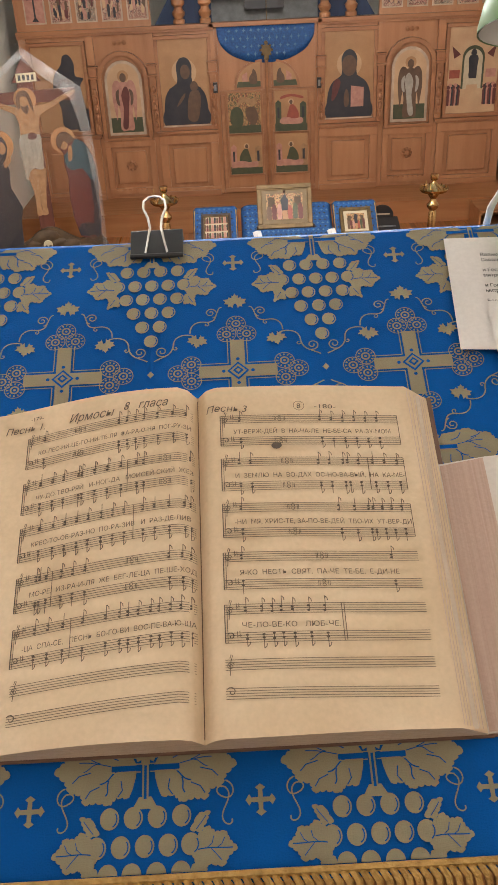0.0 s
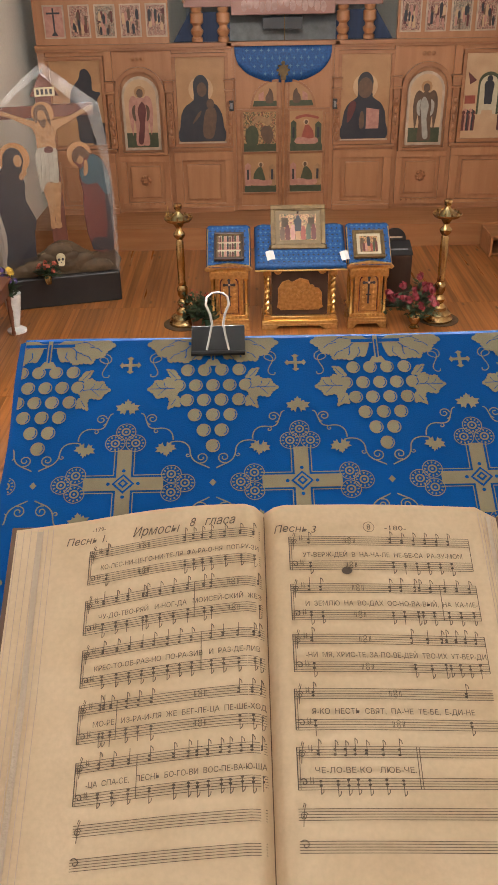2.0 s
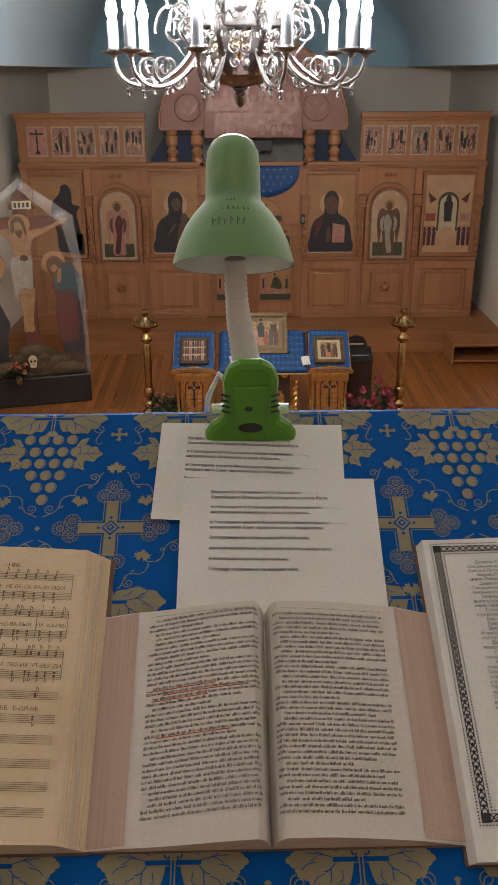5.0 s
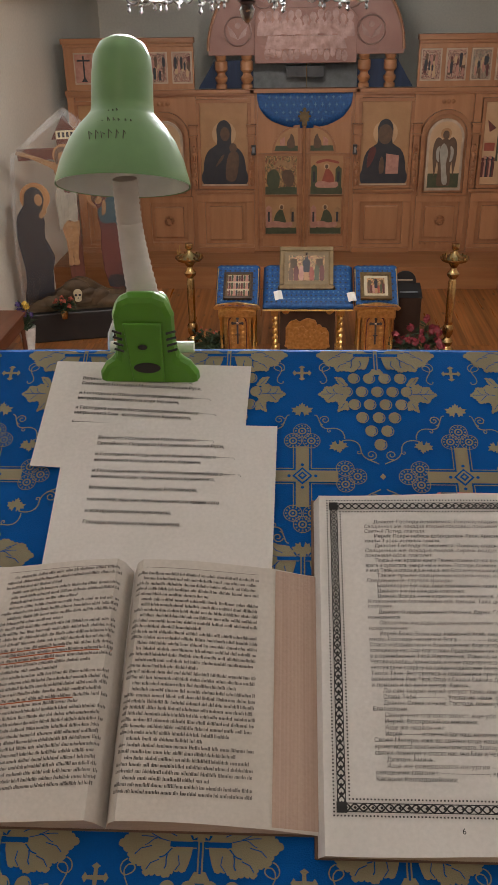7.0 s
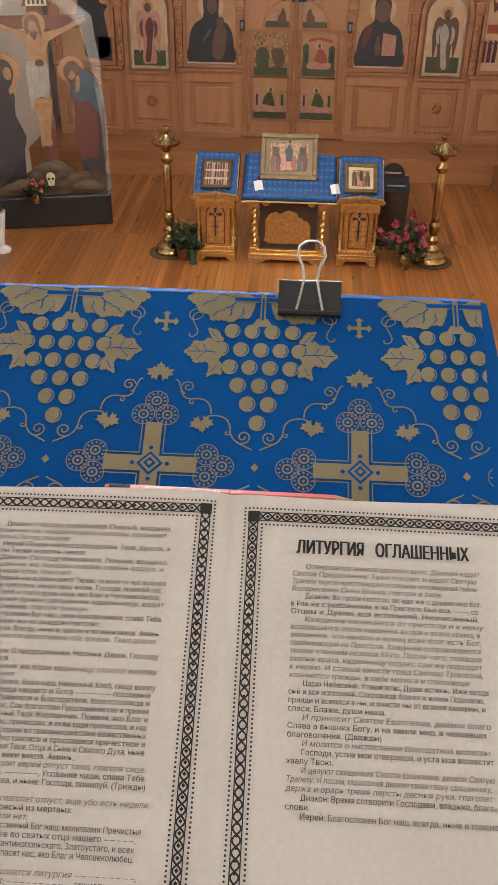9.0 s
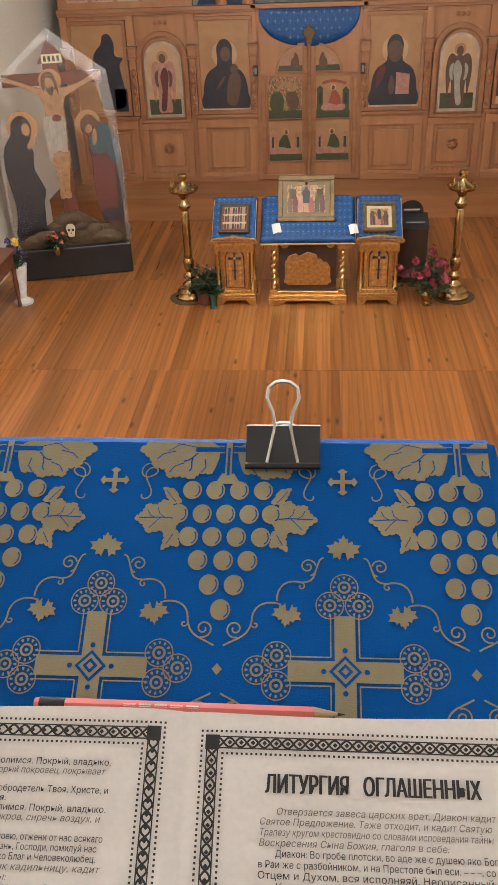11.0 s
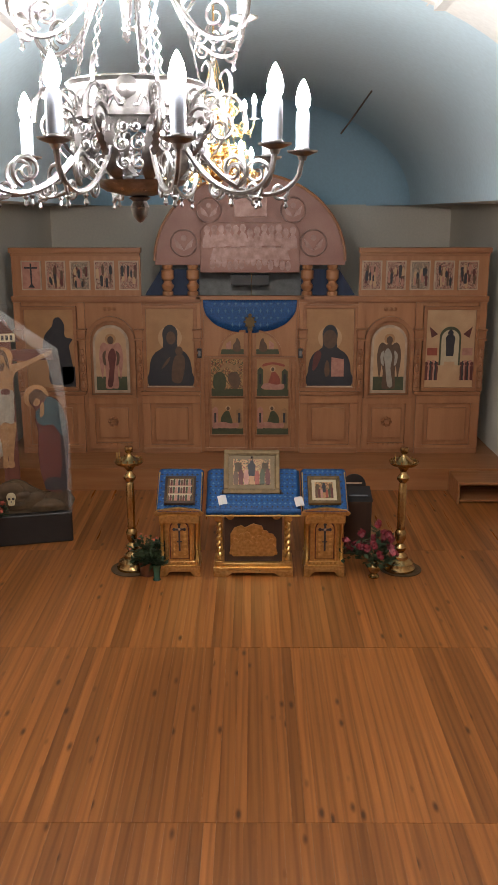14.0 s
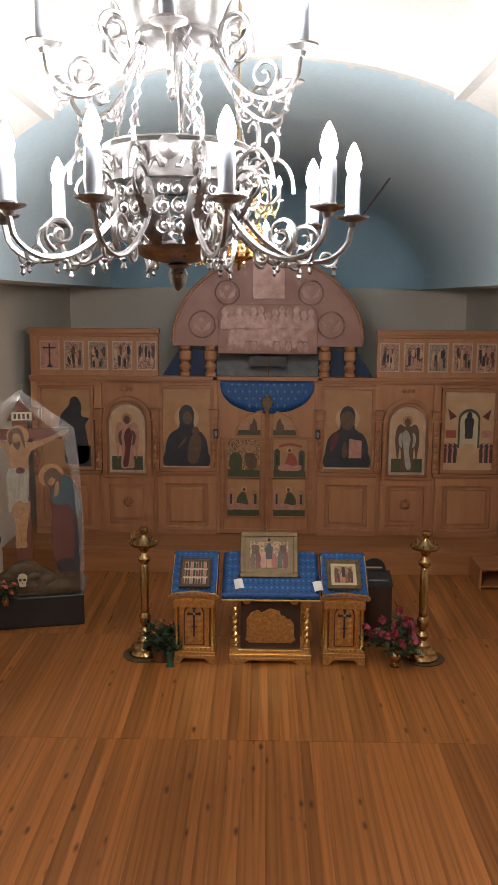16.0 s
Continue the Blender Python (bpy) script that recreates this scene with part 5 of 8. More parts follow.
def candle_stand(m):
    th = thing("candle_stand", "tall turned brass floor candle stand with a drip pan", "candle stand", m, group="candle stands")
    part("base", Geo().lathe([(0.19, 0.0), (0.19, 0.025), (0.175, 0.04), (0.165, 0.09), (0.12, 0.125), (0.1, 0.135), (0.095, 0.17), (0.06, 0.20), (0.05, 0.22)], 24), M_BRASS, th, smooth=True)
    part("shaft", Geo().lathe([(0.045, 0.21), (0.07, 0.25), (0.075, 0.28), (0.045, 0.31), (0.038, 0.33), (0.062, 0.38), (0.068, 0.46), (0.045, 0.50), (0.05, 0.52), (0.044, 0.55), (0.05, 0.8), (0.047, 1.05), (0.036, 1.08), (0.07, 1.12), (0.075, 1.15), (0.04, 1.19), (0.035, 1.22), (0.06, 1.26), (0.08, 1.29)], 18), M_BRASS, th, smooth=True)
    part("drip_pan", Geo().lathe([(0.05, 1.28), (0.15, 1.305), (0.175, 1.335), (0.175, 1.345), (0.15, 1.335), (0.09, 1.36), (0.04, 1.40), (0.03, 1.42)], 24), M_BRASS, th, smooth=True)
    part("oil_cup", Geo().lathe([(0.028, 1.41), (0.024, 1.43), (0.045, 1.45), (0.05, 1.49), (0.045, 1.51), (0.03, 1.51)], 14), M_BRASS, th, smooth=True)
    for k in range(12):
        a = 2 * math.pi * k / 12
        part("candle_socket", Geo().lathe([(0.008, 1.34), (0.009, 1.37)], 7, Matrix.Translation((0.145 * math.cos(a), 0.145 * math.sin(a), 0))), M_BRASS, th)
    for a, hgt in ((2.6, 0.09), (3.0, 0.06)):
        part("thin_candle", Geo().lathe([(0.004, 1.36), (0.004, 1.37 + hgt)], 6, Matrix.Translation((0.145 * math.cos(a), 0.145 * math.sin(a), 0))), M_CANDLE, th)
    return th


cs = candle_stand(pose(-1.405, 10.46, 0.012))
copy_thing(cs, pose(1.805, 10.43, 0.012, 0, 0, 70))
for x in (-1.405, 1.835):
    mt = thing("floor_mat", "round pale mat under a brass candle stand", "mat", pose(x - 0.01, 10.44, 0))
    part("disc", Geo().lathe([(0.25, 0.002), (0.25, 0.010)], 28), M_ROCK, mt)

# flowers
def bouquet(m, name, label, vase_mat, vase, petals, count, spread, hgt, seed, size=0.045):
    th = thing(name, label, "flowers", m)
    part("vase", Geo().lathe(vase, 16), vase_mat, th, smooth=True)
    rnd = random.Random(seed)
    top = vase[-1][1]
    stems, leaves, blooms = Geo(), Geo(), [Geo() for _ in range(count)]
    for i in range(count):
        a, r = rnd.uniform(0, 2 * math.pi), spread * math.sqrt(rnd.random())
        tip = Vector((r * math.cos(a), r * math.sin(a) * 0.8, top + hgt * rnd.uniform(0.35, 1.0) * (1.1 - 0.5 * r / spread)))
        stems.tube([(0, 0, top * 0.6), (tip.x * 0.4, tip.y * 0.4, top + 0.3 * (tip.z - top)), tip], 0.004, 5)
        for k in range(13):
            p = Vector((tip.x * rnd.uniform(0.3, 1.15), tip.y * rnd.uniform(0.3, 1.15), top + (tip.z - top) * rnd.uniform(-0.1, 0.9)))
            d = Vector((rnd.uniform(-1, 1), rnd.uniform(-1, 1), rnd.uniform(-0.4, 0.6))).normalized()
            s = d.cross(Vector((0, 0, 1))).normalized() * 0.028
            e = d * rnd.uniform(0.07, 0.12)
            leaves.add([p, p + e * 0.4 + s, p + e, p + e * 0.4 - s], [(0, 1, 2, 3)])
        g = blooms[i]
        for k in range(14):
            d = Vector((rnd.uniform(-1, 1), rnd.uniform(-1, 1), rnd.uniform(-0.3, 1))).normalized()
            s = d.orthogonal().normalized()
            t = d.cross(s)
            c = tip + d * size * rnd.uniform(0.2, 0.6)
            w = size * 0.5
            g.add([c - s * w - t * w * 0.5, c + s * w - t * w * 0.5, c + s * w * 0.6 + t * w + d * w * 0.5, c - s * w * 0.6 + t * w + d * w * 0.5], [(0, 1, 2, 3)])
    part("stems", stems, M_LEAF, th)
    part("leaves", leaves, M_LEAF, th)
    for g, mt in zip(blooms, [petals[i % len(petals)] for i in range(count)]):
        if g.v:
            part("blossom", g, mt, th)
    return th


bouquet(pose(1.47, 10.20, 0), "rose_bouquet", "red roses with dark leaves in a brass vase on the floor", M_BRASS, [(0.06, 0), (0.065, 0.015), (0.035, 0.04), (0.075, 0.1), (0.085, 0.15), (0.05, 0.21), (0.065, 0.23)], [M_PETAL_R], 17, 0.34, 0.40, 4, 0.065)
bouquet(pose(-1.20, 10.28, 0), "flower_bunch", "loose coral flowers in a brown pot", M_REDWOOD, [(0.09, 0), (0.10, 0.1), (0.11, 0.17)], [M_PETAL_O, M_LEAF], 20, 0.24, 0.42, 8, 0.02)
bouquet(pose(-1.08, 10.12, 0), "green_vase", "dark green glass vase with leafy stems", M_GREENGLASS, [(0.05, 0), (0.035, 0.02), (0.04, 0.1), (0.06, 0.2)], [M_LEAF], 8, 0.12, 0.2, 12, 0.03)
bouquet(pose(-3.50, 10.30, 0), "white_floor_vase", "white porcelain floor vase with yellow and violet flowers", M_VASE, [(0.12, 0), (0.12, 0.03), (0.05, 0.075), (0.05, 0.1), (0.085, 0.3), (0.11, 0.47), (0.115, 0.5)], [M_PETAL_Y, M_PETAL_V, M_PETAL_V], 12, 0.17, 0.34, 15, 0.05)
bouquet(pose(-3.17, 10.92, 0.40), "small_flowers", "small vase of orange flowers on the black plinth", M_BRASS, [(0.04, 0), (0.05, 0.08), (0.03, 0.13)], [M_PETAL_O], 12, 0.14, 0.18, 18, 0.035)

# donation box
bx = thing("donation_box", "tall black wooden box with a slanted lid", "box", pose(1.33, 10.9, 0))
part("cabinet", Geo().box(-0.17, 0.19, 0, 0.32, 0, 0.70), M_DARKWOOD, bx, bevel=0.008)
part("slanted_lid", Geo().add([(-0.18, -0.01, 0.70), (0.20, -0.01, 0.70), (0.20, 0.33, 0.80), (-0.18, 0.33, 0.80), (-0.18, 0.33, 0.70), (0.20, 0.33, 0.70)], [(0, 1, 2, 3), (0, 3, 4), (1, 5, 2), (2, 5, 4, 3), (0, 4, 5, 1)]), M_BLACK, bx)
part("headboard", Geo().prism(moved(arch(0.30, 0.22), 0, 0.74), -0.02, 0.0, upright(0, 0.32, 0)), M_BLACK, bx, bevel=0.004)
part("label_strip", Geo().prism(rect(-0.09, 0.14, 0.0, 0.03), 0.0, 0.003, pose(0.01, 0.1, 0.736, 17)), M_GREYP, bx, "pale blue label strip")
part("sign_bars", Geo().prism(rect(-0.1, 0.1, 0.83, 0.85), 0.0, 0.003, upright(0, 0.319 - 0.0, 0)), M_ICON_WHITE, bx)


# crucifixion group, flat painted boards under clear film
GM = pose(-3.00, 11.30, 0, 0, 0, 14)
gol = thing("golgotha_cross", "painted wooden crucifixion group on a black plinth, wrapped in clear film", "crucifix", GM)
U2 = upright(0, 0, 0)
part("plinth", Geo().box(-0.74, 0.69, -0.12, 0.32, 0.0, 0.41), M_BLACK, gol, "black painted plinth", bevel=0.02)
part("cross_post", Geo().prism(rect(-0.12, 0.07, 0.40, 2.64), -0.06, -0.02, U2), M_CROSSWOOD, gol, "dark red painted cross post", bevel=0.004)
part("cross_gable", Geo().prism([(-0.18, 2.62), (0.17, 2.62), (-0.01, 2.92)], -0.055, -0.015, U2), M_CROSSWOOD, gol, bevel=0.004)
part("cross_bar", Geo().prism(rect(-0.62, 0.56, 2.38, 2.52), -0.06, -0.018, U2), M_CROSSWOOD, gol, bevel=0.004)
part("title_board", Geo().prism(rect(-0.12, 0.12, 2.625, 2.725), -0.02, 0.0, U2), M_BONE, gol, "pale title board with dark lettering", bevel=0.003)
g = Geo()
for k in range(4):
    g.quad(-0.095 + 0.052 * k, -0.065 + 0.052 * k, 2.645, 2.705, 0.002)
part("title_bars", g, M_NIGHT, gol, m=U2)
part("painted_halo", Geo().prism(circle(-0.055, 2.43, 0.135, 24), -0.018, -0.012, U2), M_ICON_BG, gol)
torso = [(-0.16, 1.98), (0.05, 1.98), (0.06, 2.10), (0.10, 2.24), (0.24, 2.31), (0.40, 2.39), (0.52, 2.44), (0.56, 2.49), (0.50, 2.49), (0.36, 2.43), (0.20, 2.37), (0.06, 2.35), (-0.05, 2.34), (-0.17, 2.35), (-0.32, 2.40), (-0.48, 2.46), (-0.60, 2.50), (-0.64, 2.46), (-0.48, 2.41), (-0.32, 2.33), (-0.20, 2.26), (-0.17, 2.12)]
part("painted_figure", Geo().prism(soft(torso, 2), -0.018, 0.004, U2), M_FLESH, gol, bevel=0.006)
for x0, x1 in ((-0.15, -0.10), (-0.03, -0.03)):
    leg = [(x0 - 0.02, 1.60), (x0 + 0.10, 1.60), (x1 + 0.06, 1.34), (x1 + 0.035, 1.12), (x1 + 0.045, 1.03), (x1 - 0.03, 1.02), (x1 - 0.025, 1.12), (x1 - 0.03, 1.34)]
    part("painted_leg", Geo().prism(soft(leg, 2), -0.016, 0.006 + (0.002 if x0 > -0.1 else 0.0), U2), M_FLESH, gol, bevel=0.005)
part("painted_cloth", Geo().prism(soft([(-0.17, 2.03), (0.05, 2.02), (0.06, 1.90), (0.04, 1.60), (-0.06, 1.62), (-0.13, 1.58), (-0.19, 1.46), (-0.20, 1.70), (-0.21, 1.88)], 2), 0.006, 0.014, U2), M_LINEN, gol, bevel=0.004)
g = Geo()
for k, (xa, xb) in enumerate(((-0.15, -0.18), (-0.11, -0.13), (-0.06, -0.08), (-0.01, -0.02), (0.03, 0.015))):
    g.tube([(xa, -0.016, 1.98), ((xa + xb) / 2 + 0.01, -0.018, 1.80), (xb, -0.016, 1.63)], 0.006, 5)
part("cloth_folds", g, M_LINEN, gol)
part("painted_hands", Geo().prism(soft([(-0.08, 1.97), (0.0, 1.97), (0.02, 2.02), (-0.04, 2.05), (-0.09, 2.02)], 2), 0.014, 0.017, U2), M_MAROON, gol)
part("painted_head", Geo().prism(circle(-0.07, 2.405, 0.06, 16, 0.085), 0.005, 0.009, U2), M_FLESH, gol)
part("painted_hair", Geo().prism(soft([(-0.15, 2.32), (-0.12, 2.36), (-0.115, 2.45), (-0.08, 2.47), (-0.03, 2.45), (-0.01, 2.36), (0.03, 2.28), (0.02, 2.42), (-0.02, 2.52), (-0.09, 2.535), (-0.15, 2.49), (-0.165, 2.40)], 2), 0.006, 0.011, U2), M_UMBER, gol)
part("painted_beard", Geo().prism(soft([(-0.12, 2.37), (-0.08, 2.35), (-0.03, 2.37), (-0.03, 2.31), (-0.06, 2.26), (-0.10, 2.30)], 2), 0.009, 0.012, U2), M_UMBER, gol)
ml = [(-0.74, 0.52), (-0.40, 0.52), (-0.36, 0.70), (-0.34, 1.00), (-0.30, 1.15), (-0.40, 1.40), (-0.38, 1.60), (-0.40, 1.76), (-0.36, 1.90), (-0.40, 2.02), (-0.50, 2.06), (-0.60, 1.98), (-0.62, 1.84), (-0.72, 1.70), (-0.76, 1.45), (-0.70, 1.00), (-0.72, 0.75)]
part("side_figure", Geo().prism(soft(ml, 2), -0.03, 0.03, U2), M_NIGHT, gol, "dark painted standing figure board", bevel=0.008)
part("side_halo", Geo().prism(circle(-0.47, 1.92, 0.19, 24), -0.032, 0.0, U2), M_ICON_BG, gol)
part("painted_head", Geo().prism(circle(-0.43, 1.90, 0.05, 14, 0.075), 0.03, 0.034, U2), M_FLESH, gol)
part("painted_hands", Geo().prism(soft([(-0.42, 1.66), (-0.34, 1.74), (-0.36, 1.80), (-0.44, 1.72)], 2), 0.03, 0.034, U2), M_FLESH, gol)
jr = [(0.38, 0.70), (0.65, 0.68), (0.68, 1.10), (0.70, 1.45), (0.67, 1.70), (0.58, 1.88), (0.46, 1.93), (0.40, 2.00), (0.32, 2.02), (0.24, 1.94), (0.25, 1.84), (0.31, 1.76), (0.30, 1.62), (0.33, 1.45), (0.31, 1.20)]
part("side_figure", Geo().prism(soft(jr, 2), -0.03, 0.03, U2), M_MAROON, gol, "maroon and teal painted standing figure board", bevel=0.008)
part("painted_cloak", Geo().prism(soft([(0.31, 1.74), (0.40, 1.80), (0.46, 1.92), (0.57, 1.88), (0.66, 1.70), (0.68, 1.45), (0.60, 1.42), (0.52, 1.56), (0.40, 1.55), (0.33, 1.60)], 2), 0.03, 0.034, U2), M_TEAL, gol)
part("painted_cloak_back", Geo().prism(soft([(0.60, 1.45), (0.69, 1.45), (0.675, 1.10), (0.645, 0.70), (0.56, 0.70), (0.60, 1.05)], 2), 0.03, 0.033, U2), M_NIGHT, gol)
part("painted_hair", Geo().prism(soft([(0.25, 1.86), (0.24, 1.95), (0.32, 2.02), (0.41, 1.99), (0.46, 1.92), (0.38, 1.88), (0.33, 1.92), (0.28, 1.84)], 2), 0.031, 0.0352, U2), M_UMBER, gol)
part("painted_head", Geo().prism(circle(0.325, 1.87, 0.05, 12, 0.06), 0.03, 0.0345, U2), M_FLESH, gol)
part("painted_hem", Geo().prism(soft([(0.38, 0.71), (0.60, 0.70), (0.60, 0.84), (0.40, 0.86)], 2), 0.030, 0.0332, U2), M_NIGHT, gol)
part("side_halo", Geo().prism(circle(0.33, 1.92, 0.155, 24), -0.032, 0.0, U2), M_ICON_BG, gol)
part("painted_hands", Geo().prism(soft([(0.36, 1.66), (0.41, 1.70), (0.42, 1.84), (0.385, 1.85), (0.365, 1.76)], 2), 0.0345, 0.0375, U2), M_FLESH, gol)
rk, rnd = Geo(), random.Random(2)
for k in range(30):
    x = rnd.uniform(-0.55, 0.45)
    sz = rnd.uniform(0.07, 0.12)
    part("rock", Geo().lathe([(0.0, -0.02), (sz, -0.01), (sz * 0.95, 0.015), (sz * 0.6, 0.028), (0, 0.032)], 9, upright(x, -0.03 - rnd.uniform(0, 0.02), 0.49 + rnd.uniform(0, 1) * max(0.02, 0.32 - abs(x + 0.05) * 0.8)) @ pose(0, 0, 0, 0, 0, rnd.uniform(-15, 15)) @ Matrix.Diagonal((1.5, 0.8, 1, 1))), M_ROCK, gol, smooth=True)
rk.prism(soft([(-0.72, 0.41), (-0.1, 0.40), (0.68, 0.41), (0.66, 0.68), (0.36, 0.66), (0.12, 0.82), (-0.04, 0.86), (-0.20, 0.78), (-0.36, 0.68), (-0.70, 0.62)], 2), -0.03, 0.03, U2)
part("rock_mound", rk, M_ROCK, gol, smooth=True)
part("skull", Geo().prism(soft([(-0.095, 0.545), (-0.025, 0.545), (-0.015, 0.60), (0.0, 0.66), (-0.03, 0.71), (-0.09, 0.71), (-0.12, 0.66), (-0.105, 0.60)], 2), 0.085, 0.105, U2), M_BONE, gol, "pale painted skull", bevel=0.008)
part("skull_hollows", Geo().prism(circle(-0.085, 0.635, 0.018, 8), 0.106, 0.108, U2).prism(circle(-0.035, 0.635, 0.018, 8), 0.106, 0.108, U2).prism(circle(-0.06, 0.595, 0.009, 6), 0.106, 0.108, U2), M_NIGHT, gol)
# film tent
vs, fs, rnd = [], [], random.Random(6)
edge = [(-0.78, 0.42), (-0.80, 1.2), (-0.76, 1.9), (-0.70, 2.46), (-0.35, 2.76), (-0.01, 3.02), (0.30, 2.78), (0.62, 2.54), (0.68, 2.0), (0.71, 1.3), (0.70, 0.42)]
for lv in range(7):
    k = 1 - lv / 6
    for x, z in edge:
        vs.append((x * (0.04 + 0.96 * k), -0.11 - 0.05 * (1 - k) + 0.02 * math.sin(7 * x + 3 * lv), 0.42 + (z - 0.42) * (0.25 + 0.75 * k) + (1 - k) * 0.9))
for lv in range(6):
    for i in range(10):
        q = lv * 11 + i
        fs.append((q, q + 1, q + 12, q + 11))
film = part("clear_film", Geo().add(vs, fs), M_FILM, gol, "crumpled clear plastic film", smooth=True)
g = Geo()
for i in range(10):
    a, b = edge[i], edge[i + 1]
    g.add([(a[0], -0.11, a[1]), (b[0], -0.11, b[1]), (b[0] * 1.0, 0.1, b[1]), (a[0], 0.1, a[1])], [(0, 1, 2, 3)])
part("film_side", g, M_FILM, gol)
for i, (w0, w1) in enumerate(((0.05, 0.05), (0.05, 0.05), (0.05, 0.05), (0.05, 0.06), (0.06, 0.08), (0.09, 0.12), (0.12, 0.15), (0.15, 0.1), (0.1, 0.07), (0.07, 0.05))):
    (ax, az), (bx2, bz) = edge[i], edge[i + 1]
    vs2 = []
    for k in range(7):
        t = k / 6
        x, z, w = ax + (bx2 - ax) * t, az + (bz - az) * t, w0 + (w1 - w0) * t
        vs2 += [(x, -0.135, z), (x - math.copysign(w, x) * (1 if abs(x) > 0.02 else 0.3), -0.15 - 0.01 * math.sin(9 * t + i), z - w * 0.7)]
    part("film_fold", Geo().add(vs2, [(2 * k, 2 * k + 1, 2 * k + 3, 2 * k + 2) for k in range(6)]), M_FOLD, gol, smooth=True)
part("film_knot", Geo().lathe([(0.0, 2.93), (0.05, 2.97), (0.03, 3.0), (0.085, 3.05), (0.05, 3.09), (0, 3.07)], 9, Matrix.Translation((0, -0.05, 0))), M_FILM, gol, smooth=True)

# low table with turned-leg front at the west wall
st = thing("side_table", "low reddish wooden table beside the wall", "table", pose(-3.72, 9.62, 0))
part("tabletop", Geo().box(-0.26, 0.27, -0.6, 0.62, 0.70, 0.74), M_REDWOOD, st, bevel=0.006)
part("apron", Geo().box(-0.22, 0.23, -0.55, 0.57, 0.53, 0.70), M_REDWOOD, st, bevel=0.004)
for x in (-0.20, 0.21):
    for y in (-0.53, 0.55):
        part("leg", Geo().lathe([(0.02, 0), (0.028, 0.03), (0.02, 0.08), (0.032, 0.3), (0.024, 0.42), (0.035, 0.53)], 10, Matrix.Translation((x, y, 0))), M_REDWOOD, st, smooth=True)
# open wooden step by the east wall
sb = thing("step_box", "low open wooden step beside the platform", "step", pose(3.48, 12.86, 0))
part("tread", Geo().box(-0.42, 0.44, 0.0, 0.62, 0.29, 0.33), M_SOLEA, sb, bevel=0.005)
for x in (-0.42, 0.40):
    part("side", Geo().box(x, x + 0.035, 0.01, 0.62, 0.0, 0.29), M_SOLEA, sb, bevel=0.004)
part("lower_board", Geo().box(-0.38, 0.40, 0.02, 0.62, 0.03, 0.06), M_SOLEA, sb, bevel=0.004)


# ---- chandeliers ----
def spiral(c, r0, r1, a0, turns, n=22):
    return [(c[0] + (r0 + (r1 - r0) * i / n) * math.cos(a0 + turns * 2 * math.pi * i / n), c[1] + (r0 + (r1 - r0) * i / n) * math.sin(a0 + turns * 2 * math.pi * i / n)) for i in range(n + 1)]


def bez(p, n=14):
    a, b, c, d = [Vector((*q, 0)) for q in p]
    out = []
    for i in range(n + 1):
        t = i / n
        v = a * (1 - t) ** 3 + b * 3 * t * (1 - t) ** 2 + c * 3 * t * t * (1 - t) + d * t ** 3
        out.append((v.x, v.y))
    return out


def arm_geo(reach, k=1.0):
    """A scrolled arm in the radial plane: x outward, z up; the saucer stands at reach, height 0."""
    g = Geo()
    T = (lambda q: [(x, 0, z) for x, z in q])
    g.tube(T(bez(((reach * 0.30, 0.05 * k), (reach * 0.5, -0.10 * k), (reach * 0.86, -0.13 * k), (reach * 0.98, -0.05 * k))) + [(reach, -0.012)]), 0.0062 * k, 6)
    g.tube(T(spiral((reach * 0.72, -0.045 * k), 0.036 * k, 0.006, -1.2, 1.5)), [0.006 * k - 0.003 * k * i / 22 for i in range(23)], 6)
    g.tube(T(spiral((reach * 0.50, 0.052 * k), 0.042 * k, 0.007, 3.6, -1.5)), [0.006 * k - 0.003 * k * i / 22 for i in range(23)], 6)
    g.tube(T(bez(((reach * 0.36, 0.02 * k), (reach * 0.42, 0.15 * k), (reach * 0.66, 0.15 * k), (reach * 0.66, 0.05 * k)))), 0.005 * k, 6)
    g.tube(T(bez(((reach * 0.55, 0.115 * k), (reach * 0.6, 0.17 * k), (reach * 0.52, 0.19 * k), (reach * 0.50, 0.155 * k)))), [0.005 * k] * 10 + [0.003 * k] * 5, 6)
    g.tube(T(spiral((reach * 0.86, -0.085 * k), 0.022 * k, 0.004, 0.5, -1.4)), 0.004 * k, 6)
    g.tube(T(spiral((reach * 0.60, -0.085 * k), 0.02 * k, 0.004, 2.2, 1.4)), 0.004 * k, 6)
    for px, pz in ((reach * 0.70, -0.105 * k), (reach * 0.90, -0.11 * k)):
        g.lathe([(0.0, -0.016), (0.006, -0.01), (0.003, 0.0), (0.007, 0.006), (0.0, 0.013)], 7, Matrix.Translation((px, 0, pz)))
    for a in range(5):
        b = a / 4
        x, z = reach * (0.42 + 0.1 * b), (-0.02 + 0.05 * b) * k
        g.add([(x, 0, z), (x + 0.012, 0.010, z + 0.016), (x + 0.03, 0, z + 0.028), (x + 0.012, -0.010, z + 0.016)], [(0, 1, 2, 3)])
    return g


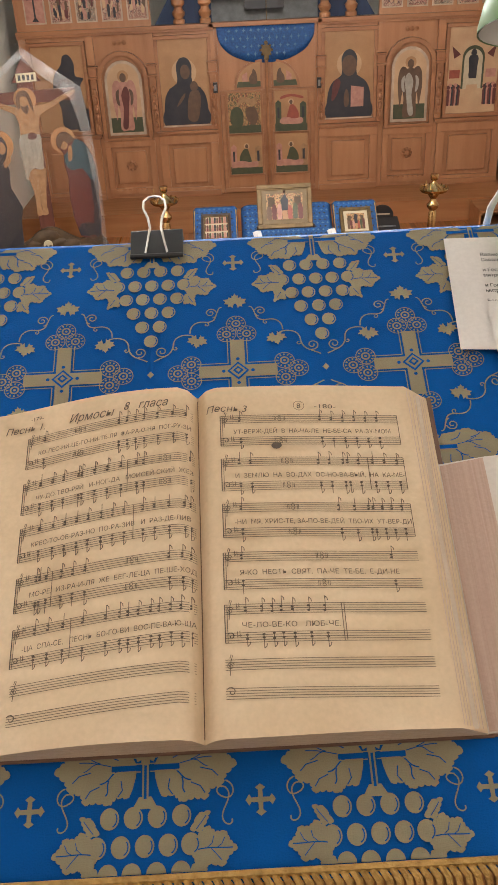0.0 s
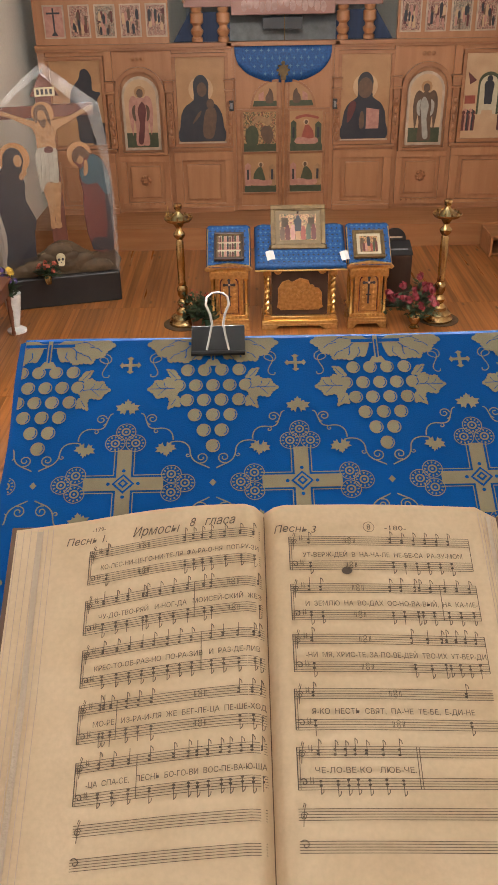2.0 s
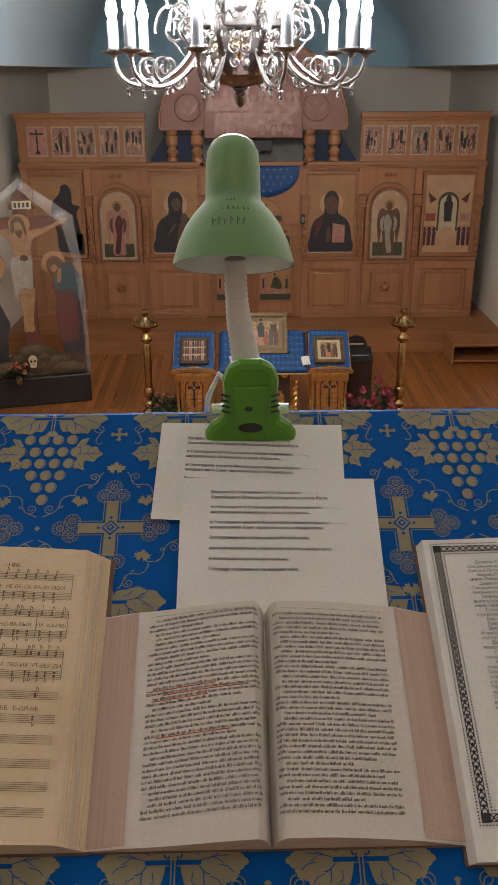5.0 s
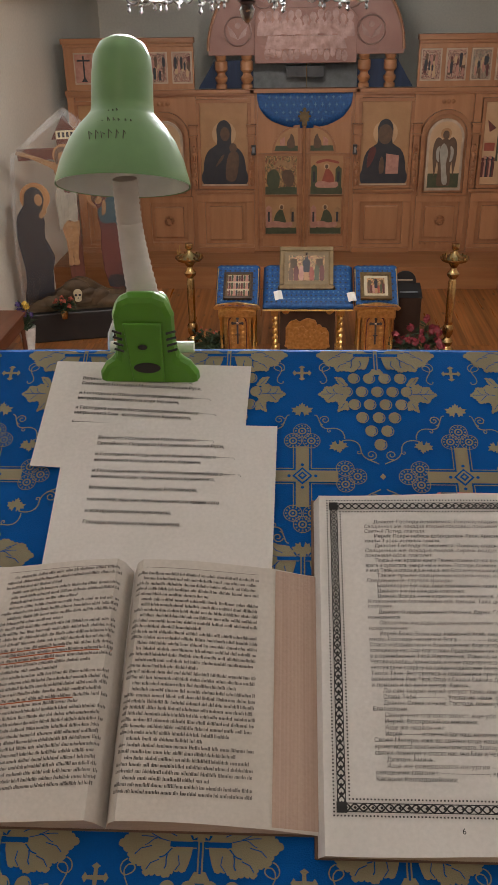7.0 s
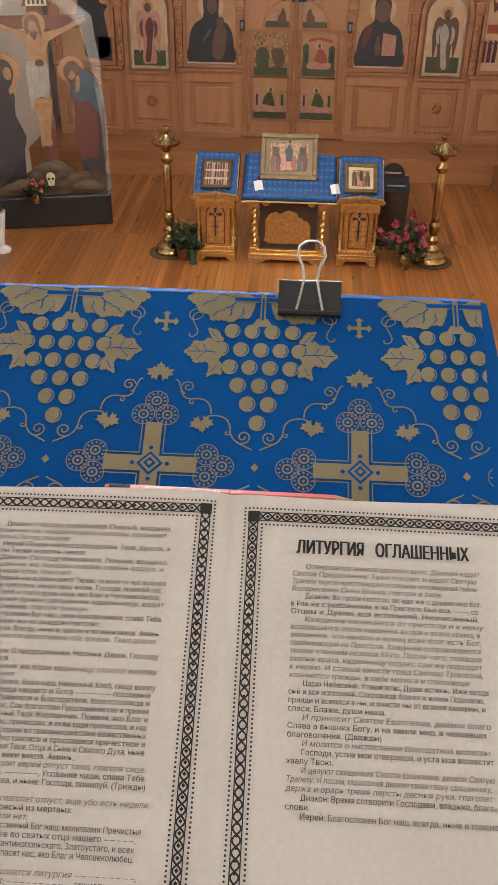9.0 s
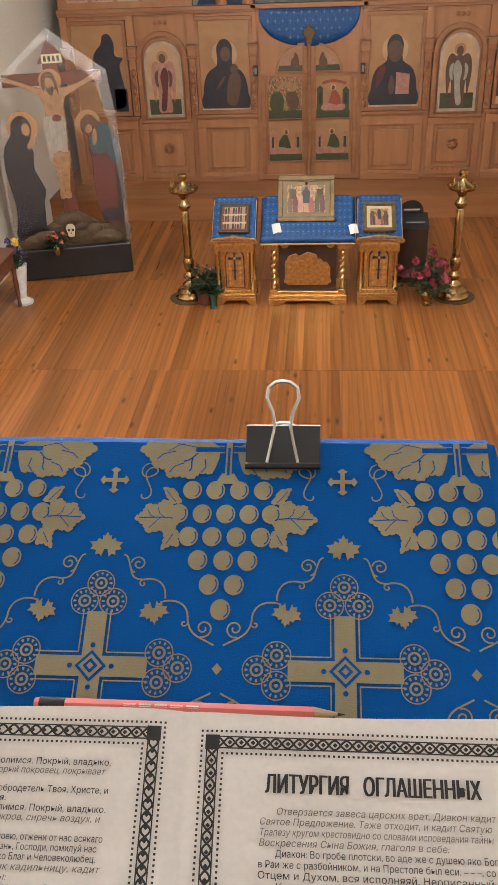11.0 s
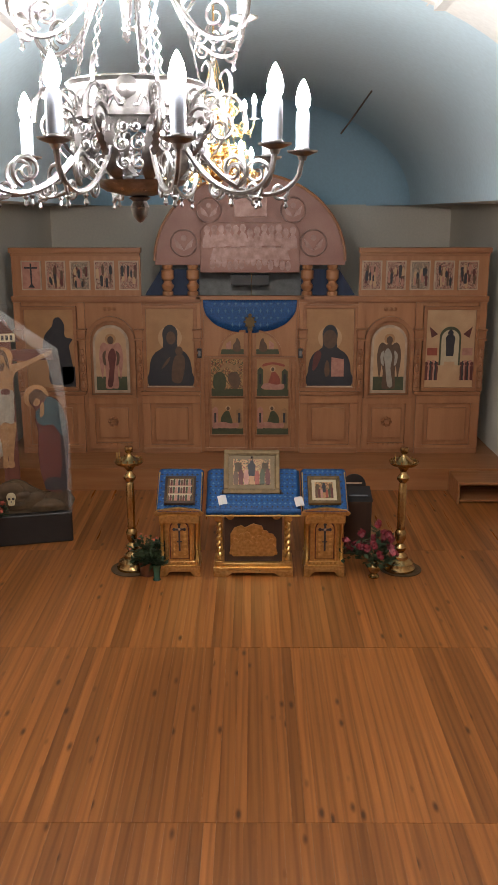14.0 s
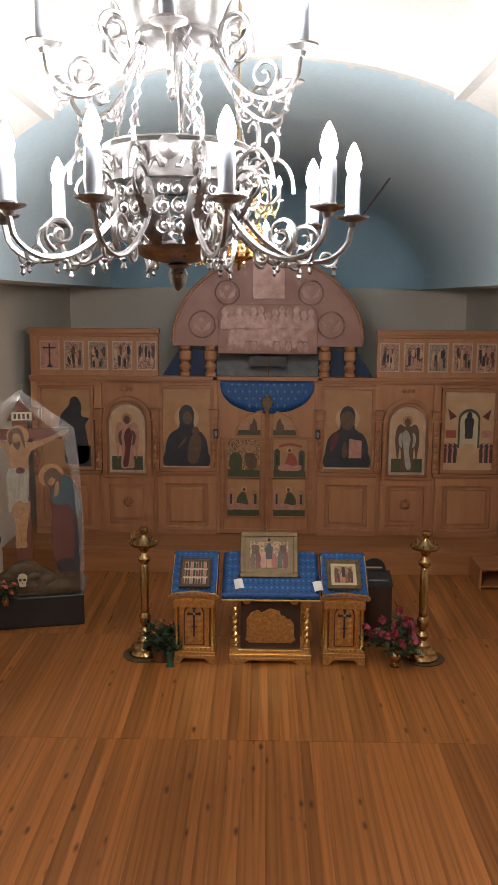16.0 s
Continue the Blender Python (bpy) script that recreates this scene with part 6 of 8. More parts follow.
def candle_parts(th, m, arm, bulb):
    """Saucer, sleeve and lit flame bulb at the end of an arm."""
    part("saucer", Geo().lathe([(0.008, -0.018), (0.012, -0.008), (0.034, 0.0), (0.036, 0.004), (0.02, 0.004), (0.015, 0.010)], 14, m), M_SILVER, arm, smooth=True)
    part("candle_sleeve", Geo().lathe([(0.0145, 0.006), (0.0155, 0.02), (0.0155, 0.082), (0.012, 0.09)], 12, m), M_SLEEVE, arm, smooth=True)
    part("flame_bulb", Geo().lathe([(0.008, 0.088), (0.0155, 0.102), (0.0165, 0.115), (0.012, 0.135), (0.005, 0.15), (0.001, 0.156)], 10, m), bulb, arm, "lit flame-shaped lamp bulb", smooth=True)


def chandelier(m, phase, bulb, metal):
    """Two-tier cast chandelier; local origin on its axis, level with the lower saucers."""
    th = thing("chandelier", "two-tier cast metal chandelier with lit candle bulbs", "chandelier", m, group="chandeliers")
    part("bowl", Geo().lathe([(0.0, -0.098), (0.03, -0.096), (0.075, -0.086), (0.105, -0.068), (0.11, -0.062), (0.07, -0.078), (0.0, -0.088)], 30, caps=False), metal, th, smooth=True)
    part("finial", Geo().lathe([(0.012, -0.095), (0.026, -0.10), (0.016, -0.108), (0.022, -0.120), (0.016, -0.142), (0.005, -0.154), (0.0, -0.156)], 14), metal, th, smooth=True)
    rib = Geo()
    for i in range(20):
        rm = pose(0, 0, 0, 0, 0, 18 * i + math.degrees(phase))
        if i % 2:
            prof = bez(((0.10, -0.066), (0.135, -0.05), (0.15, 0.0), (0.152, 0.062)))
            vs = [(r, (1 - 2 * e) * (0.006 + 0.016 * math.sin(math.pi * k / 14)), z) for k, (r, z) in enumerate(prof) for e in (0, 1)]
            rib.add(vs, [(2 * k, 2 * k + 1, 2 * k + 3, 2 * k + 2) for k in range(14)], rm)
        else:
            for sd in (-1, 1):
                for zc, rr in ((-0.03, 0.017), (0.008, 0.019), (0.042, 0.014)):
                    r0 = 0.128 + 0.026 * (zc + 0.06) / 0.1
                    rib.tube([(r0, sd * (rr * 0.9 + q[0]), zc + q[1]) for q in spiral((0, 0), rr, 0.003, 1.2, 1.4 * sd, 16)], 0.0034, 5, rm)
    part("basket", rib, metal, th, "openwork cast basket of leaves and scrolls")
    part("band", Geo().lathe([(0.15, 0.062), (0.158, 0.066), (0.152, 0.075), (0.15, 0.135), (0.158, 0.142), (0.15, 0.147), (0.14, 0.14), (0.14, 0.07)], 30, caps=False), metal, th, smooth=True)
    g = Geo()
    for i in range(10):
        a = phase + i * 2 * math.pi / 10 + math.pi / 10
        rm = pose(0, 0, 0, 0, 0, math.degrees(a))
        for k in range(5):
            t = k / 4
            r, z = 0.06 + 0.088 * t ** 0.7, -0.05 + 0.10 * t ** 1.6
            g.add([tuple(rm @ Vector(q)) for q in ((r, -0.014, z), (r + 0.018, 0, z + 0.018), (r, 0.014, z), (r + 0.01, 0, z - 0.004))], [(0, 1, 2), (0, 3, 1), (3, 2, 1)])
        pr = [(0.154 + q[0], 0, 0.105 + q[1]) for q in spiral((0.012, 0), 0.02, 0.004, 0, 1.2, 14)]
        g.tube(pr, 0.004, 5, rm)
        g.tube([(0.156, dy, 0.07 + 0.035 * abs(math.sin(dy * 90))) for dy in [(-0.04 + 0.01 * q) for q in range(9)]], 0.004, 5, rm)
    part("cast_leaves", g, metal, th)
    part("crest", Geo().lathe([(0.0, 0.0), (0.02, 0.003), (0.024, 0.01), (0.012, 0.018), (0.0, 0.02)], 9, pose(0, -0.155, 0.12, 90)), metal, th, smooth=True)
    for tier, (count, reach, z, k, ph) in enumerate(((10, 0.375, 0.0, 1.0, phase), (6, 0.285, 0.31, 0.95, phase + 0.35))):
        me = mesh_of("arm", arm_geo(reach, k), metal, True)
        first = None
        for i in range(count):
            a = ph + i * 2 * math.pi / count
            rm = pose(0, 0, z, 0, 0, math.degrees(a) - 90)
            arm = new("arm", me)
            arm.parent, arm.matrix_basis = th, rm
            if first is None:
                candle_parts(th, Matrix.Translation((reach, 0, 0)), arm, bulb)
                first = arm
            else:
                for ch in first.children:
                    c2 = ch.copy()
                    scene.collection.objects.link(c2)
                    c2.parent = arm
    part("upper_band", Geo().lathe([(0.09, 0.36), (0.10, 0.365), (0.095, 0.375), (0.095, 0.44), (0.102, 0.447), (0.09, 0.45), (0.085, 0.44), (0.085, 0.37)], 24, caps=False), metal, th, smooth=True)
    part("upper_bowl", Geo().lathe([(0.0, 0.335), (0.05, 0.342), (0.085, 0.365), (0.0, 0.36)], 20), metal, th, smooth=True)
    for i in range(5):
        a = phase + 0.3 + i * 2 * math.pi / 5
        p, q = Vector((0.145 * math.cos(a), 0.145 * math.sin(a), 0.14)), Vector((0.09 * math.cos(a), 0.09 * math.sin(a), 0.37))
        g = Geo()
        n = 8
        for k in range(n):
            c0, c1 = p.lerp(q, k / n), p.lerp(q, (k + 1.1) / n)
            side = (q - p).cross(Vector((0, 0, 1))).normalized() if k % 2 else (q - p).cross(Vector((math.cos(a), math.sin(a), 0))).normalized()
            mid = (c0 + c1) / 2
            g.tube([c0, mid + side * 0.009, c1, mid - side * 0.009, c0], 0.0028, 5)
        part("chain", g, metal, th)
        p2, q2 = Vector((0.09 * math.cos(a), 0.09 * math.sin(a), 0.445)), Vector((0.0, 0.0, 0.75))
        part("stay", Geo().tube([p2, q2], 0.003, 5), metal, th)
    part("rod", Geo().tube([(0, 0, 0.74), (0, 0, 8.4 - m.translation.z)], 0.008, 6), metal, th)
    part("cable", Geo().tube([(0.06, 0, 0.35), (0.03, 0.01, 0.25), (0.045, -0.02, 0.12), (0.03, 0, 0.0)], 0.004, 6), M_SLEEVE, th)
    return th


chandelier(pose(-0.225, 2.796, 4.283), -0.30, M_BULB, M_SILVER)
chandelier(pose(-0.225, 7.0, 4.455), -0.11, M_BULB_NAVE, M_BRASS)

# lamp assumed over the loft behind the singers, unseen, added to light the desk
ll = thing("ceiling_lamp", "round white lamp assumed over the choir loft, added unseen to light the desk", "lamp", pose(-0.2, -1.2, 6.0))
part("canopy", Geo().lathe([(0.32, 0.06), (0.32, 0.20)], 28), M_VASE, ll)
part("diffuser", Geo().lathe([(0.02, -0.02), (0.2, -0.005), (0.29, 0.03), (0.31, 0.06), (0.30, 0.062), (0.02, 0.06)], 28), glow("lamp_diffuser", (1.0, 0.86, 0.70), ADDED_LOFT_LAMP), ll, smooth=True)


# ---- the singers' desk ----
DESK = Matrix.Translation((-0.2152, 0.7504, 3.799)) @ pose(0, 0, 0, 0, 0, 0.6) @ pose(0, 0, 0, 27.9)
dk = thing("choir_desk", "long slanted wooden singers' desk at the loft edge", "desk", DESK)
part("slanted_board", Geo().box(-0.545, 0.541, -0.375, 0.150, -0.025, -0.004), M_PARAPET, dk, bevel=0.004)
body = thing("desk_body", "panelled wooden front carrying the slanted desk", "parapet", kind="structure")
part("front_panel", Geo().box(-0.74, 0.32, 0.80, 0.86, 2.72, 3.80), M_PARAPET, body, bevel=0.004)
for x in (-0.74, 0.28):
    part("side_panel", Geo().box(x, x + 0.04, 0.48, 0.80, 2.72, 3.60), M_PARAPET, body, bevel=0.004)
rail = thing("loft_railing", "wooden railing along the choir loft", "railing", kind="structure")
part("rail", Geo().box(-HALF, -0.9, 0.80, 0.86, 3.55, 3.62), M_PARAPET, rail, bevel=0.004)
for k in range(16):
    part("railing_post", Geo().box(-3.9 + 0.19 * k, -3.86 + 0.19 * k, 0.81, 0.85, 2.72, 3.55), M_PARAPET, rail)

cloth = thing("desk_cloth", "bright blue silk brocade cloth with gold-grey crosses and grapes", "tablecloth", DESK)
U0, U1, V0, V1 = -0.549, 0.546, -0.391, 0.1535


def cloth_h(u, v):
    return 0.0008 * math.sin(9 * u + 3 * v) * math.sin(7 * v + 1.0)


nu, nv, vs, fs = 56, 30, [], []
for j in range(nv + 1):
    v = V0 + (V1 - V0) * j / nv
    for i in range(nu + 1):
        u = U0 + (U1 - U0) * i / nu
        vs.append((u, v, cloth_h(u, v)))
for j in range(nv):
    for i in range(nu):
        k = j * (nu + 1) + i
        fs.append((k, k + 1, k + nu + 2, k + nu + 1))
part("top_cloth", Geo().add(vs, fs), M_CLOTH, cloth, smooth=True)


def flare(v):
    """How far the east side stands off: nothing at the back, more towards the singers."""
    return min(1.0, max(0.0, (V1 - v) / 0.22))


def fold(rim, outward, drop, n=8, wave=0.012, lean=0.0):
    """A strip of cloth rolling over an edge and hanging; rim is a list of (u, v)."""
    vs, fs = [], []
    up = DESK.to_3x3().inverted() @ Vector((0, 0, 1))
    for i, (u, v) in enumerate(rim):
        o = Vector((*outward, 0))
        for j in range(n + 1):
            t = j / n
            a = min(1.0, t * 4) * math.pi / 2
            p = Vector((u, v, cloth_h(u, v))) + o * 0.006 * math.sin(a) - Vector((0, 0, 0.006 * (1 - math.cos(a))))
            p = p - up * drop * max(0.0, t - 0.2) / 0.8 + o * (wave * math.sin(i * 0.9) + lean * flare(v)) * t
            vs.append(tuple(p))
    for i in range(len(rim) - 1):
        for j in range(n):
            k = i * (n + 1) + j
            fs.append((k, k + 1, k + n + 2, k + n + 1))
    return Geo().add(vs, fs)


part("back_fall", fold([(U0 + (U1 - U0) * i / 40, V1) for i in range(41)], (0, 1), 0.12, wave=0.004), M_CLOTH, cloth, smooth=True)
part("side_fall", fold([(U1, V0 + (V1 - V0) * i / 24) for i in range(25)], (1, 0), 0.42, wave=0.006, lean=0.17), M_CLOTH, cloth, smooth=True)
part("side_fall", fold([(U0, V0 + (V1 - V0) * i / 24) for i in range(25)], (-1, 0), 0.42, wave=0.01), M_CLOTH, cloth, smooth=True)
# gold braid along the front hem
g = Geo()
for i in range(180):
    u = U0 + (U1 - U0) * (i + 0.5) / 180
    g.tube([(u - 0.004, V0 + 0.004, 0.002), (u, V0 - 0.003, 0.0035), (u + 0.001, V0 - 0.012, 0.001), (u - 0.001, V0 - 0.022, -0.004)], [0.0022, 0.0026, 0.0022, 0.0012], 5)
g.tube([(U0 + (U1 - U0) * i / 60, V0 + 0.005, 0.0025) for i in range(61)], 0.0028, 5)
part("gold_fringe", g, M_FRINGE, cloth)

HM = 0.0009


def leaf(cx, cy, r, a0, lobes=5, n=30, cut=0.32, stretch=1.0):
    """A lobed vine leaf, pointing along a0."""
    out = []
    for i in range(n):
        t = 2 * math.pi * i / n
        rr = r * (1 - cut * (0.5 + 0.5 * math.cos(lobes * t + math.pi))) * (1 + 0.07 * math.sin(13 * t))
        x, y = rr * math.cos(t) * stretch, rr * math.sin(t)
        out.append((cx + x * math.cos(a0) - y * math.sin(a0), cy + x * math.sin(a0) + y * math.cos(a0)))
    return out


def curl(cx, cy, r, a0, turns, n=18):
    return [(cx + r * (1 - 0.8 * i / n) * math.cos(a0 + turns * 2 * math.pi * i / n), cy + r * (1 - 0.8 * i / n) * math.sin(a0 + turns * 2 * math.pi * i / n)) for i in range(n + 1)]


def rosette(g, cx, cy):
    g.ring(cx, cy, 0.0080, 0.0087, HM, 20)
    g.ring(cx, cy, 0.0027, 0.0041, HM, 12)
    g.flat(circle(cx, cy, 0.0012, 7), HM)
    for i in range(12):
        a = 2 * math.pi * i / 12
        g.flat([(cx + q * math.cos(a + w), cy + q * math.sin(a + w)) for q, w in ((0.0052, -0.07), (0.0068, -0.12), (0.0072, 0.0), (0.0068, 0.12), (0.0052, 0.07))], HM)


MAPLE = [(0, 1.0), (0.13, 0.72), (0.27, 0.76), (0.26, 0.44), (0.50, 0.58), (0.58, 0.34), (1.0, 0.30), (0.80, 0.04), (0.92, -0.20), (0.58, -0.26), (0.60, -0.58), (0.36, -0.50), (0.22, -0.72), (0.10, -0.20)]


def maple(cx, cy, w, h, a):
    """A small pointed vine leaf with a notch at its stem, its tip along a."""
    out = MAPLE + [(-x, y) for x, y in MAPLE[:0:-1]]
    return [(cx + x * w * math.cos(a) - y * h * math.sin(a), cy + x * w * math.sin(a) + y * h * math.cos(a)) for x, y in out]


def cross_motif(g, b):
    """The cross with its rosettes and vines, centred at 0, 0; b collects the blue inlay."""
    for sx, sy in ((1, 0), (0, 1)):
        for s in (-1, 1):
            x0, x1 = 0.0, 0.0335
            w = 0.0062
            q = [(x0, -w), (x1, -w), (x1, w), (x0, w)]
            P = (lambda p: [(s * x, y) if sx else (y, s * x) for x, y in p])
            g.flat(P(q) if (s > 0) == bool(sx) else P(q)[::-1], HM)
            for e in (-1, 1):
                g.strip(P([(w + 0.0022, e * (w + 0.0022)), (x1 + 0.001, e * (w + 0.0022))]), 0.0008, HM)
            c = 0.0395
            for dx, dy in ((0.0006, 0.0088), (0.0006, -0.0088), (0.0122, 0.0)):
                px, py = P([(c + dx, dy)])[0]
                rosette(g, px, py)
            bx, by = P([(0.0125, 0)])[0]
            b.flat(circle(bx, by, 0.0016, 10), HM + 0.0003)
    b.flat([(0.0095, 0), (0, 0.0095), (-0.0095, 0), (0, -0.0095)], HM + 0.0003)
    g.flat([(0.0072, 0), (0, 0.0072), (-0.0072, 0), (0, -0.0072)], HM + 0.0006)
    b.flat([(0.0045, 0), (0, 0.0045), (-0.0045, 0), (0, -0.0045)], HM + 0.0009)
    g.flat([(0.0022, 0), (0, 0.0022), (-0.0022, 0), (0, -0.0022)], HM + 0.0012)
    for s in (-1, 1):
        for t in (-1, 1):
            F = (lambda p: [(s * x, t * y) for x, y in p])
            g.strip(F(bez(((0.0122, 0.0708), (0.017, 0.0712), (0.0155, 0.0600), (0.0205, 0.0590)))), 0.0010, HM)
            g.strip(F(curl(0.0222, 0.0650, 0.0050, 3.0, -1.35)), 0.0010, HM)
            g.strip(F(bez(((0.0172, 0.0630), (0.0185, 0.0560), (0.0210, 0.0545), (0.0262, 0.0545)))), 0.0011, HM)
            g.strip(F(curl(0.0262, 0.0520, 0.0026, 1.2, 1.0)), 0.0009, HM)
            g.strip(F(bez(((0.0262, 0.0545), (0.0370, 0.0570), (0.0410, 0.0500), (0.0408, 0.0425)))), 0.0011, HM)
            g.strip(F(bez(((0.0380, 0.0400), (0.0440, 0.0425), (0.0560, 0.0420), (0.0556, 0.0290)))), 0.0011, HM)
            g.strip(F(curl(0.0536, 0.0272, 0.0024, 0.6, -1.0)), 0.0009, HM)
            g.strip(F(bez(((0.0556, 0.0300), (0.0570, 0.0190), (0.0640, 0.0190), (0.0722, 0.0140)))), 0.0011, HM)
            g.strip(F(curl(0.0655, 0.0243, 0.0056, -1.9, 1.4)), 0.0010, HM)
            g.flat(F(maple(0.0345, 0.0345, 0.0092, 0.0088, math.pi + 0.15)), HM + 0.0001)
    g.flat(maple(0, 0.0765, 0.0108, 0.0100, 0), HM)
    g.flat(maple(0, -0.0765, 0.0108, 0.0100, math.pi), HM)
    # small cross above
    for a in range(4):
        t = a * math.pi / 2
        R = (lambda p: [(x * math.cos(t) - y * math.sin(t), 0.1240 + x * math.sin(t) + y * math.cos(t)) for x, y in p])
        g.flat(R([(0.0, -0.0016), (0.006, -0.0014), (0.0075, -0.0034), (0.0098, 0), (0.0075, 0.0034), (0.006, 0.0014), (0.0, 0.0016)]), HM)
    g.flat([(0.078, 0), (0.075, 0.0035), (0.072, 0), (0.075, -0.0035)], HM)


def toothed(pts, depth=0.0011):
    """Breaks every side of a leaf outline into two small rounded teeth."""
    out, n = [], len(pts)
    for i, (ax, ay) in enumerate(pts):
        bx, by = pts[(i + 1) % n]
        d = math.hypot(bx - ax, by - ay) or 1
        nx, ny = (by - ay) / d * depth, -(bx - ax) / d * depth
        out += [(ax, ay), (ax + (bx - ax) * 0.22 + nx, ay + (by - ay) * 0.22 + ny), (ax + (bx - ax) * 0.42 + nx, ay + (by - ay) * 0.42 + ny), (ax + (bx - ax) * 0.5, ay + (by - ay) * 0.5), (ax + (bx - ax) * 0.72 + nx, ay + (by - ay) * 0.72 + ny), (ax + (bx - ax) * 0.9 + nx, ay + (by - ay) * 0.9 + ny)]
    return out


VINE_LEAF = [(0.0055, 0.149), (0.0065, 0.141), (0.0085, 0.134)] + toothed([(0.0105, 0.1295), (0.019, 0.1300), (0.0235, 0.1255), (0.032, 0.1275), (0.040, 0.1265), (0.0420, 0.1325), (0.0500, 0.1345), (0.0530, 0.1410), (0.0605, 0.1475)], 0.0009)[:-5] + toothed([(0.0605, 0.1475), (0.0540, 0.1530), (0.0500, 0.1590), (0.0410, 0.1600), (0.0330, 0.1640), (0.0230, 0.1615)], 0.0009)[:-5] + [(0.012, 0.160)]
SIDE_LEAF = toothed([(0.0300, 0.0950), (0.0330, 0.0880), (0.0420, 0.0880), (0.0500, 0.0865), (0.0530, 0.0920), (0.0590, 0.0965), (0.0540, 0.1010), (0.0515, 0.1065), (0.0450, 0.1060), (0.0405, 0.1100), (0.0340, 0.1050)], 0.0007)


def grape_motif(g, b):
    rows = ((0.117, (-0.0228, -0.0075, 0.008, 0.0237)), (0.100, (-0.0306, -0.0153, 0, 0.015, 0.0294)), (0.084, (-0.023, -0.008, 0.0075, 0.023)), (0.068, (-0.016, 0, 0.0153)), (0.052, (-0.008, 0.0075)), (0.036, (0.0,)))
    for v, us in rows:
        for u in us:
            g.flat(circle(u, v, 0.0062, 20, 0.0067), HM + 0.0002)
            b.strip([(u + 0.0048 * math.cos(a), v + 0.0053 * math.sin(a)) for a in [(-1.1 + 0.22 * i) for i in range(9)]], 0.0008, HM + 0.0005)
    g.flat([(-0.0085, 0.122), (0.0085, 0.122), (0.004, 0.1295), (-0.004, 0.1295)], HM)
    g.strip([(0, 0.128), (0, 0.154)], 0.0042, HM)
    b.strip([(0, 0.128), (0, 0.149)], 0.0018, HM + 0.0003)
    for s in (-1, 1):
        F = (lambda p: [(s * x, y) for x, y in p])
        g.flat(F(VINE_LEAF), HM)
        b.strip(F(bez(((0.014, 0.1475), (0.024, 0.149), (0.034, 0.153), (0.044, 0.1525)))), 0.0006, HM + 0.0004)
        b.strip(F(bez(((0.030, 0.1515), (0.034, 0.1525), (0.036, 0.1545), (0.039, 0.1555)))), 0.0006, HM + 0.0004)
        b.strip(F(bez(((0.032, 0.1512), (0.036, 0.151), (0.037, 0.1475), (0.041, 0.1465)))), 0.0006, HM + 0.0004)
        b.strip(F(bez(((0.014, 0.1465), (0.024, 0.147), (0.022, 0.139), (0.030, 0.1385)))), 0.0009, HM + 0.0004)
        b.strip(F(bez(((0.024, 0.1405), (0.026, 0.136), (0.023, 0.134), (0.026, 0.131)))), 0.0009, HM + 0.0004)
        g.strip(F([(0.003, 0.150), (0.022, 0.150), (0.024, 0.1475), (0.022, 0.145), (0.003, 0.145)]), 0.0007, HM + 0.0005)
        b.strip(F([(0.003, 0.1475), (0.0225, 0.1475)]), 0.0036, HM + 0.0003)
        g.flat(F(SIDE_LEAF), HM)
        g.flat(F(toothed([(0.0290, 0.1080), (0.0360, 0.1070), (0.0395, 0.1130), (0.0420, 0.1190), (0.0345, 0.1175)], 0.0006)), HM)
        g.flat(F(toothed([(0.0300, 0.0880), (0.0290, 0.0770), (0.0340, 0.0780), (0.0400, 0.0745), (0.0385, 0.0830), (0.0400, 0.0885)], 0.0006)), HM)
        b.strip(F(bez(((0.034, 0.0965), (0.042, 0.098), (0.048, 0.0965), (0.056, 0.0968)))), 0.0007, HM + 0.0003)
        for q0, q1, q2 in (((0.040, 0.0975), (0.043, 0.100), (0.044, 0.104)), ((0.042, 0.0970), (0.045, 0.094), (0.049, 0.0895)), ((0.046, 0.0970), (0.049, 0.099), (0.051, 0.103)), ((0.033, 0.1085), (0.036, 0.112), (0.0395, 0.1165)), ((0.033, 0.0855), (0.035, 0.082), (0.037, 0.0785))):
            b.strip(F([q0, q1, q2]), 0.0005, HM + 0.0003)
        for q0, q1, q2 in (((0.016, 0.140), (0.015, 0.134), (0.018, 0.1300)), ((0.036, 0.146), (0.044, 0.1440), (0.048, 0.1400)), ((0.030, 0.137), (0.036, 0.1345), (0.039, 0.1300)), ((0.034, 0.155), (0.040, 0.1570), (0.043, 0.1590)), ((0.018, 0.153), (0.024, 0.1555), (0.027, 0.1600))):
            b.strip(F([q0, q1, q2]), 0.0007, HM + 0.0004)
        g.strip(F(bez(((0.0525, 0.1370), (0.0600, 0.1345), (0.0580, 0.1250), (0.0520, 0.1265)))), 0.0009, HM)
        g.strip(F(bez(((0.0520, 0.1265), (0.0440, 0.1290), (0.0460, 0.1350), (0.0520, 0.1330)))), 0.0009, HM + 0.0002)
        g.strip(F(bez(((0.0520, 0.1330), (0.0600, 0.1270), (0.0460, 0.1180), (0.0510, 0.1120)))), 0.0009, HM)
        g.strip(F(bez(((0.0510, 0.1120), (0.0530, 0.1095), (0.0570, 0.1100), (0.0560, 0.1135)))), 0.0009, HM)


mg, mb = Geo(), Geo()
cg, cb, gg, gb = Geo(), Geo(), Geo(), Geo()
cross_motif(cg, cb)
grape_motif(gg, gb)


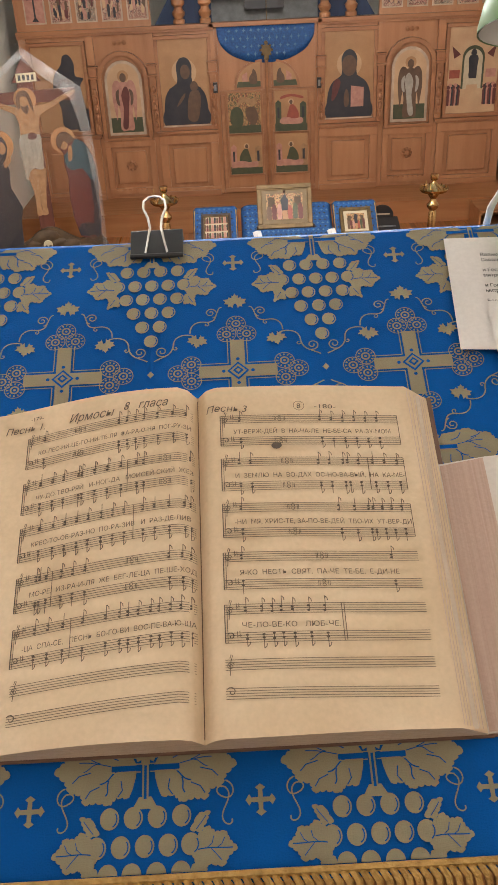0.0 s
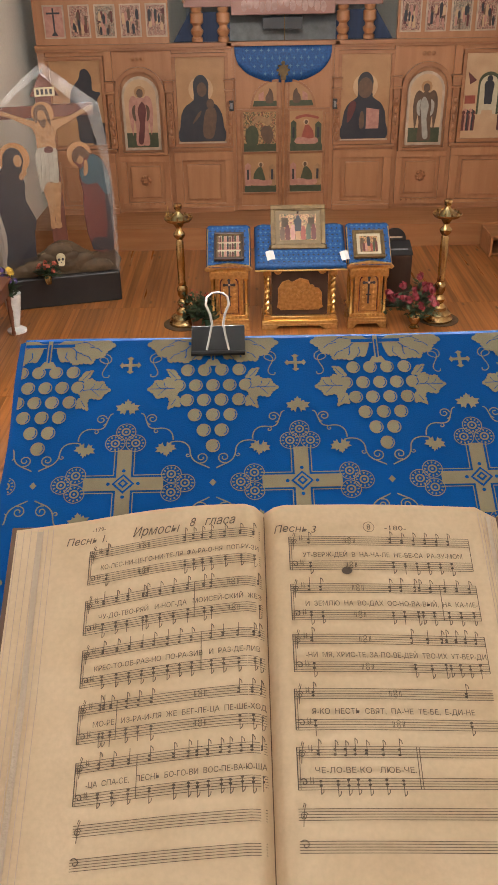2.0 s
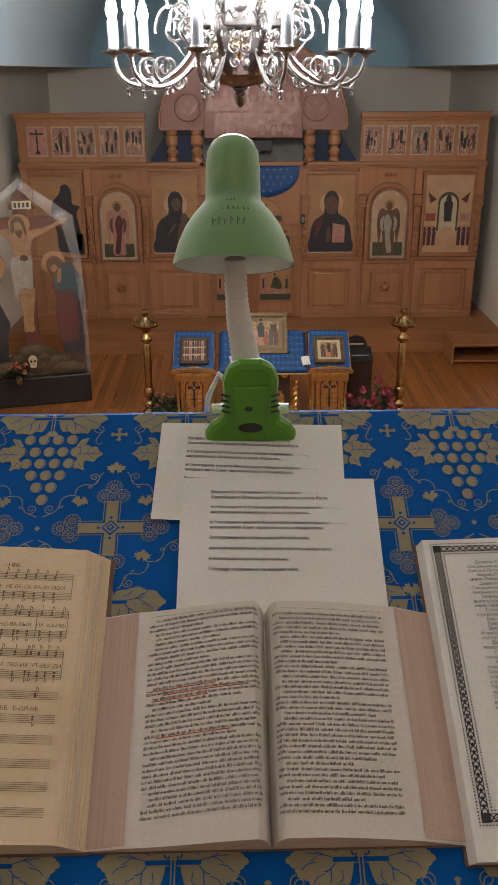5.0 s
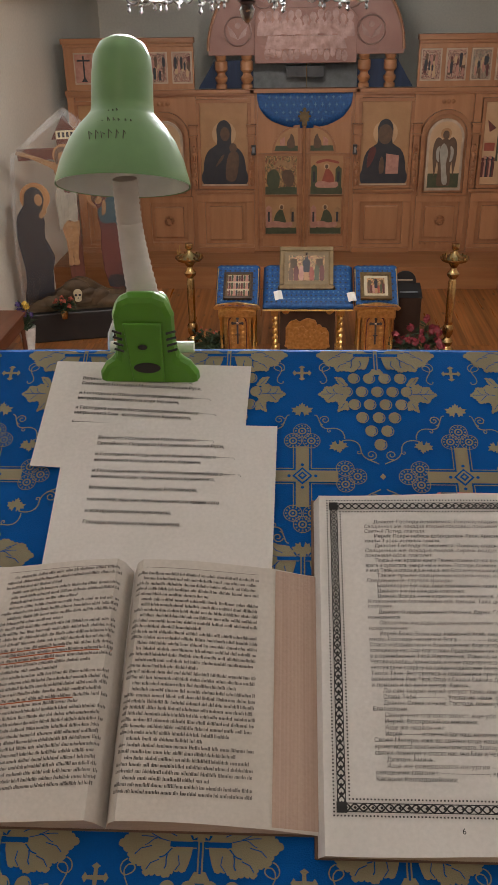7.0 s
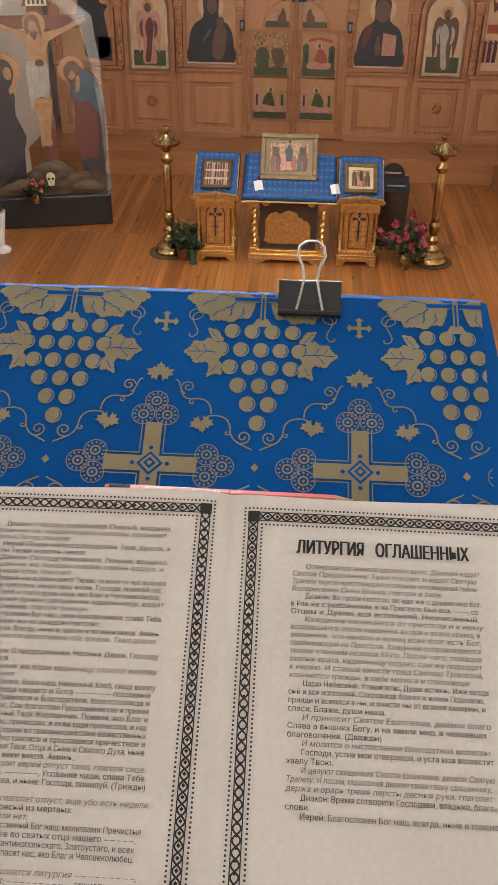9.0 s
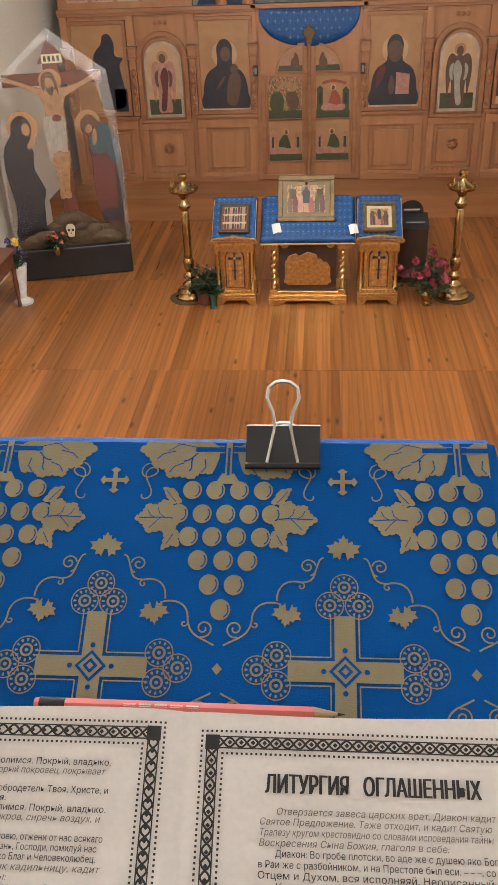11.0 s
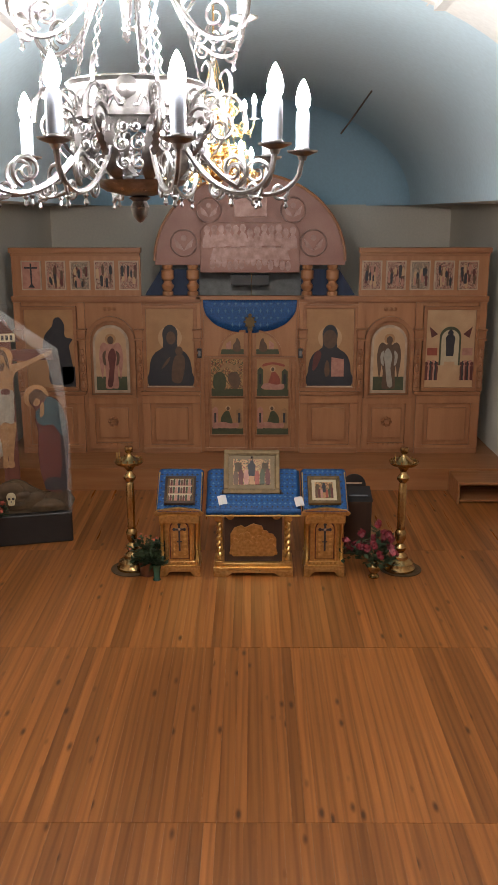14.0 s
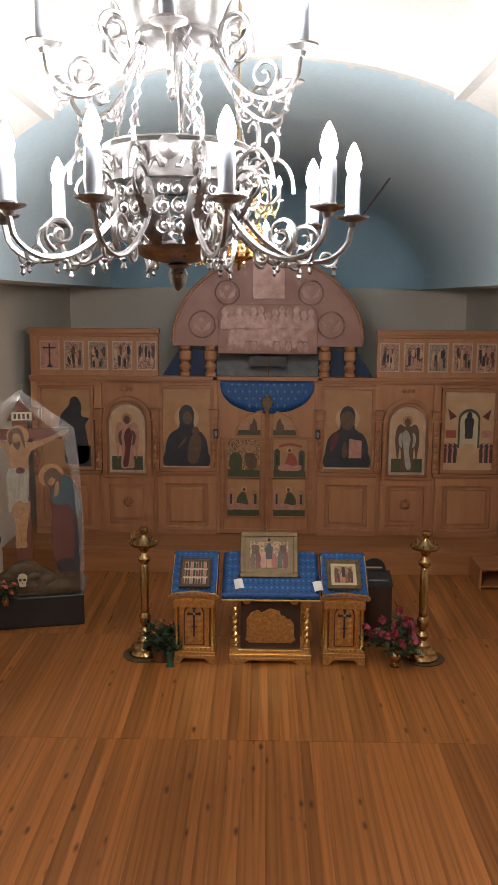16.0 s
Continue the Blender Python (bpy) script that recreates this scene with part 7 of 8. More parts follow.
def stamp(dst, src, du, dv):
    """Lays a motif at du, dv, leaving out faces past the cloth's edges."""
    raw = [(x + du, y + dv, z) for x, y, z in src.v]
    vs = [(min(max(x, U0 + 0.001), U1 - 0.001), min(max(y, V0 + 0.008), V1), z + cloth_h(x, y)) for x, y, z in raw]
    fs = [q for q in src.f if max(raw[i][0] for i in q) > U0 + 0.004 and min(raw[i][0] for i in q) < U1 - 0.004 and max(raw[i][1] for i in q) > V0 + 0.012 and min(raw[i][1] for i in q) < V1 - 0.002]
    dst.add(vs, fs)


for row in range(3):
    du, dv = (0.075 if row % 2 else 0.0), -0.2335 * row
    for k in range(-5, 6):
        stamp(mg, cg, 0.15 * k + du, dv)
        stamp(mb, cb, 0.15 * k + du, dv)
        stamp(mg, gg, 0.15 * k + 0.075 + du, dv)
        stamp(mb, gb, 0.15 * k + 0.075 + du, dv)
part("brocade_pattern", mg, M_MOTIF, cloth, "gold-grey woven crosses, vines and grapes")
part("brocade_inlay", mb, M_CLOTH, cloth)
# pattern on the east fall of the cloth
sg = Geo()
up = DESK.to_3x3().inverted() @ Vector((0, 0, 1))
for row in range(3):
    for k in (0, 1):
        for src in ((cg, gg)[k],):
            vs, rims = [], []
            for x, y, z in src.v:
                down, rim = 0.075 + 0.15 * k + x, y - 0.2335 * row + 0.02
                rims.append(V0 < rim < V1 - 0.01 and down > 0.012)
                p = Vector((U1 + 0.011 + 0.17 * flare(rim) * (0.2 + 0.8 * down / 0.42), rim, 0)) - up * down
                vs.append(tuple(p))
            sg.add(vs, [q for q in src.f if all(rims[i] for i in q)])
part("brocade_pattern", sg, M_MOTIF, cloth)


# ---- clips, lamp, papers, books ----
def binder_clip(u):
    th = thing("binder_clip", "large black binder clip with bright wire handles on the cloth edge", "clip", DESK @ pose(u, 0, 0), group="binder clips")
    w = 0.0245
    body = [(0.133, 0.0035), (0.134, 0.0062), (0.161, 0.0098), (0.1625, 0.0085), (0.1625, -0.016), (0.161, -0.0175), (0.130, -0.030), (0.129, -0.027), (0.158, -0.014), (0.158, 0.0062)]
    m = Matrix(((0, 0, 1, 0), (1, 0, 0, 0), (0, 1, 0, 0), (0, 0, 0, 1)))
    part("clip_body", Geo().prism(body, -w, w, m), M_CLIP, th, "black spring steel body", bevel=0.0006)
    part("lip", Geo().tube([(-w, 0.133, 0.0052), (w, 0.133, 0.0052)], 0.0024, 8), M_CLIP, th, smooth=True)
    for s, lean in ((1, 0.0), (-1, -0.02)):
        pts = [(-0.013, 0.134, 0.0085), (-0.0095, 0.150, 0.020), (-0.0065, 0.166, 0.031), (-0.0085, 0.178, 0.040), (-0.0135, 0.190, 0.049), (-0.012, 0.199, 0.0555), (-0.006, 0.204, 0.0585), (0.0, 0.205, 0.059), (0.006, 0.204, 0.0585), (0.012, 0.199, 0.0555), (0.0135, 0.190, 0.049), (0.0085, 0.178, 0.040), (0.0065, 0.166, 0.031), (0.0095, 0.150, 0.020), (0.013, 0.134, 0.0085)]
        pts = [(x * 0.78, 0.134 + (y - 0.134) * 0.66, 0.0078 + (z - 0.0085) * 0.50) for x, y, z in pts]
        if s < 0:
            pts = [(x * 0.95, 0.131 + (y - 0.134) * 0.92, -0.0290 + (z - 0.0085) * 0.85) for x, y, z in pts]
        part("wire_handle", Geo().tube(pts, 0.00125, 7), M_WIRE, th, "bright bent wire handle", smooth=True)
    return th


binder_clip(-0.370)
binder_clip(0.411)

# clip-on lamp
LM = Matrix.Translation((-0.220, 0.862, 3.859))
lamp = thing("clip_lamp", "green clip-on desk lamp with a bell shade, switched off", "lamp", LM)
jaw = [(-0.051, -0.012), (-0.050, 0.006), (-0.043, 0.018), (-0.032, 0.026), (-0.029, 0.045), (-0.030, 0.075), (-0.024, 0.092), (-0.012, 0.098), (0.012, 0.098), (0.024, 0.092), (0.030, 0.075), (0.029, 0.045), (0.032, 0.026), (0.043, 0.018), (0.050, 0.006), (0.051, -0.012), (0.03, -0.016), (0.012, -0.013), (-0.012, -0.013), (-0.03, -0.016)]
JM = pose(0, -0.006, 0, 0, 0, 0) @ pose(0, 0, 0, 14) @ UP
part("front_jaw", Geo().prism(jaw, -0.004, 0.012, JM), M_GREEN, lamp, "glossy green plastic clamp jaw", bevel=0.007)
part("jaw_rib", Geo().prism([(-0.016, 0.0), (0.016, 0.0), (0.019, 0.07), (-0.019, 0.07)], 0.012, 0.015, JM), M_GREEN, lamp, bevel=0.003)
part("rear_jaw", Geo().prism([(x * 0.62, y * 0.78) for x, y in jaw], -0.03, -0.018, pose(0, 0.004, 0, -4) @ UP), M_GREEN, lamp, bevel=0.004)
part("oval_hole", Geo().prism(circle(0, 0.018, 0.0135, 18, 0.0062), 0.0148, 0.0155, JM), M_BLACK, lamp)
part("screw_hole", Geo().prism(circle(-0.002, 0.043, 0.0045, 12, 0.003), 0.0151, 0.0158, JM), M_BLACK, lamp)
for s in (-1, 1):
    for k in range(4):
        part("grip_rib", Geo().tube([tuple(JM @ Vector((s * 0.0215, 0.036 + 0.007 * k, 0.0125))), tuple(JM @ Vector((s * 0.031, 0.037 + 0.007 * k, 0.0095)))], 0.0013, 6), M_BLACK, lamp)
part("hinge_pin", Geo().tube([(-0.043, 0.012, 0.022), (0.043, 0.012, 0.022)], 0.006, 10), M_SHADE_IN, lamp, smooth=True)
n1 = Vector((-0.002, 0.0, 0.072))
pts = [n1 + Vector((-0.013 * t - 0.004 * math.sin(t * 3.1), 0.006 * math.sin(t * 3.1) + 0.012 * t, 0.118 * t)) for t in [i / 40 for i in range(41)]]
part("gooseneck", Geo().tube(pts, [0.0155 - 0.004 * min(1, i / 26) + (0.0010 if i % 2 else 0.0) for i in range(41)], 16), M_NECK, lamp, "ribbed greyish white gooseneck", smooth=True)
SM = Matrix.Translation((-0.017, 0.012, 0.183)) @ pose(0, 0, 0, -21)
prof = [(0.0636, 0.0), (0.0632, 0.004), (0.058, 0.022), (0.050, 0.040), (0.041, 0.053), (0.033, 0.062), (0.0295, 0.067), (0.0288, 0.074), (0.0285, 0.100), (0.0268, 0.117), (0.021, 0.128), (0.012, 0.1335), (0.0, 0.1345)]
part("shade", Geo().lathe(prof, 40, SM, caps=False), M_SHADE, lamp, "pale green enamelled bell shade", smooth=True)
part("shade_lining", Geo().lathe([(r * 0.975, z + 0.0004) for r, z in prof[:8]] + [(0.0, 0.074)], 40, SM, caps=False), M_SHADE_IN, lamp, smooth=True)
part("socket", Geo().lathe([(0.0, 0.02), (0.016, 0.024), (0.016, 0.07), (0.0, 0.07)], 16, SM), M_NECK, lamp, smooth=True)
g, rnd = Geo(), random.Random(3)
for row, (a0, n, z) in enumerate(((-0.18, 3, 0.0575), (-0.34, 7, 0.0465), (-0.38, 6, 0.034))):
    for k in range(n):
        a = -math.pi / 2 + a0 + 0.115 * k
        r = [q for q in prof if q[1] >= z][0][0] + 0.0012 + 0.001 * row
        dz = rnd.uniform(0.003, 0.006)
        g.tube([tuple(SM @ Vector((r * math.cos(a + da), r * math.sin(a + da), z + zz))) for da, zz in ((0, -dz), (0.02 * rnd.uniform(-1, 1), dz), (0.05, dz * 0.4))], 0.00055, 4)
part("pen_marks", g, M_GREENP, lamp, "faint handwritten marks")
cable = thing("lamp_cable", "white lamp cable looping behind the desk", "cable")
part("cord", Geo().tube([(-0.228, 0.875, 3.895), (-0.255, 0.895, 3.915), (-0.268, 0.90, 3.885), (-0.272, 0.905, 3.85), (-0.268, 0.91, 3.6), (-0.262, 0.90, 3.0), (-0.262, 0.90, 2.73)], 0.0034, 8), M_SHADE_IN, cable, smooth=True)


def sheet(label, corners, text, size, m_z, rot=0.0):
    th = thing("paper_sheet", label, "paper", DESK)
    n, vs, fs = 10, [], []
    (ax, ay), (bx, by), (cx, cy), (dx, dy) = corners
    for j in range(n + 1):
        for i in range(n + 1):
            s, t = i / n, j / n
            u = (ax * (1 - s) + bx * s) * (1 - t) + (dx * (1 - s) + cx * s) * t
            v = (ay * (1 - s) + by * s) * (1 - t) + (dy * (1 - s) + cy * s) * t
            vs.append((u, v, m_z + 0.0003 * math.sin(3 * s + 1) * (1 - t)))
    for j in range(n):
        for i in range(n):
            k = j * (n + 1) + i
            fs.append((k, k + n + 1, k + n + 2, k + 1))
    part("sheet", Geo().add(vs, fs), M_PAPER, th, smooth=True)
    g = Geo()
    for ln, u, v, wd in text:
        vsx, fsx = letters(ln, size, width=wd)
        for dx2 in (0.0, 0.0002):
            g.add([(u + a + dx2, v + b + rot * a, m_z + 0.00055 + 0.2 * dx2) for a, b, c in vsx], fsx)
    part("printed_text", g, M_PRINT, th)
    return th


LINES = ["Великого Господина и Отца нашего – – – –,", "Святейшего Патриарха Московского и всея Руси,", "и Господина и Отца нашего блаженнейшего – – – –,", "митрополита Киевского и всея Украины,", "и Господина нашего Высокопреосвященнейшего – – – –,",
         "митрополита Симферопольского и Крымского,", "Богохранимую страну нашу Российскую,", "настоятеля, братию, прихожан святаго храма сего", "и вся православныя христианы,", "Господи, сохрани их на многая лета."]
DROPS = (0.0, 0.0066, 0.0189, 0.0255, 0.0377, 0.0441, 0.0563, 0.0689, 0.0811, 0.0930)
SPANS = (0.112, 0.122, 0.133, 0.102, 0.140, 0.116, 0.101, 0.122, 0.079, 0.089)
sheet("white printed sheet lying under a second sheet on the blue cloth", ((-0.1025, 0.1365), (0.0985, 0.1305), (0.0925, -0.006), (-0.1090, 0.0075)), [(ln, -0.0729 - 0.06 * d, 0.1122 - 0.98 * d, w) for ln, d, w in zip(LINES, DROPS, SPANS)][:7], 0.0056, 0.0044, -0.058)
sheet("white printed sheet with short bold paragraphs on the blue cloth", ((-0.0785, 0.0575), (0.126, 0.0540), (0.1215, -0.20), (-0.0795, -0.20)), [(ln, -0.0470 - 0.025 * d, 0.0371 - d, w) for ln, d, w in zip(LINES, DROPS, SPANS)], 0.0056, 0.0062, -0.026)


def open_book(name, label, prof, v0, v1, page_mat, edge_mat, cover=None, skew=0.0):
    """An open book as a thick block: prof lists (u, h) of the opened pages from one fore-edge to the other."""
    th = thing(name, label, "book", DESK)
    us, hs = [p[0] for p in prof], [p[1] for p in prof]

    def height(u):
        return float(np.interp(u, us, hs)) + 0.0006

    n, vs, fs, nv = len(prof), [], [], 12
    for j in range(nv + 1):
        v = v0 + (v1 - v0) * j / nv
        for u, h in prof:
            vs.append((u, v + 0.0012 * math.sin(25 * u), h))
    for j in range(nv):
        for i in range(n - 1):
            k = j * n + i
            fs.append((k, k + 1, k + n + 1, k + n))
    part("opened_spread", Geo().add(vs, fs), page_mat, th, smooth=True)
    for v, s in ((v0, 1), (v1, -1)):
        g = Geo().add([(u, v + 0.0012 * math.sin(25 * u), h) for u, h in prof] + [(u, v, 0.0025) for u, h in prof], [((i, n + i, n + i + 1, i + 1) if s > 0 else (i, i + 1, n + i + 1, n + i)) for i in range(n - 1)])
        part("page_block_end", g, edge_mat, th)
    if cover:
        part("cover", Geo().box(cover[0], cover[1], v0 - cover[2], v1 + cover[2], 0.0006, 0.0028), M_COVER, th, bevel=0.0008)
    return th, height


def curve_profile(u0, ug, u1, h0, hp, hg, h1, edge0, edge1, n=22):
    """Fore-edge slope, page rising to a hump beside the gutter, a sharp crease, and the mirror of it."""
    def rise(t, low, top):
        h = low + (top - low) * math.sin(min(1, t * 1.08) * math.pi / 2) ** 1.3
        return h if t <= 0.93 else top + (hg - top) * ((t - 0.93) / 0.07) ** 1.3
    ts = [i / n for i in range(n)] + [0.965, 0.985, 1.0]
    ts = sorted(ts)
    out = [(edge0 + (u0 - edge0) * k / 4, 0.003 + (h0 - 0.003) * k / 4) for k in range(4)]
    out += [(u0 + (ug - u0) * t, rise(t, h0, hp)) for t in ts]
    out += [(ug + (u1 - ug) * (1 - t), rise(t, h1, hp * 0.93)) for t in ts[::-1][1:]]
    out += [(u1 + (edge1 - u1) * k / 4, h1 + (0.003 - h1) * k / 4) for k in range(1, 5)]
    return out


# handwritten music book
nb, nbh = open_book("music_notebook", "old handwritten music book lying open, yellowed pages", curve_profile(-0.497, -0.334, -0.167, 0.010, 0.040, 0.022, 0.022, -0.533, -0.146), -0.311, -0.041, M_AGED, M_EDGE, (-0.537, -0.142, 0.002))
for s, (ua, ub) in enumerate(((-0.533, -0.498), (-0.166, -0.147))):
    g = Geo()
    for k in range(7):
        u = ua + (ub - ua) * (k + 0.5) / 7
        g.strip([(u + 0.0015 * math.sin(6 * k), -0.308), (u, -0.18), (u - 0.001 * math.cos(k), -0.044)], 0.0005, lambda x: nbh(x) + 0.0002)
    part("leaf_edge", g, M_EDGE2, nb)
# thin brown strip paints in the shade at the bottom of the crease
part("gutter_shadow_thread", Geo().strip([(-0.334, -0.309), (-0.334, -0.045)], 0.0006, lambda x: nbh(x)), M_COVER, nb)
ink = Geo()
rnd = random.Random(11)
over = (lambda x: nbh(x) + 0.0001)


class Stave:
    """A pair of ruled staves (or a single one) from one margin to the other."""

    def __init__(self, ua, va, ub, vb, deep):
        self.ua, self.va, self.ub, self.vb, self.deep = ua, va, ub, vb, deep

    def at(self, f, dv=0.0):
        return (self.ua + (self.ub - self.ua) * f, self.va + (self.vb - self.va) * f - dv)

    def rule(self, g, f0, f1, dv, w=0.00038):
        g.strip([self.at(f0 + (f1 - f0) * i / 24, dv) for i in range(25)], w, nbh)

    def ruled(self, g, dv):
        for k in range(5):
            self.rule(g, 0.0, 1.0, dv + 0.0017 * k)

    def bar(self, g, f, w=0.0005):
        g.strip([self.at(f), self.at(f, self.deep)], w, over)


def blot(g, p, rx, ry):
    g.flat(circle(p[0], p[1], rx, 8, ry), nbh(p[0]) + 0.00015)


def chord(g, sv, f, bass, flag=True):
    """A stack of heads on one stem: stems up in the upper stave, down in the lower."""
    base = sv.deep - 0.0068 if bass else 0.0
    low = base + (0.0105 if bass else 0.0052) + rnd.uniform(-0.0008, 0.0008)
    high = base + (0.0010 if bass else -0.0048) + rnd.uniform(-0.0008, 0.0008)
    g.strip([sv.at(f, low), sv.at(f, high)], 0.00048, over)
    for dv in ((base + 0.0012, base + 0.0040) if bass else (base + 0.0022, base + 0.0050)):
        p = sv.at(f, dv + rnd.uniform(-0.0006, 0.0006))
        blot(g, (p[0] - (0.0 if bass else 0.0006), p[1]), 0.00115, 0.00085)
    if flag:
        end, s = (low, -1) if bass else (high, 1)
        x, y = sv.at(f, end)
        g.strip([(x, y), (x + 0.0016, y - s * 0.0016), (x + 0.0018, y - s * 0.0034)], 0.00055, over)


def clefs(g, sv, two):
    u, v = sv.at(0.025)
    g.strip(curl(u, v - 0.0042, 0.0026, 0.4, 1.7), 0.00045, over)
    g.strip([(u - 0.0006, v - 0.0105), (u + 0.0002, v - 0.001), (u + 0.0014, v + 0.0028), (u + 0.0004, v + 0.0036), (u - 0.0004, v + 0.001)], 0.0005, over)
    if two:
        u, v = sv.at(0.025, sv.deep - 0.0068)
        g.strip(curl(u + 0.0004, v - 0.0022, 0.0027, 2.6, -0.95), 0.0007, over)
        for dv in (0.0, sv.deep - 0.0068):
            for k in range(2):
                x, y = sv.at(0.058 + 0.012 * k, dv)
                g.strip([(x, y + 0.0012), (x, y - 0.0030), (x + 0.0011, y - 0.0018), (x, y - 0.0012)], 0.0004, over)


def long_note(g, sv, f):
    """A whole note between two pairs of upright strokes, in both staves."""
    for dv in (0.0, sv.deep - 0.0068):
        for du in (-0.0040, -0.0030, 0.0030, 0.0040):
            x, y = sv.at(f, dv + 0.0012)
            g.strip([(x + du, y), (x + du, y - 0.0042)], 0.0004, over)
        x, y = sv.at(f, dv)
        for k in (0.0018, 0.0046):
            g.strip([(x + 0.0012 * math.cos(a), y - k + 0.0011 * math.sin(a)) for a in [math.pi * i / 5 for i in range(11)]], 0.0004, over)


# each row: margins, depth, words with their stretch, note places, bar places, long chords
LEFT = [
    ((-0.4695, -0.0683, -0.3375, -0.0617, 0.0280), "КО-ЛЕС-НИ-ЦЕ-ГО-НИ-ТЕ-ЛЯ  ФА-РА-О-НЯ  ПОГ-РУ-ЗИ", 0.07, 0.985, (0.11, 0.57, 0.62, 0.67, 0.72, 0.80, 0.89, 0.965), (), (0.33,)),
    ((-0.4698, -0.1092, -0.3370, -0.1011, 0.0268), "ЧУ-ДО-ТВО-РЯЙ   И-НОГ-ДА   МОИСЕЙ-СКИЙ  ЖЕЗ", 0.08, 0.99, (0.11, 0.185, 0.25, 0.34, 0.36, 0.435, 0.51, 0.59, 0.68, 0.72, 0.98), (0.625,), (0.84,)),
    ((-0.4689, -0.1475, -0.3365, -0.1403, 0.0274), "КРЕС-ТО-ОБ-РАЗ-НО  ПО-РА-ЗИВ   И  РАЗ-ДЕ-ЛИВ", 0.07, 0.97, (0.12, 0.20, 0.27, 0.34, 0.405, 0.48, 0.545, 0.61, 0.715, 0.78, 0.86, 0.945, 0.975), (0.66,), ()),
    ((-0.4681, -0.1875, -0.3365, -0.1812, 0.0264), "МО-РЕ,  ИЗ-РА-И-ЛЯ  ЖЕ  БЕГ-ЛЕ-ЦА  ПЕ-ШЕ-ХОД", 0.08, 0.995, (0.12, 0.14, 0.18, 0.265, 0.33, 0.40, 0.86, 0.93, 0.975), (0.21,), (0.655,)),
    ((-0.4672, -0.2262, -0.3370, -0.2195, 0.0276), "-ЦА  СПА-СЕ,   ПЕСНЬ  БО-ГО-ВИ  ВОС-ПЕ-ВА-Ю-ЩА", 0.06, 0.995, (0.13, 0.205, 0.29, 0.40, 0.525, 0.60, 0.645, 0.70, 0.765, 0.81, 0.87, 0.925, 0.975), (0.33,), ())]
RIGHT = [
    ((-0.3160, -0.0700, -0.1771, -0.0684, 0.0268), "УТ-ВЕРЖ-ДЕЙ  В  НА-ЧА-ЛЕ  НЕ-БЕ-СА  РА-ЗУ-МОМ", 0.07, 0.95, (0.11, 0.56, 0.625, 0.69, 0.755, 0.82, 0.885), (1.0,), (0.33,)),
    ((-0.3163, -0.1081, -0.1773, -0.1070, 0.0274), "И  ЗЕМЛЮ  НА  ВО-ДАХ  ОС-НО-ВА-ВЫЙ,  НА  КА-МЕ-", 0.07, 0.99, (0.10, 0.16, 0.53, 0.59, 0.665, 0.69, 0.75, 0.83, 0.895, 0.965), (0.80, 1.0), (0.355,)),
    ((-0.3166, -0.1463, -0.1775, -0.1467, 0.0268), "-НИ  МЯ, ХРИС-ТЕ, ЗА-ПО-ВЕ-ДЕЙ  ТВО-ИХ  УТ-ВЕР-ДИ,", 0.06, 1.0, (0.10, 0.615, 0.70, 0.775, 0.80, 0.85, 0.90, 0.955), (1.0,), (0.37,)),
    ((-0.3174, -0.1850, -0.1780, -0.1855, 0.0276), "Я-КО  НЕСТЬ  СВЯТ,  ПА-ЧЕ  ТЕ-БЕ,  Е-ДИ-НЕ", 0.08, 0.89, (0.095, 0.865), (), (0.50,)),
    ((-0.3178, -0.2237, -0.1780, -0.2240, 0.0268), "ЧЕ-ЛО-ВЕ-КО   ЛЮБ-ЧЕ.", 0.08, 0.56, (0.105, 0.185, 0.235, 0.28, 0.335, 0.415, 0.495), (0.575, 0.588), ())]
for rows in (LEFT, RIGHT):
    for (ua, va, ub, vb, deep), words, w0, w1, chords, bars, longs in rows:
        sv = Stave(ua, va, ub, vb, deep)
        for dv in (0.0, deep - 0.0068):
            sv.ruled(ink, dv)
        sv.bar(ink, 0.0, 0.0007)
        sv.bar(ink, 0.012, 0.0004)
        clefs(ink, sv, True)
        for f in bars:
            sv.bar(ink, f, 0.0005)
        for f in longs:
            long_note(ink, sv, f)
        for f in chords:
            for bass in (False, True):
                chord(ink, sv, f, bass, rnd.random() < 0.85)
        x, y = sv.at(w0, deep * 0.62)
        put_text(ink, words, x, y, 0.0052, over, width=(ub - ua) * (w1 - w0), slope=(vb - va) / (ub - ua))
for ua, va, ub, vb in ((-0.4656, -0.2659, -0.3380, -0.2612), (-0.4662, -0.2860, -0.3385, -0.2811), (-0.3185, -0.2619, -0.1779, -0.2626), (-0.3186, -0.2808, -0.1780, -0.2824)):
    sv = Stave(ua, va, ub, vb, 0.0068)
    sv.ruled(ink, 0.0)
    if va > -0.27:
        clefs(ink, sv, False)
    else:
        u, v = sv.at(0.025)
        ink.strip(curl(u, v - 0.0022, 0.0034, 2.6, -0.95), 0.0006, over)
ink.flat(circle(-0.2739, -0.0975, 0.0040, 12, 0.0030), nbh(-0.2739) + 0.0004)
put_text(ink, "Песнь 1.", -0.4901, -0.0612, 0.0088, over, shear=0.25, width=0.033, slope=-0.02)
put_text(ink, "-179-", -0.4690, -0.0520, 0.0052, over)
put_text(ink, "Ирмосы", -0.4366, -0.0612, 0.0110, over, shear=0.35, width=0.037, slope=-0.02)
put_text(ink, "8   гласа", -0.3920, -0.0585, 0.0105, over, shear=0.35, width=0.035)
put_text(ink, "Песнь 3", -0.3275, -0.0650, 0.0088, over, shear=0.25, width=0.032, slope=-0.05)
put_text(ink, "8", -0.2560, -0.0632, 0.0066, over)
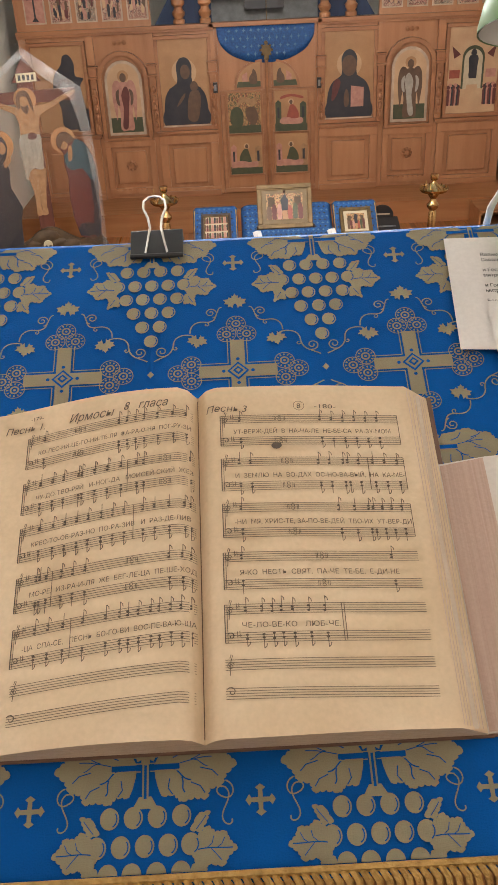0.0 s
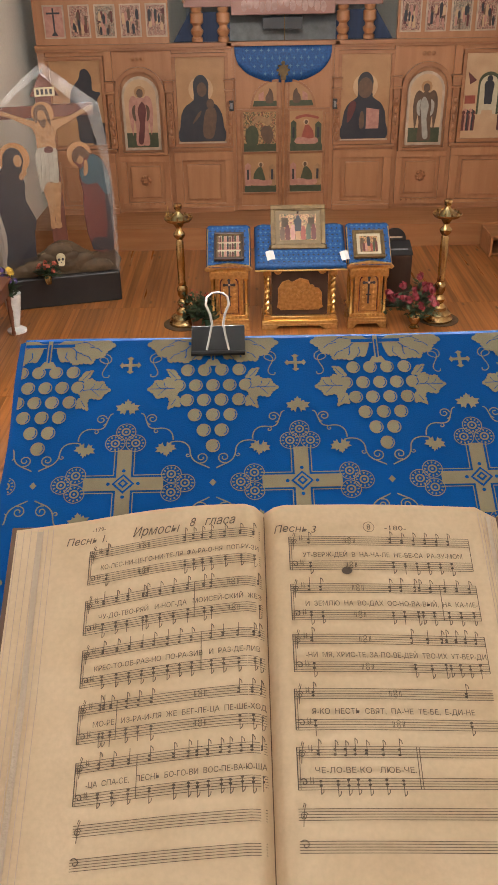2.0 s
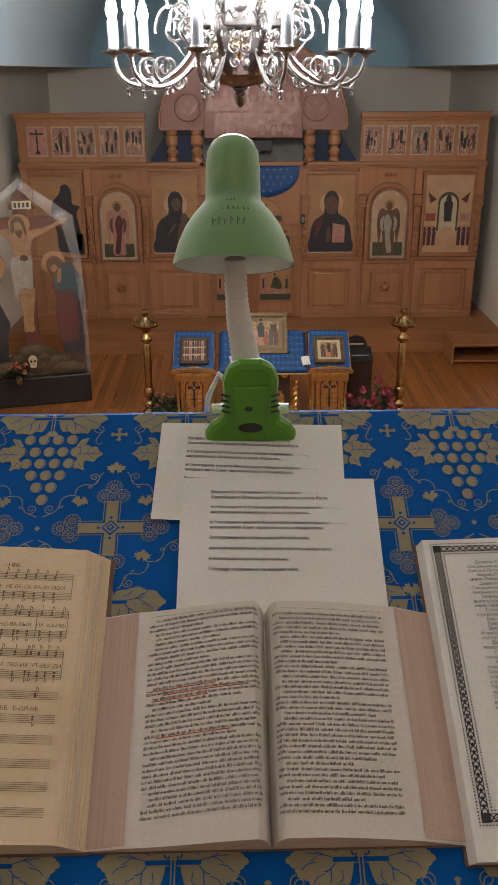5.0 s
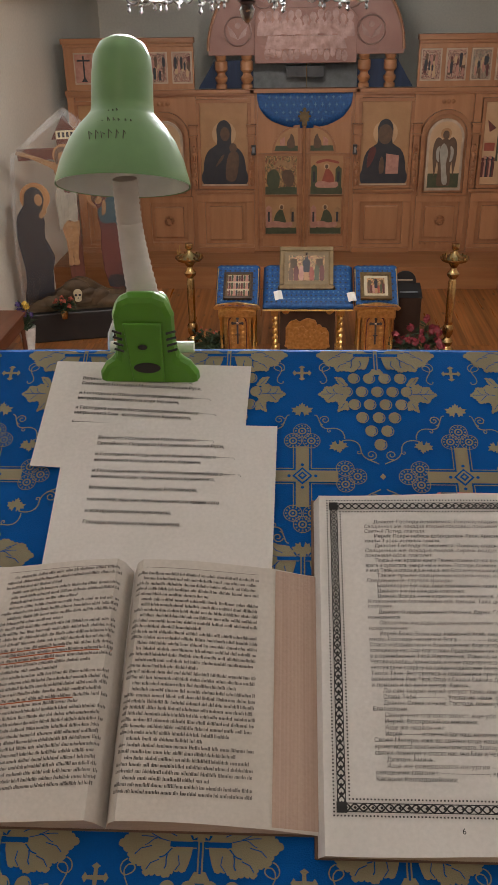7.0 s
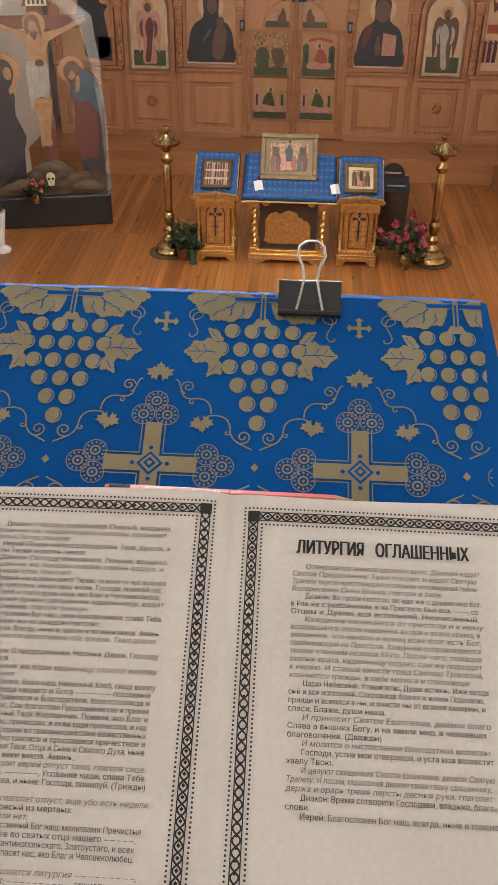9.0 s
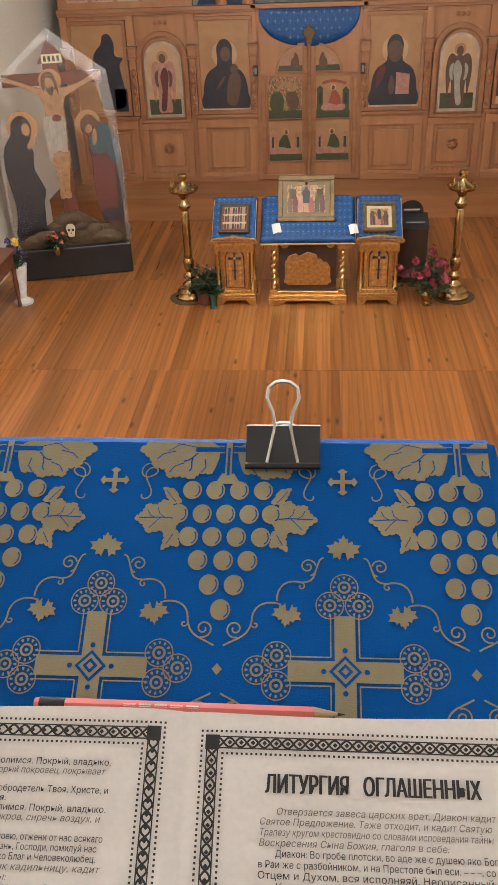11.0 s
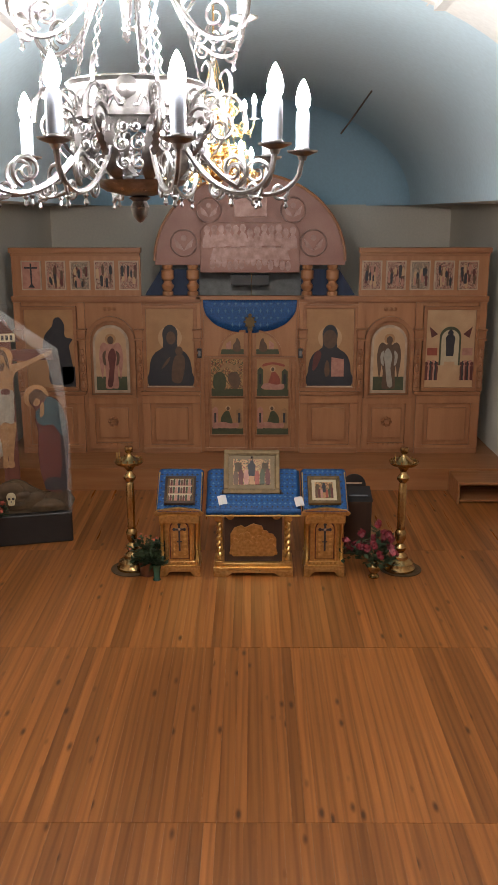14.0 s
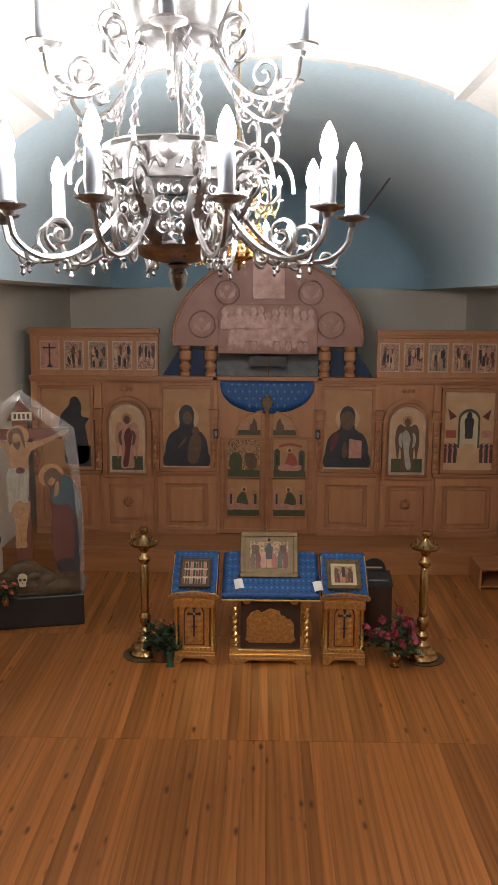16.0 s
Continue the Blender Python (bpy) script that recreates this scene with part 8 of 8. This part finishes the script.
ink.strip([(-0.2542 + 0.0042 * math.cos(a), -0.0608 + 0.0042 * math.sin(a)) for a in [2 * math.pi * i / 20 for i in range(21)]], 0.0004, over)
put_text(ink, "-180-", -0.2423, -0.0630, 0.0058, over, width=0.017)
part("handwritten_music", ink, M_INK, nb, "brown ink staves, chords and handwritten words")
part("worn_leaf", Geo().strip([(-0.5135, -0.309), (-0.511, -0.18), (-0.5125, -0.046)], 0.0045, lambda x: nbh(x) + 0.0003), M_EDGE, nb, "darkened edge of a loose gathering")
part("worn_leaf", Geo().strip([(-0.1560, -0.309), (-0.1575, -0.18), (-0.1560, -0.044)], 0.0040, lambda x: nbh(x) + 0.0003), M_EDGE, nb, "darkened edge of a loose gathering")

# printed service book
sb2, bh = open_book("service_book", "thick printed book lying open on the desk", curve_profile(-0.112, 0.004, 0.124, 0.014, 0.033, 0.004, 0.017, -0.146, 0.163), -0.311, -0.104, M_PAPER2, M_EDGE2, (-0.149, 0.163, 0.0015))
prn, red, rnd = Geo(), Geo(), random.Random(8)
for page, (ua, ub) in enumerate(((-0.102, -0.003), (0.011, 0.112))):
    v = -0.113
    prn.strip([(ua + (ub - ua) * i / 12, v + 0.002) for i in range(13)], 0.0003, lambda x: bh(x))
    for r in range(38):
        v -= 0.00470
        u = ua + (0.006 if rnd.random() < 0.25 else 0.0)
        end = ub - (rnd.uniform(0.01, 0.05) if rnd.random() < 0.15 else 0.0)
        if r == 33:
            prn.strip([(ua, v + 0.002), (ua + 0.03, v + 0.002)], 0.0003, lambda x: bh(x))
        while u < end - 0.002:
            w = min(rnd.uniform(0.003, 0.013), end - u)
            x = u
            while x < u + w:
                q = rnd.uniform(0.00045, 0.0008)
                dv = (0.05 * (x - ua) if page == 0 else 0.0)
                prn.quad(x, x + q, v + dv, v + dv + rnd.choice((0.0019, 0.0019, 0.0028)), lambda t: bh(t))
                x += q + 0.00035
            u += w + 0.0014
        if page == 0 and r in (14, 15, 16, 23):
            f0, f1 = ((0.0, 0.62), (0.15, 1.0), (0.05, 0.55), (0.1, 0.75))[(14, 15, 16, 23).index(r)]
            red.strip([(ua + (ub - ua) * (f0 + (f1 - f0) * i / 8), v - 0.0009 + 0.05 * (ub - ua) * (f0 + (f1 - f0) * i / 8)) for i in range(9)], 0.0009, lambda x: bh(x) + 0.0002)
part("printed_text", prn, M_PRINT2, sb2)
for ua, ub in ((-0.1455, -0.1135), (0.1265, 0.1625)):
    g = Geo()
    for k in range(8):
        x0, x1 = ua + (ub - ua) * k / 8, ua + (ub - ua) * (k + 1) / 8
        g.quad(x0, x1, -0.3095, -0.1055, lambda x: bh(x) + 0.0003)
    part("fore_edge", g, M_FORE, sb2, "pinkish stepped fore-edge of the page block")
part("orange_underlines", red, M_REDINK, sb2, "orange pencil underlining")

# liturgy book with ornamental page borders
lt, lh = open_book("liturgy_book", "large printed prayer book lying open, white pages with ornamental borders", curve_profile(0.1645, 0.361, 0.560, 0.015, 0.0185, 0.014, 0.015, 0.160, 0.570), -0.326, -0.0285, M_PAPER, M_EDGE, (0.1575, 0.571, 0.0015))
orn = Geo()


def border(u0, u1, v0, v1, w=0.0115):
    hf = (lambda x: lh(x))
    def seg(p, q, wd):
        n = 16
        orn.strip([(p[0] + (q[0] - p[0]) * i / n, p[1] + (q[1] - p[1]) * i / n) for i in range(n + 1)], wd, hf)
    a = 0.0028
    x0, x1, y0, y1 = u0 + a, u1 - a, v0 + a, v1 - a
    for d in (0.0, w - 2 * a):
        c = [(x0 + d, y0 + d), (x1 - d, y0 + d), (x1 - d, y1 - d), (x0 + d, y1 - d)]
        for k in range(4):
            seg(c[k], c[(k + 1) % 4], 0.0007)
    # dots along both sides
    for d in (0.0, w):
        p = [(u0 + d, v0 + d), (u1 - d, v0 + d), (u1 - d, v1 - d), (u0 + d, v1 - d)]
        for k in range(4):
            (ax, ay), (bx, by) = p[k], p[(k + 1) % 4]
            n = int(math.hypot(bx - ax, by - ay) / 0.0026)
            for i in range(n):
                x, y = ax + (bx - ax) * i / n, ay + (by - ay) * i / n
                orn.quad(x - 0.0006, x + 0.0006, y - 0.0006, y + 0.0006, hf)
    # interlaced band
    h2 = (w - 2 * a) / 2
    c = [(x0 + h2, y0 + h2), (x1 - h2, y0 + h2), (x1 - h2, y1 - h2), (x0 + h2, y1 - h2)]
    for k in range(4):
        (ax, ay), (bx, by) = c[k], c[(k + 1) % 4]
        ln = math.hypot(bx - ax, by - ay)
        dx, dy = (bx - ax) / ln, (by - ay) / ln
        n = int(ln / 0.0011)
        for ph in (0, math.pi):
            orn.strip([(ax + dx * ln * i / n - dy * h2 * 0.82 * math.sin(i * 0.55 + ph), ay + dy * ln * i / n + dx * h2 * 0.82 * math.sin(i * 0.55 + ph)) for i in range(n + 1)], 0.0011, hf)
        m2 = int(ln / 0.0063)
        for i in range(m2):
            t = ln * (i + 0.5) / m2
            x, y = ax + dx * t, ay + dy * t
            orn.flat([(x + 0.0013, y), (x, y + 0.0013), (x - 0.0013, y), (x, y - 0.0013)], lh(x) + 0.0001)
    for cx, cy in c:
        orn.quad(cx - h2 * 1.3, cx + h2 * 1.3, cy - h2 * 1.3, cy + h2 * 1.3, lambda x: lh(x) + 0.0001)


border(0.1715, 0.3505, -0.3000, -0.0350)
border(0.3712, 0.5530, -0.3000, -0.0385)
part("ornamental_borders", orn, M_PRINT, lt, "dark interlaced printed page borders")
PAGE1 = ["  Диакон: Господу помолимся. Покрый, владыко.", "Священник же, покадив вторый покровец, покрывает", "Святый Потир, глаголя:", "  Иерей: Покры небеса добродетель Твоя, Христе, и", "хвалы Твоея исполнь земля.", "  Диакон: Господу помолимся. Покрый, владыко.", "Священник же, покадив покров, сиречь воздух, и", "покрывая обоя, глаголет:", "  Покрый нас кровом крилу Твоею, отжени от нас всякаго", "врага и супостата, умири нашу жизнь, Господи, помилуй нас", "и мир Твой, и спаси души наша, яко Благ и Человеколюбец.", "  Также прием священник кадильницу, кадит", "Предложение, глаголя трижды:", "  Благословен Бог наш, сице благоволивый, слава Тебе.", "  Диакон же на каждое глаголет:", "  Диакон: Всегда, ныне и присно и во веки веков. Аминь.", "И поклоняются благоговейно оба, трижды. Таже диакон", "глаголет:", "  Диакон: О предложенных Честных Дарех, Господу", "помолимся.", "  Священник же, отдав кадильницу, глаголет молитву", "предложения:", "  Иерей: Боже, Боже наш, Небесный Хлеб, пищу всему", "миру, Господа нашего и Бога – – – – – – пославый", "Спаса и Избавителя и Благодетеля, благословяща и", "освящающа нас, Сам благослови Предложение сие и приими", "е в пренебесный Твой Жертвенник. Помяни, яко Благ и", "Человеколюбец, принесших, и ихже ради принесоша, и нас", "неосуждены сохрани во священнодействии Божественных", "Твоих Таин. Яко святися и прославися пречестное и", "великолепое Имя Твое, Отца и Сына и Святаго Духа, ныне", "и присно и во веки веков. Аминь.", "  По сем творит иерей отпуст тамо, глаголя сице:", "  Слава Тебе, – – – – – –, Упование наше, слава Тебе.", "  Диакон: Слава, и ныне: Господи, помилуй. (Трижды)", "Благослови.", "  Священник глаголет отпуст, аще убо есть неделя:", "  Иерей: Воскресый из мертвых:", "  Аще же недели нет:", "  Иерей: – – – – истинный Бог наш, молитвами Пречистыя", "Своея Матери, иже во святых отца нашего – – – – –,", "архиепископа константинопольскаго, Златоустаго, и всех", "святых, помилует и спасет нас, яко Благ и Человеколюбец.", "  Диакон: Аминь.", "  Аще же совершается литургия – – – – – – – – –,", "священник глаголет: – – – – – – – – – –, архиепископа", "Кесарии Каппадокийския:"]
PAGE2 = ["  Отверзается завеса царских врат. Диакон кадит", "Святое Предложение. Таже отходит, и кадит Святую", "Трапезу кругом крестовидно со словами исповедания тайны", "Воскресения Сына Божия, глаголя в себе:", "  Диакон: Во гробе плотски, во аде же с душею яко Бог,", "в Раи же с разбойником, и на Престоле был еси, – – –, со", "Отцем и Духом, вся исполняяй, Неописанный.", "  Каждение начинается от престола и к нему", "возвращается, после каждения алтаря и всего храма, в", "знамение, что начало и конец всех благ есть Бог,", "пребывающий на Престоле. Каждение сопровождается", "тихим чтением псалма 50-го. После чего, покадив", "святыя врата, кадильницу отдает, сам же подходит", "к иерею. И ставше вместе пред Святою Трапезой,", "кланяются трижды, в себе моляся и глаголюще:", "  Царю Небесный, Утешителю, Душе истины, Иже везде", "сый и вся исполняяй, Сокровище благих и жизни Подателю,", "прииди и вселися в ны, и очисти ны от всякия скверны, и", "спаси, Блаже, души наша.", "  И приносит Святое Евангелие, диакон благо", "Слава в вышних Богу, и на земли мир, в человецех", "благоволение. (Дважды)", "  И молится о ниспослании благодатной молитвы:", "  Господи, устне мои отверзеши, и уста моя возвестят", "хвалу Твою.", "  И целуют священник Святое Евангелие, диакон Святую", "Трапезу. И посем, подклонив диакон свою главу священнику,", "держа и орарь тремя персты десныя руки, глаголет:", "  Диакон: Время сотворити Господеви, владыко, благо-", "слови.", "  Иерей: Благословен Бог наш, всегда, ныне и присно"]
for title, lines, u, v, wd, pitch in (("", PAGE1, 0.2030, -0.0585, 0.117, 0.00472), ("ЛИТУРГИЯ   ОГЛАШЕННЫХ", PAGE2, 0.4035, -0.0797, 0.1185, 0.00500)):
    bold, light = Geo(), Geo()
    for k, ln in enumerate(lines):
        italic = ln.strip()[:6] in ("Священ", "Святый", "покрыв", "Также ", "Предло", "И покл", "глагол", "предло", "По сем", "Аще же", "Отверз", "Святое", "Трапез", "Воскре", "Кажден", "возвра", "знамен", "пребыв", "тихим ", "святыя", "к иере", "кланяю", "И прин", "И моли", "И целу", "держа ")
        full = len(ln) > 40 and not ln.endswith((":", "(Дважды)"))
        put_text(light if italic else bold, ln, u + (0.006 if ln.startswith("  ") else 0.0), v - pitch * k, 0.0047, lambda x: lh(x) + 0.0002, shear=0.2 if italic else 0.0, width=(wd - (0.006 if ln.startswith("  ") else 0.0)) if full else 0.0)
    part("printed_text", bold, M_PRINT, lt)
    part("italic_text", light, M_PRINT2, lt)
    if title:
        head = Geo()
        for k, dx in enumerate((0, 0.0004, 0.0008)):
            put_text(head, title, 0.4055 + dx, -0.0692, 0.0130, lambda x: lh(x) + 0.0002 + dx * 0.1, width=0.112)
        part("heading", head, M_PRINT, lt, "tall condensed heading letters")
put_text(pg := Geo(), "6", 0.262, -0.3110, 0.006, lambda x: lh(x) + 0.0002)
part("page_number", pg, M_PRINT, lt)

# pencil above the book
pc = thing("pencil", "pink pencil with a black end lying above the book", "pencil", DESK @ pose(0.272, -0.0235, 0.0062, 0, 0, -0.6))
RX = pose(0, 0, 0, 0, 90, 0)
part("barrel", Geo().lathe([(0.0037, 0.018), (0.0037, 0.160)], 6, RX), M_PENCIL, pc)
part("black_end", Geo().lathe([(0.0038, 0.003), (0.0038, 0.018)], 12, RX), M_BLACK, pc, smooth=True)
part("end_cap", Geo().lathe([(0.0030, 0.0), (0.0037, 0.003)], 12, RX), M_PENCIL, pc)
part("sharpened_tip", Geo().lathe([(0.0036, 0.160), (0.0010, 0.173)], 12, RX), M_PWOOD, pc)
part("lead", Geo().lathe([(0.0010, 0.173), (0.0002, 0.177)], 8, RX), M_BLACK, pc)
g = Geo()
for k in range(5):
    g.quad(0.052 + 0.009 * k, 0.059 + 0.009 * k, -0.0006, 0.0010, 0.0035)
part("stamp_bars", g, M_SHADE_IN, pc)
# open pages of something pale beside the desk
sx = thing("side_books", "pale stacked books on a gold-edged cloth beside the desk", "books", Matrix.Translation((0.52, 0.56, 3.42)) @ pose(0, 0, 0, 20))
part("book_stack", Geo().box(-0.01, 0.22, -0.10, 0.10, -0.10, 0.0), M_AGED, sx, bevel=0.003)
part("gold_edging", Geo().tube([(-0.016, -0.12 + 0.012 * k, 0.004 * math.sin(2 * k)) for k in range(20)], 0.006, 6), M_FRINGE, sx)
part("shelf", Geo().box(-0.02, 0.24, -0.12, 0.12, -0.70, -0.10), M_PARAPET, sx)

# ---- floor boards ----
setting("floor", Geo().box(-HALF, HALF, 0.86, 14.0, -0.12, -0.012), M_JOINT, "dark underfloor between the boards")
fl = thing("floor_boards", "honey-coloured pine floor boards laid along the nave", "floor", kind="structure")
JOINTS = [0.86, 3.37, 5.93, 8.48, 11.04, 13.52]
rest, rnd = Geo(), random.Random(1)
WIDTHS = [0.086, 0.104, 0.094, 0.118, 0.09]
shared = {}
for w in WIDTHS:
    for r in range(1, 4):
        ln = JOINTS[r + 1] - JOINTS[r] - 0.003
        shared[(w, r)] = mesh_of("board", Geo().box(-w / 2 + 0.0004, w / 2 - 0.0004, 0.0, ln, -0.03, 0.0), M_PLANK)
for r in range(5):
    x = -HALF
    while x < HALF:
        w = rnd.choice(WIDTHS)
        if 1 <= r <= 3:
            ob = new("board", shared[(w, r)])
            ob.parent, ob.location = fl, (x + w / 2, JOINTS[r] + 0.0015, rnd.uniform(-0.0012, 0.0))
        else:
            rest.box(x + 0.0004, x + w - 0.0004, JOINTS[r] + 0.0015, JOINTS[r + 1] - 0.0015, -0.03, -rnd.uniform(0, 0.0012))
        x += w
tagged(part("boards_far", rest, M_PLANK_FAR, fl), kind="stuff")
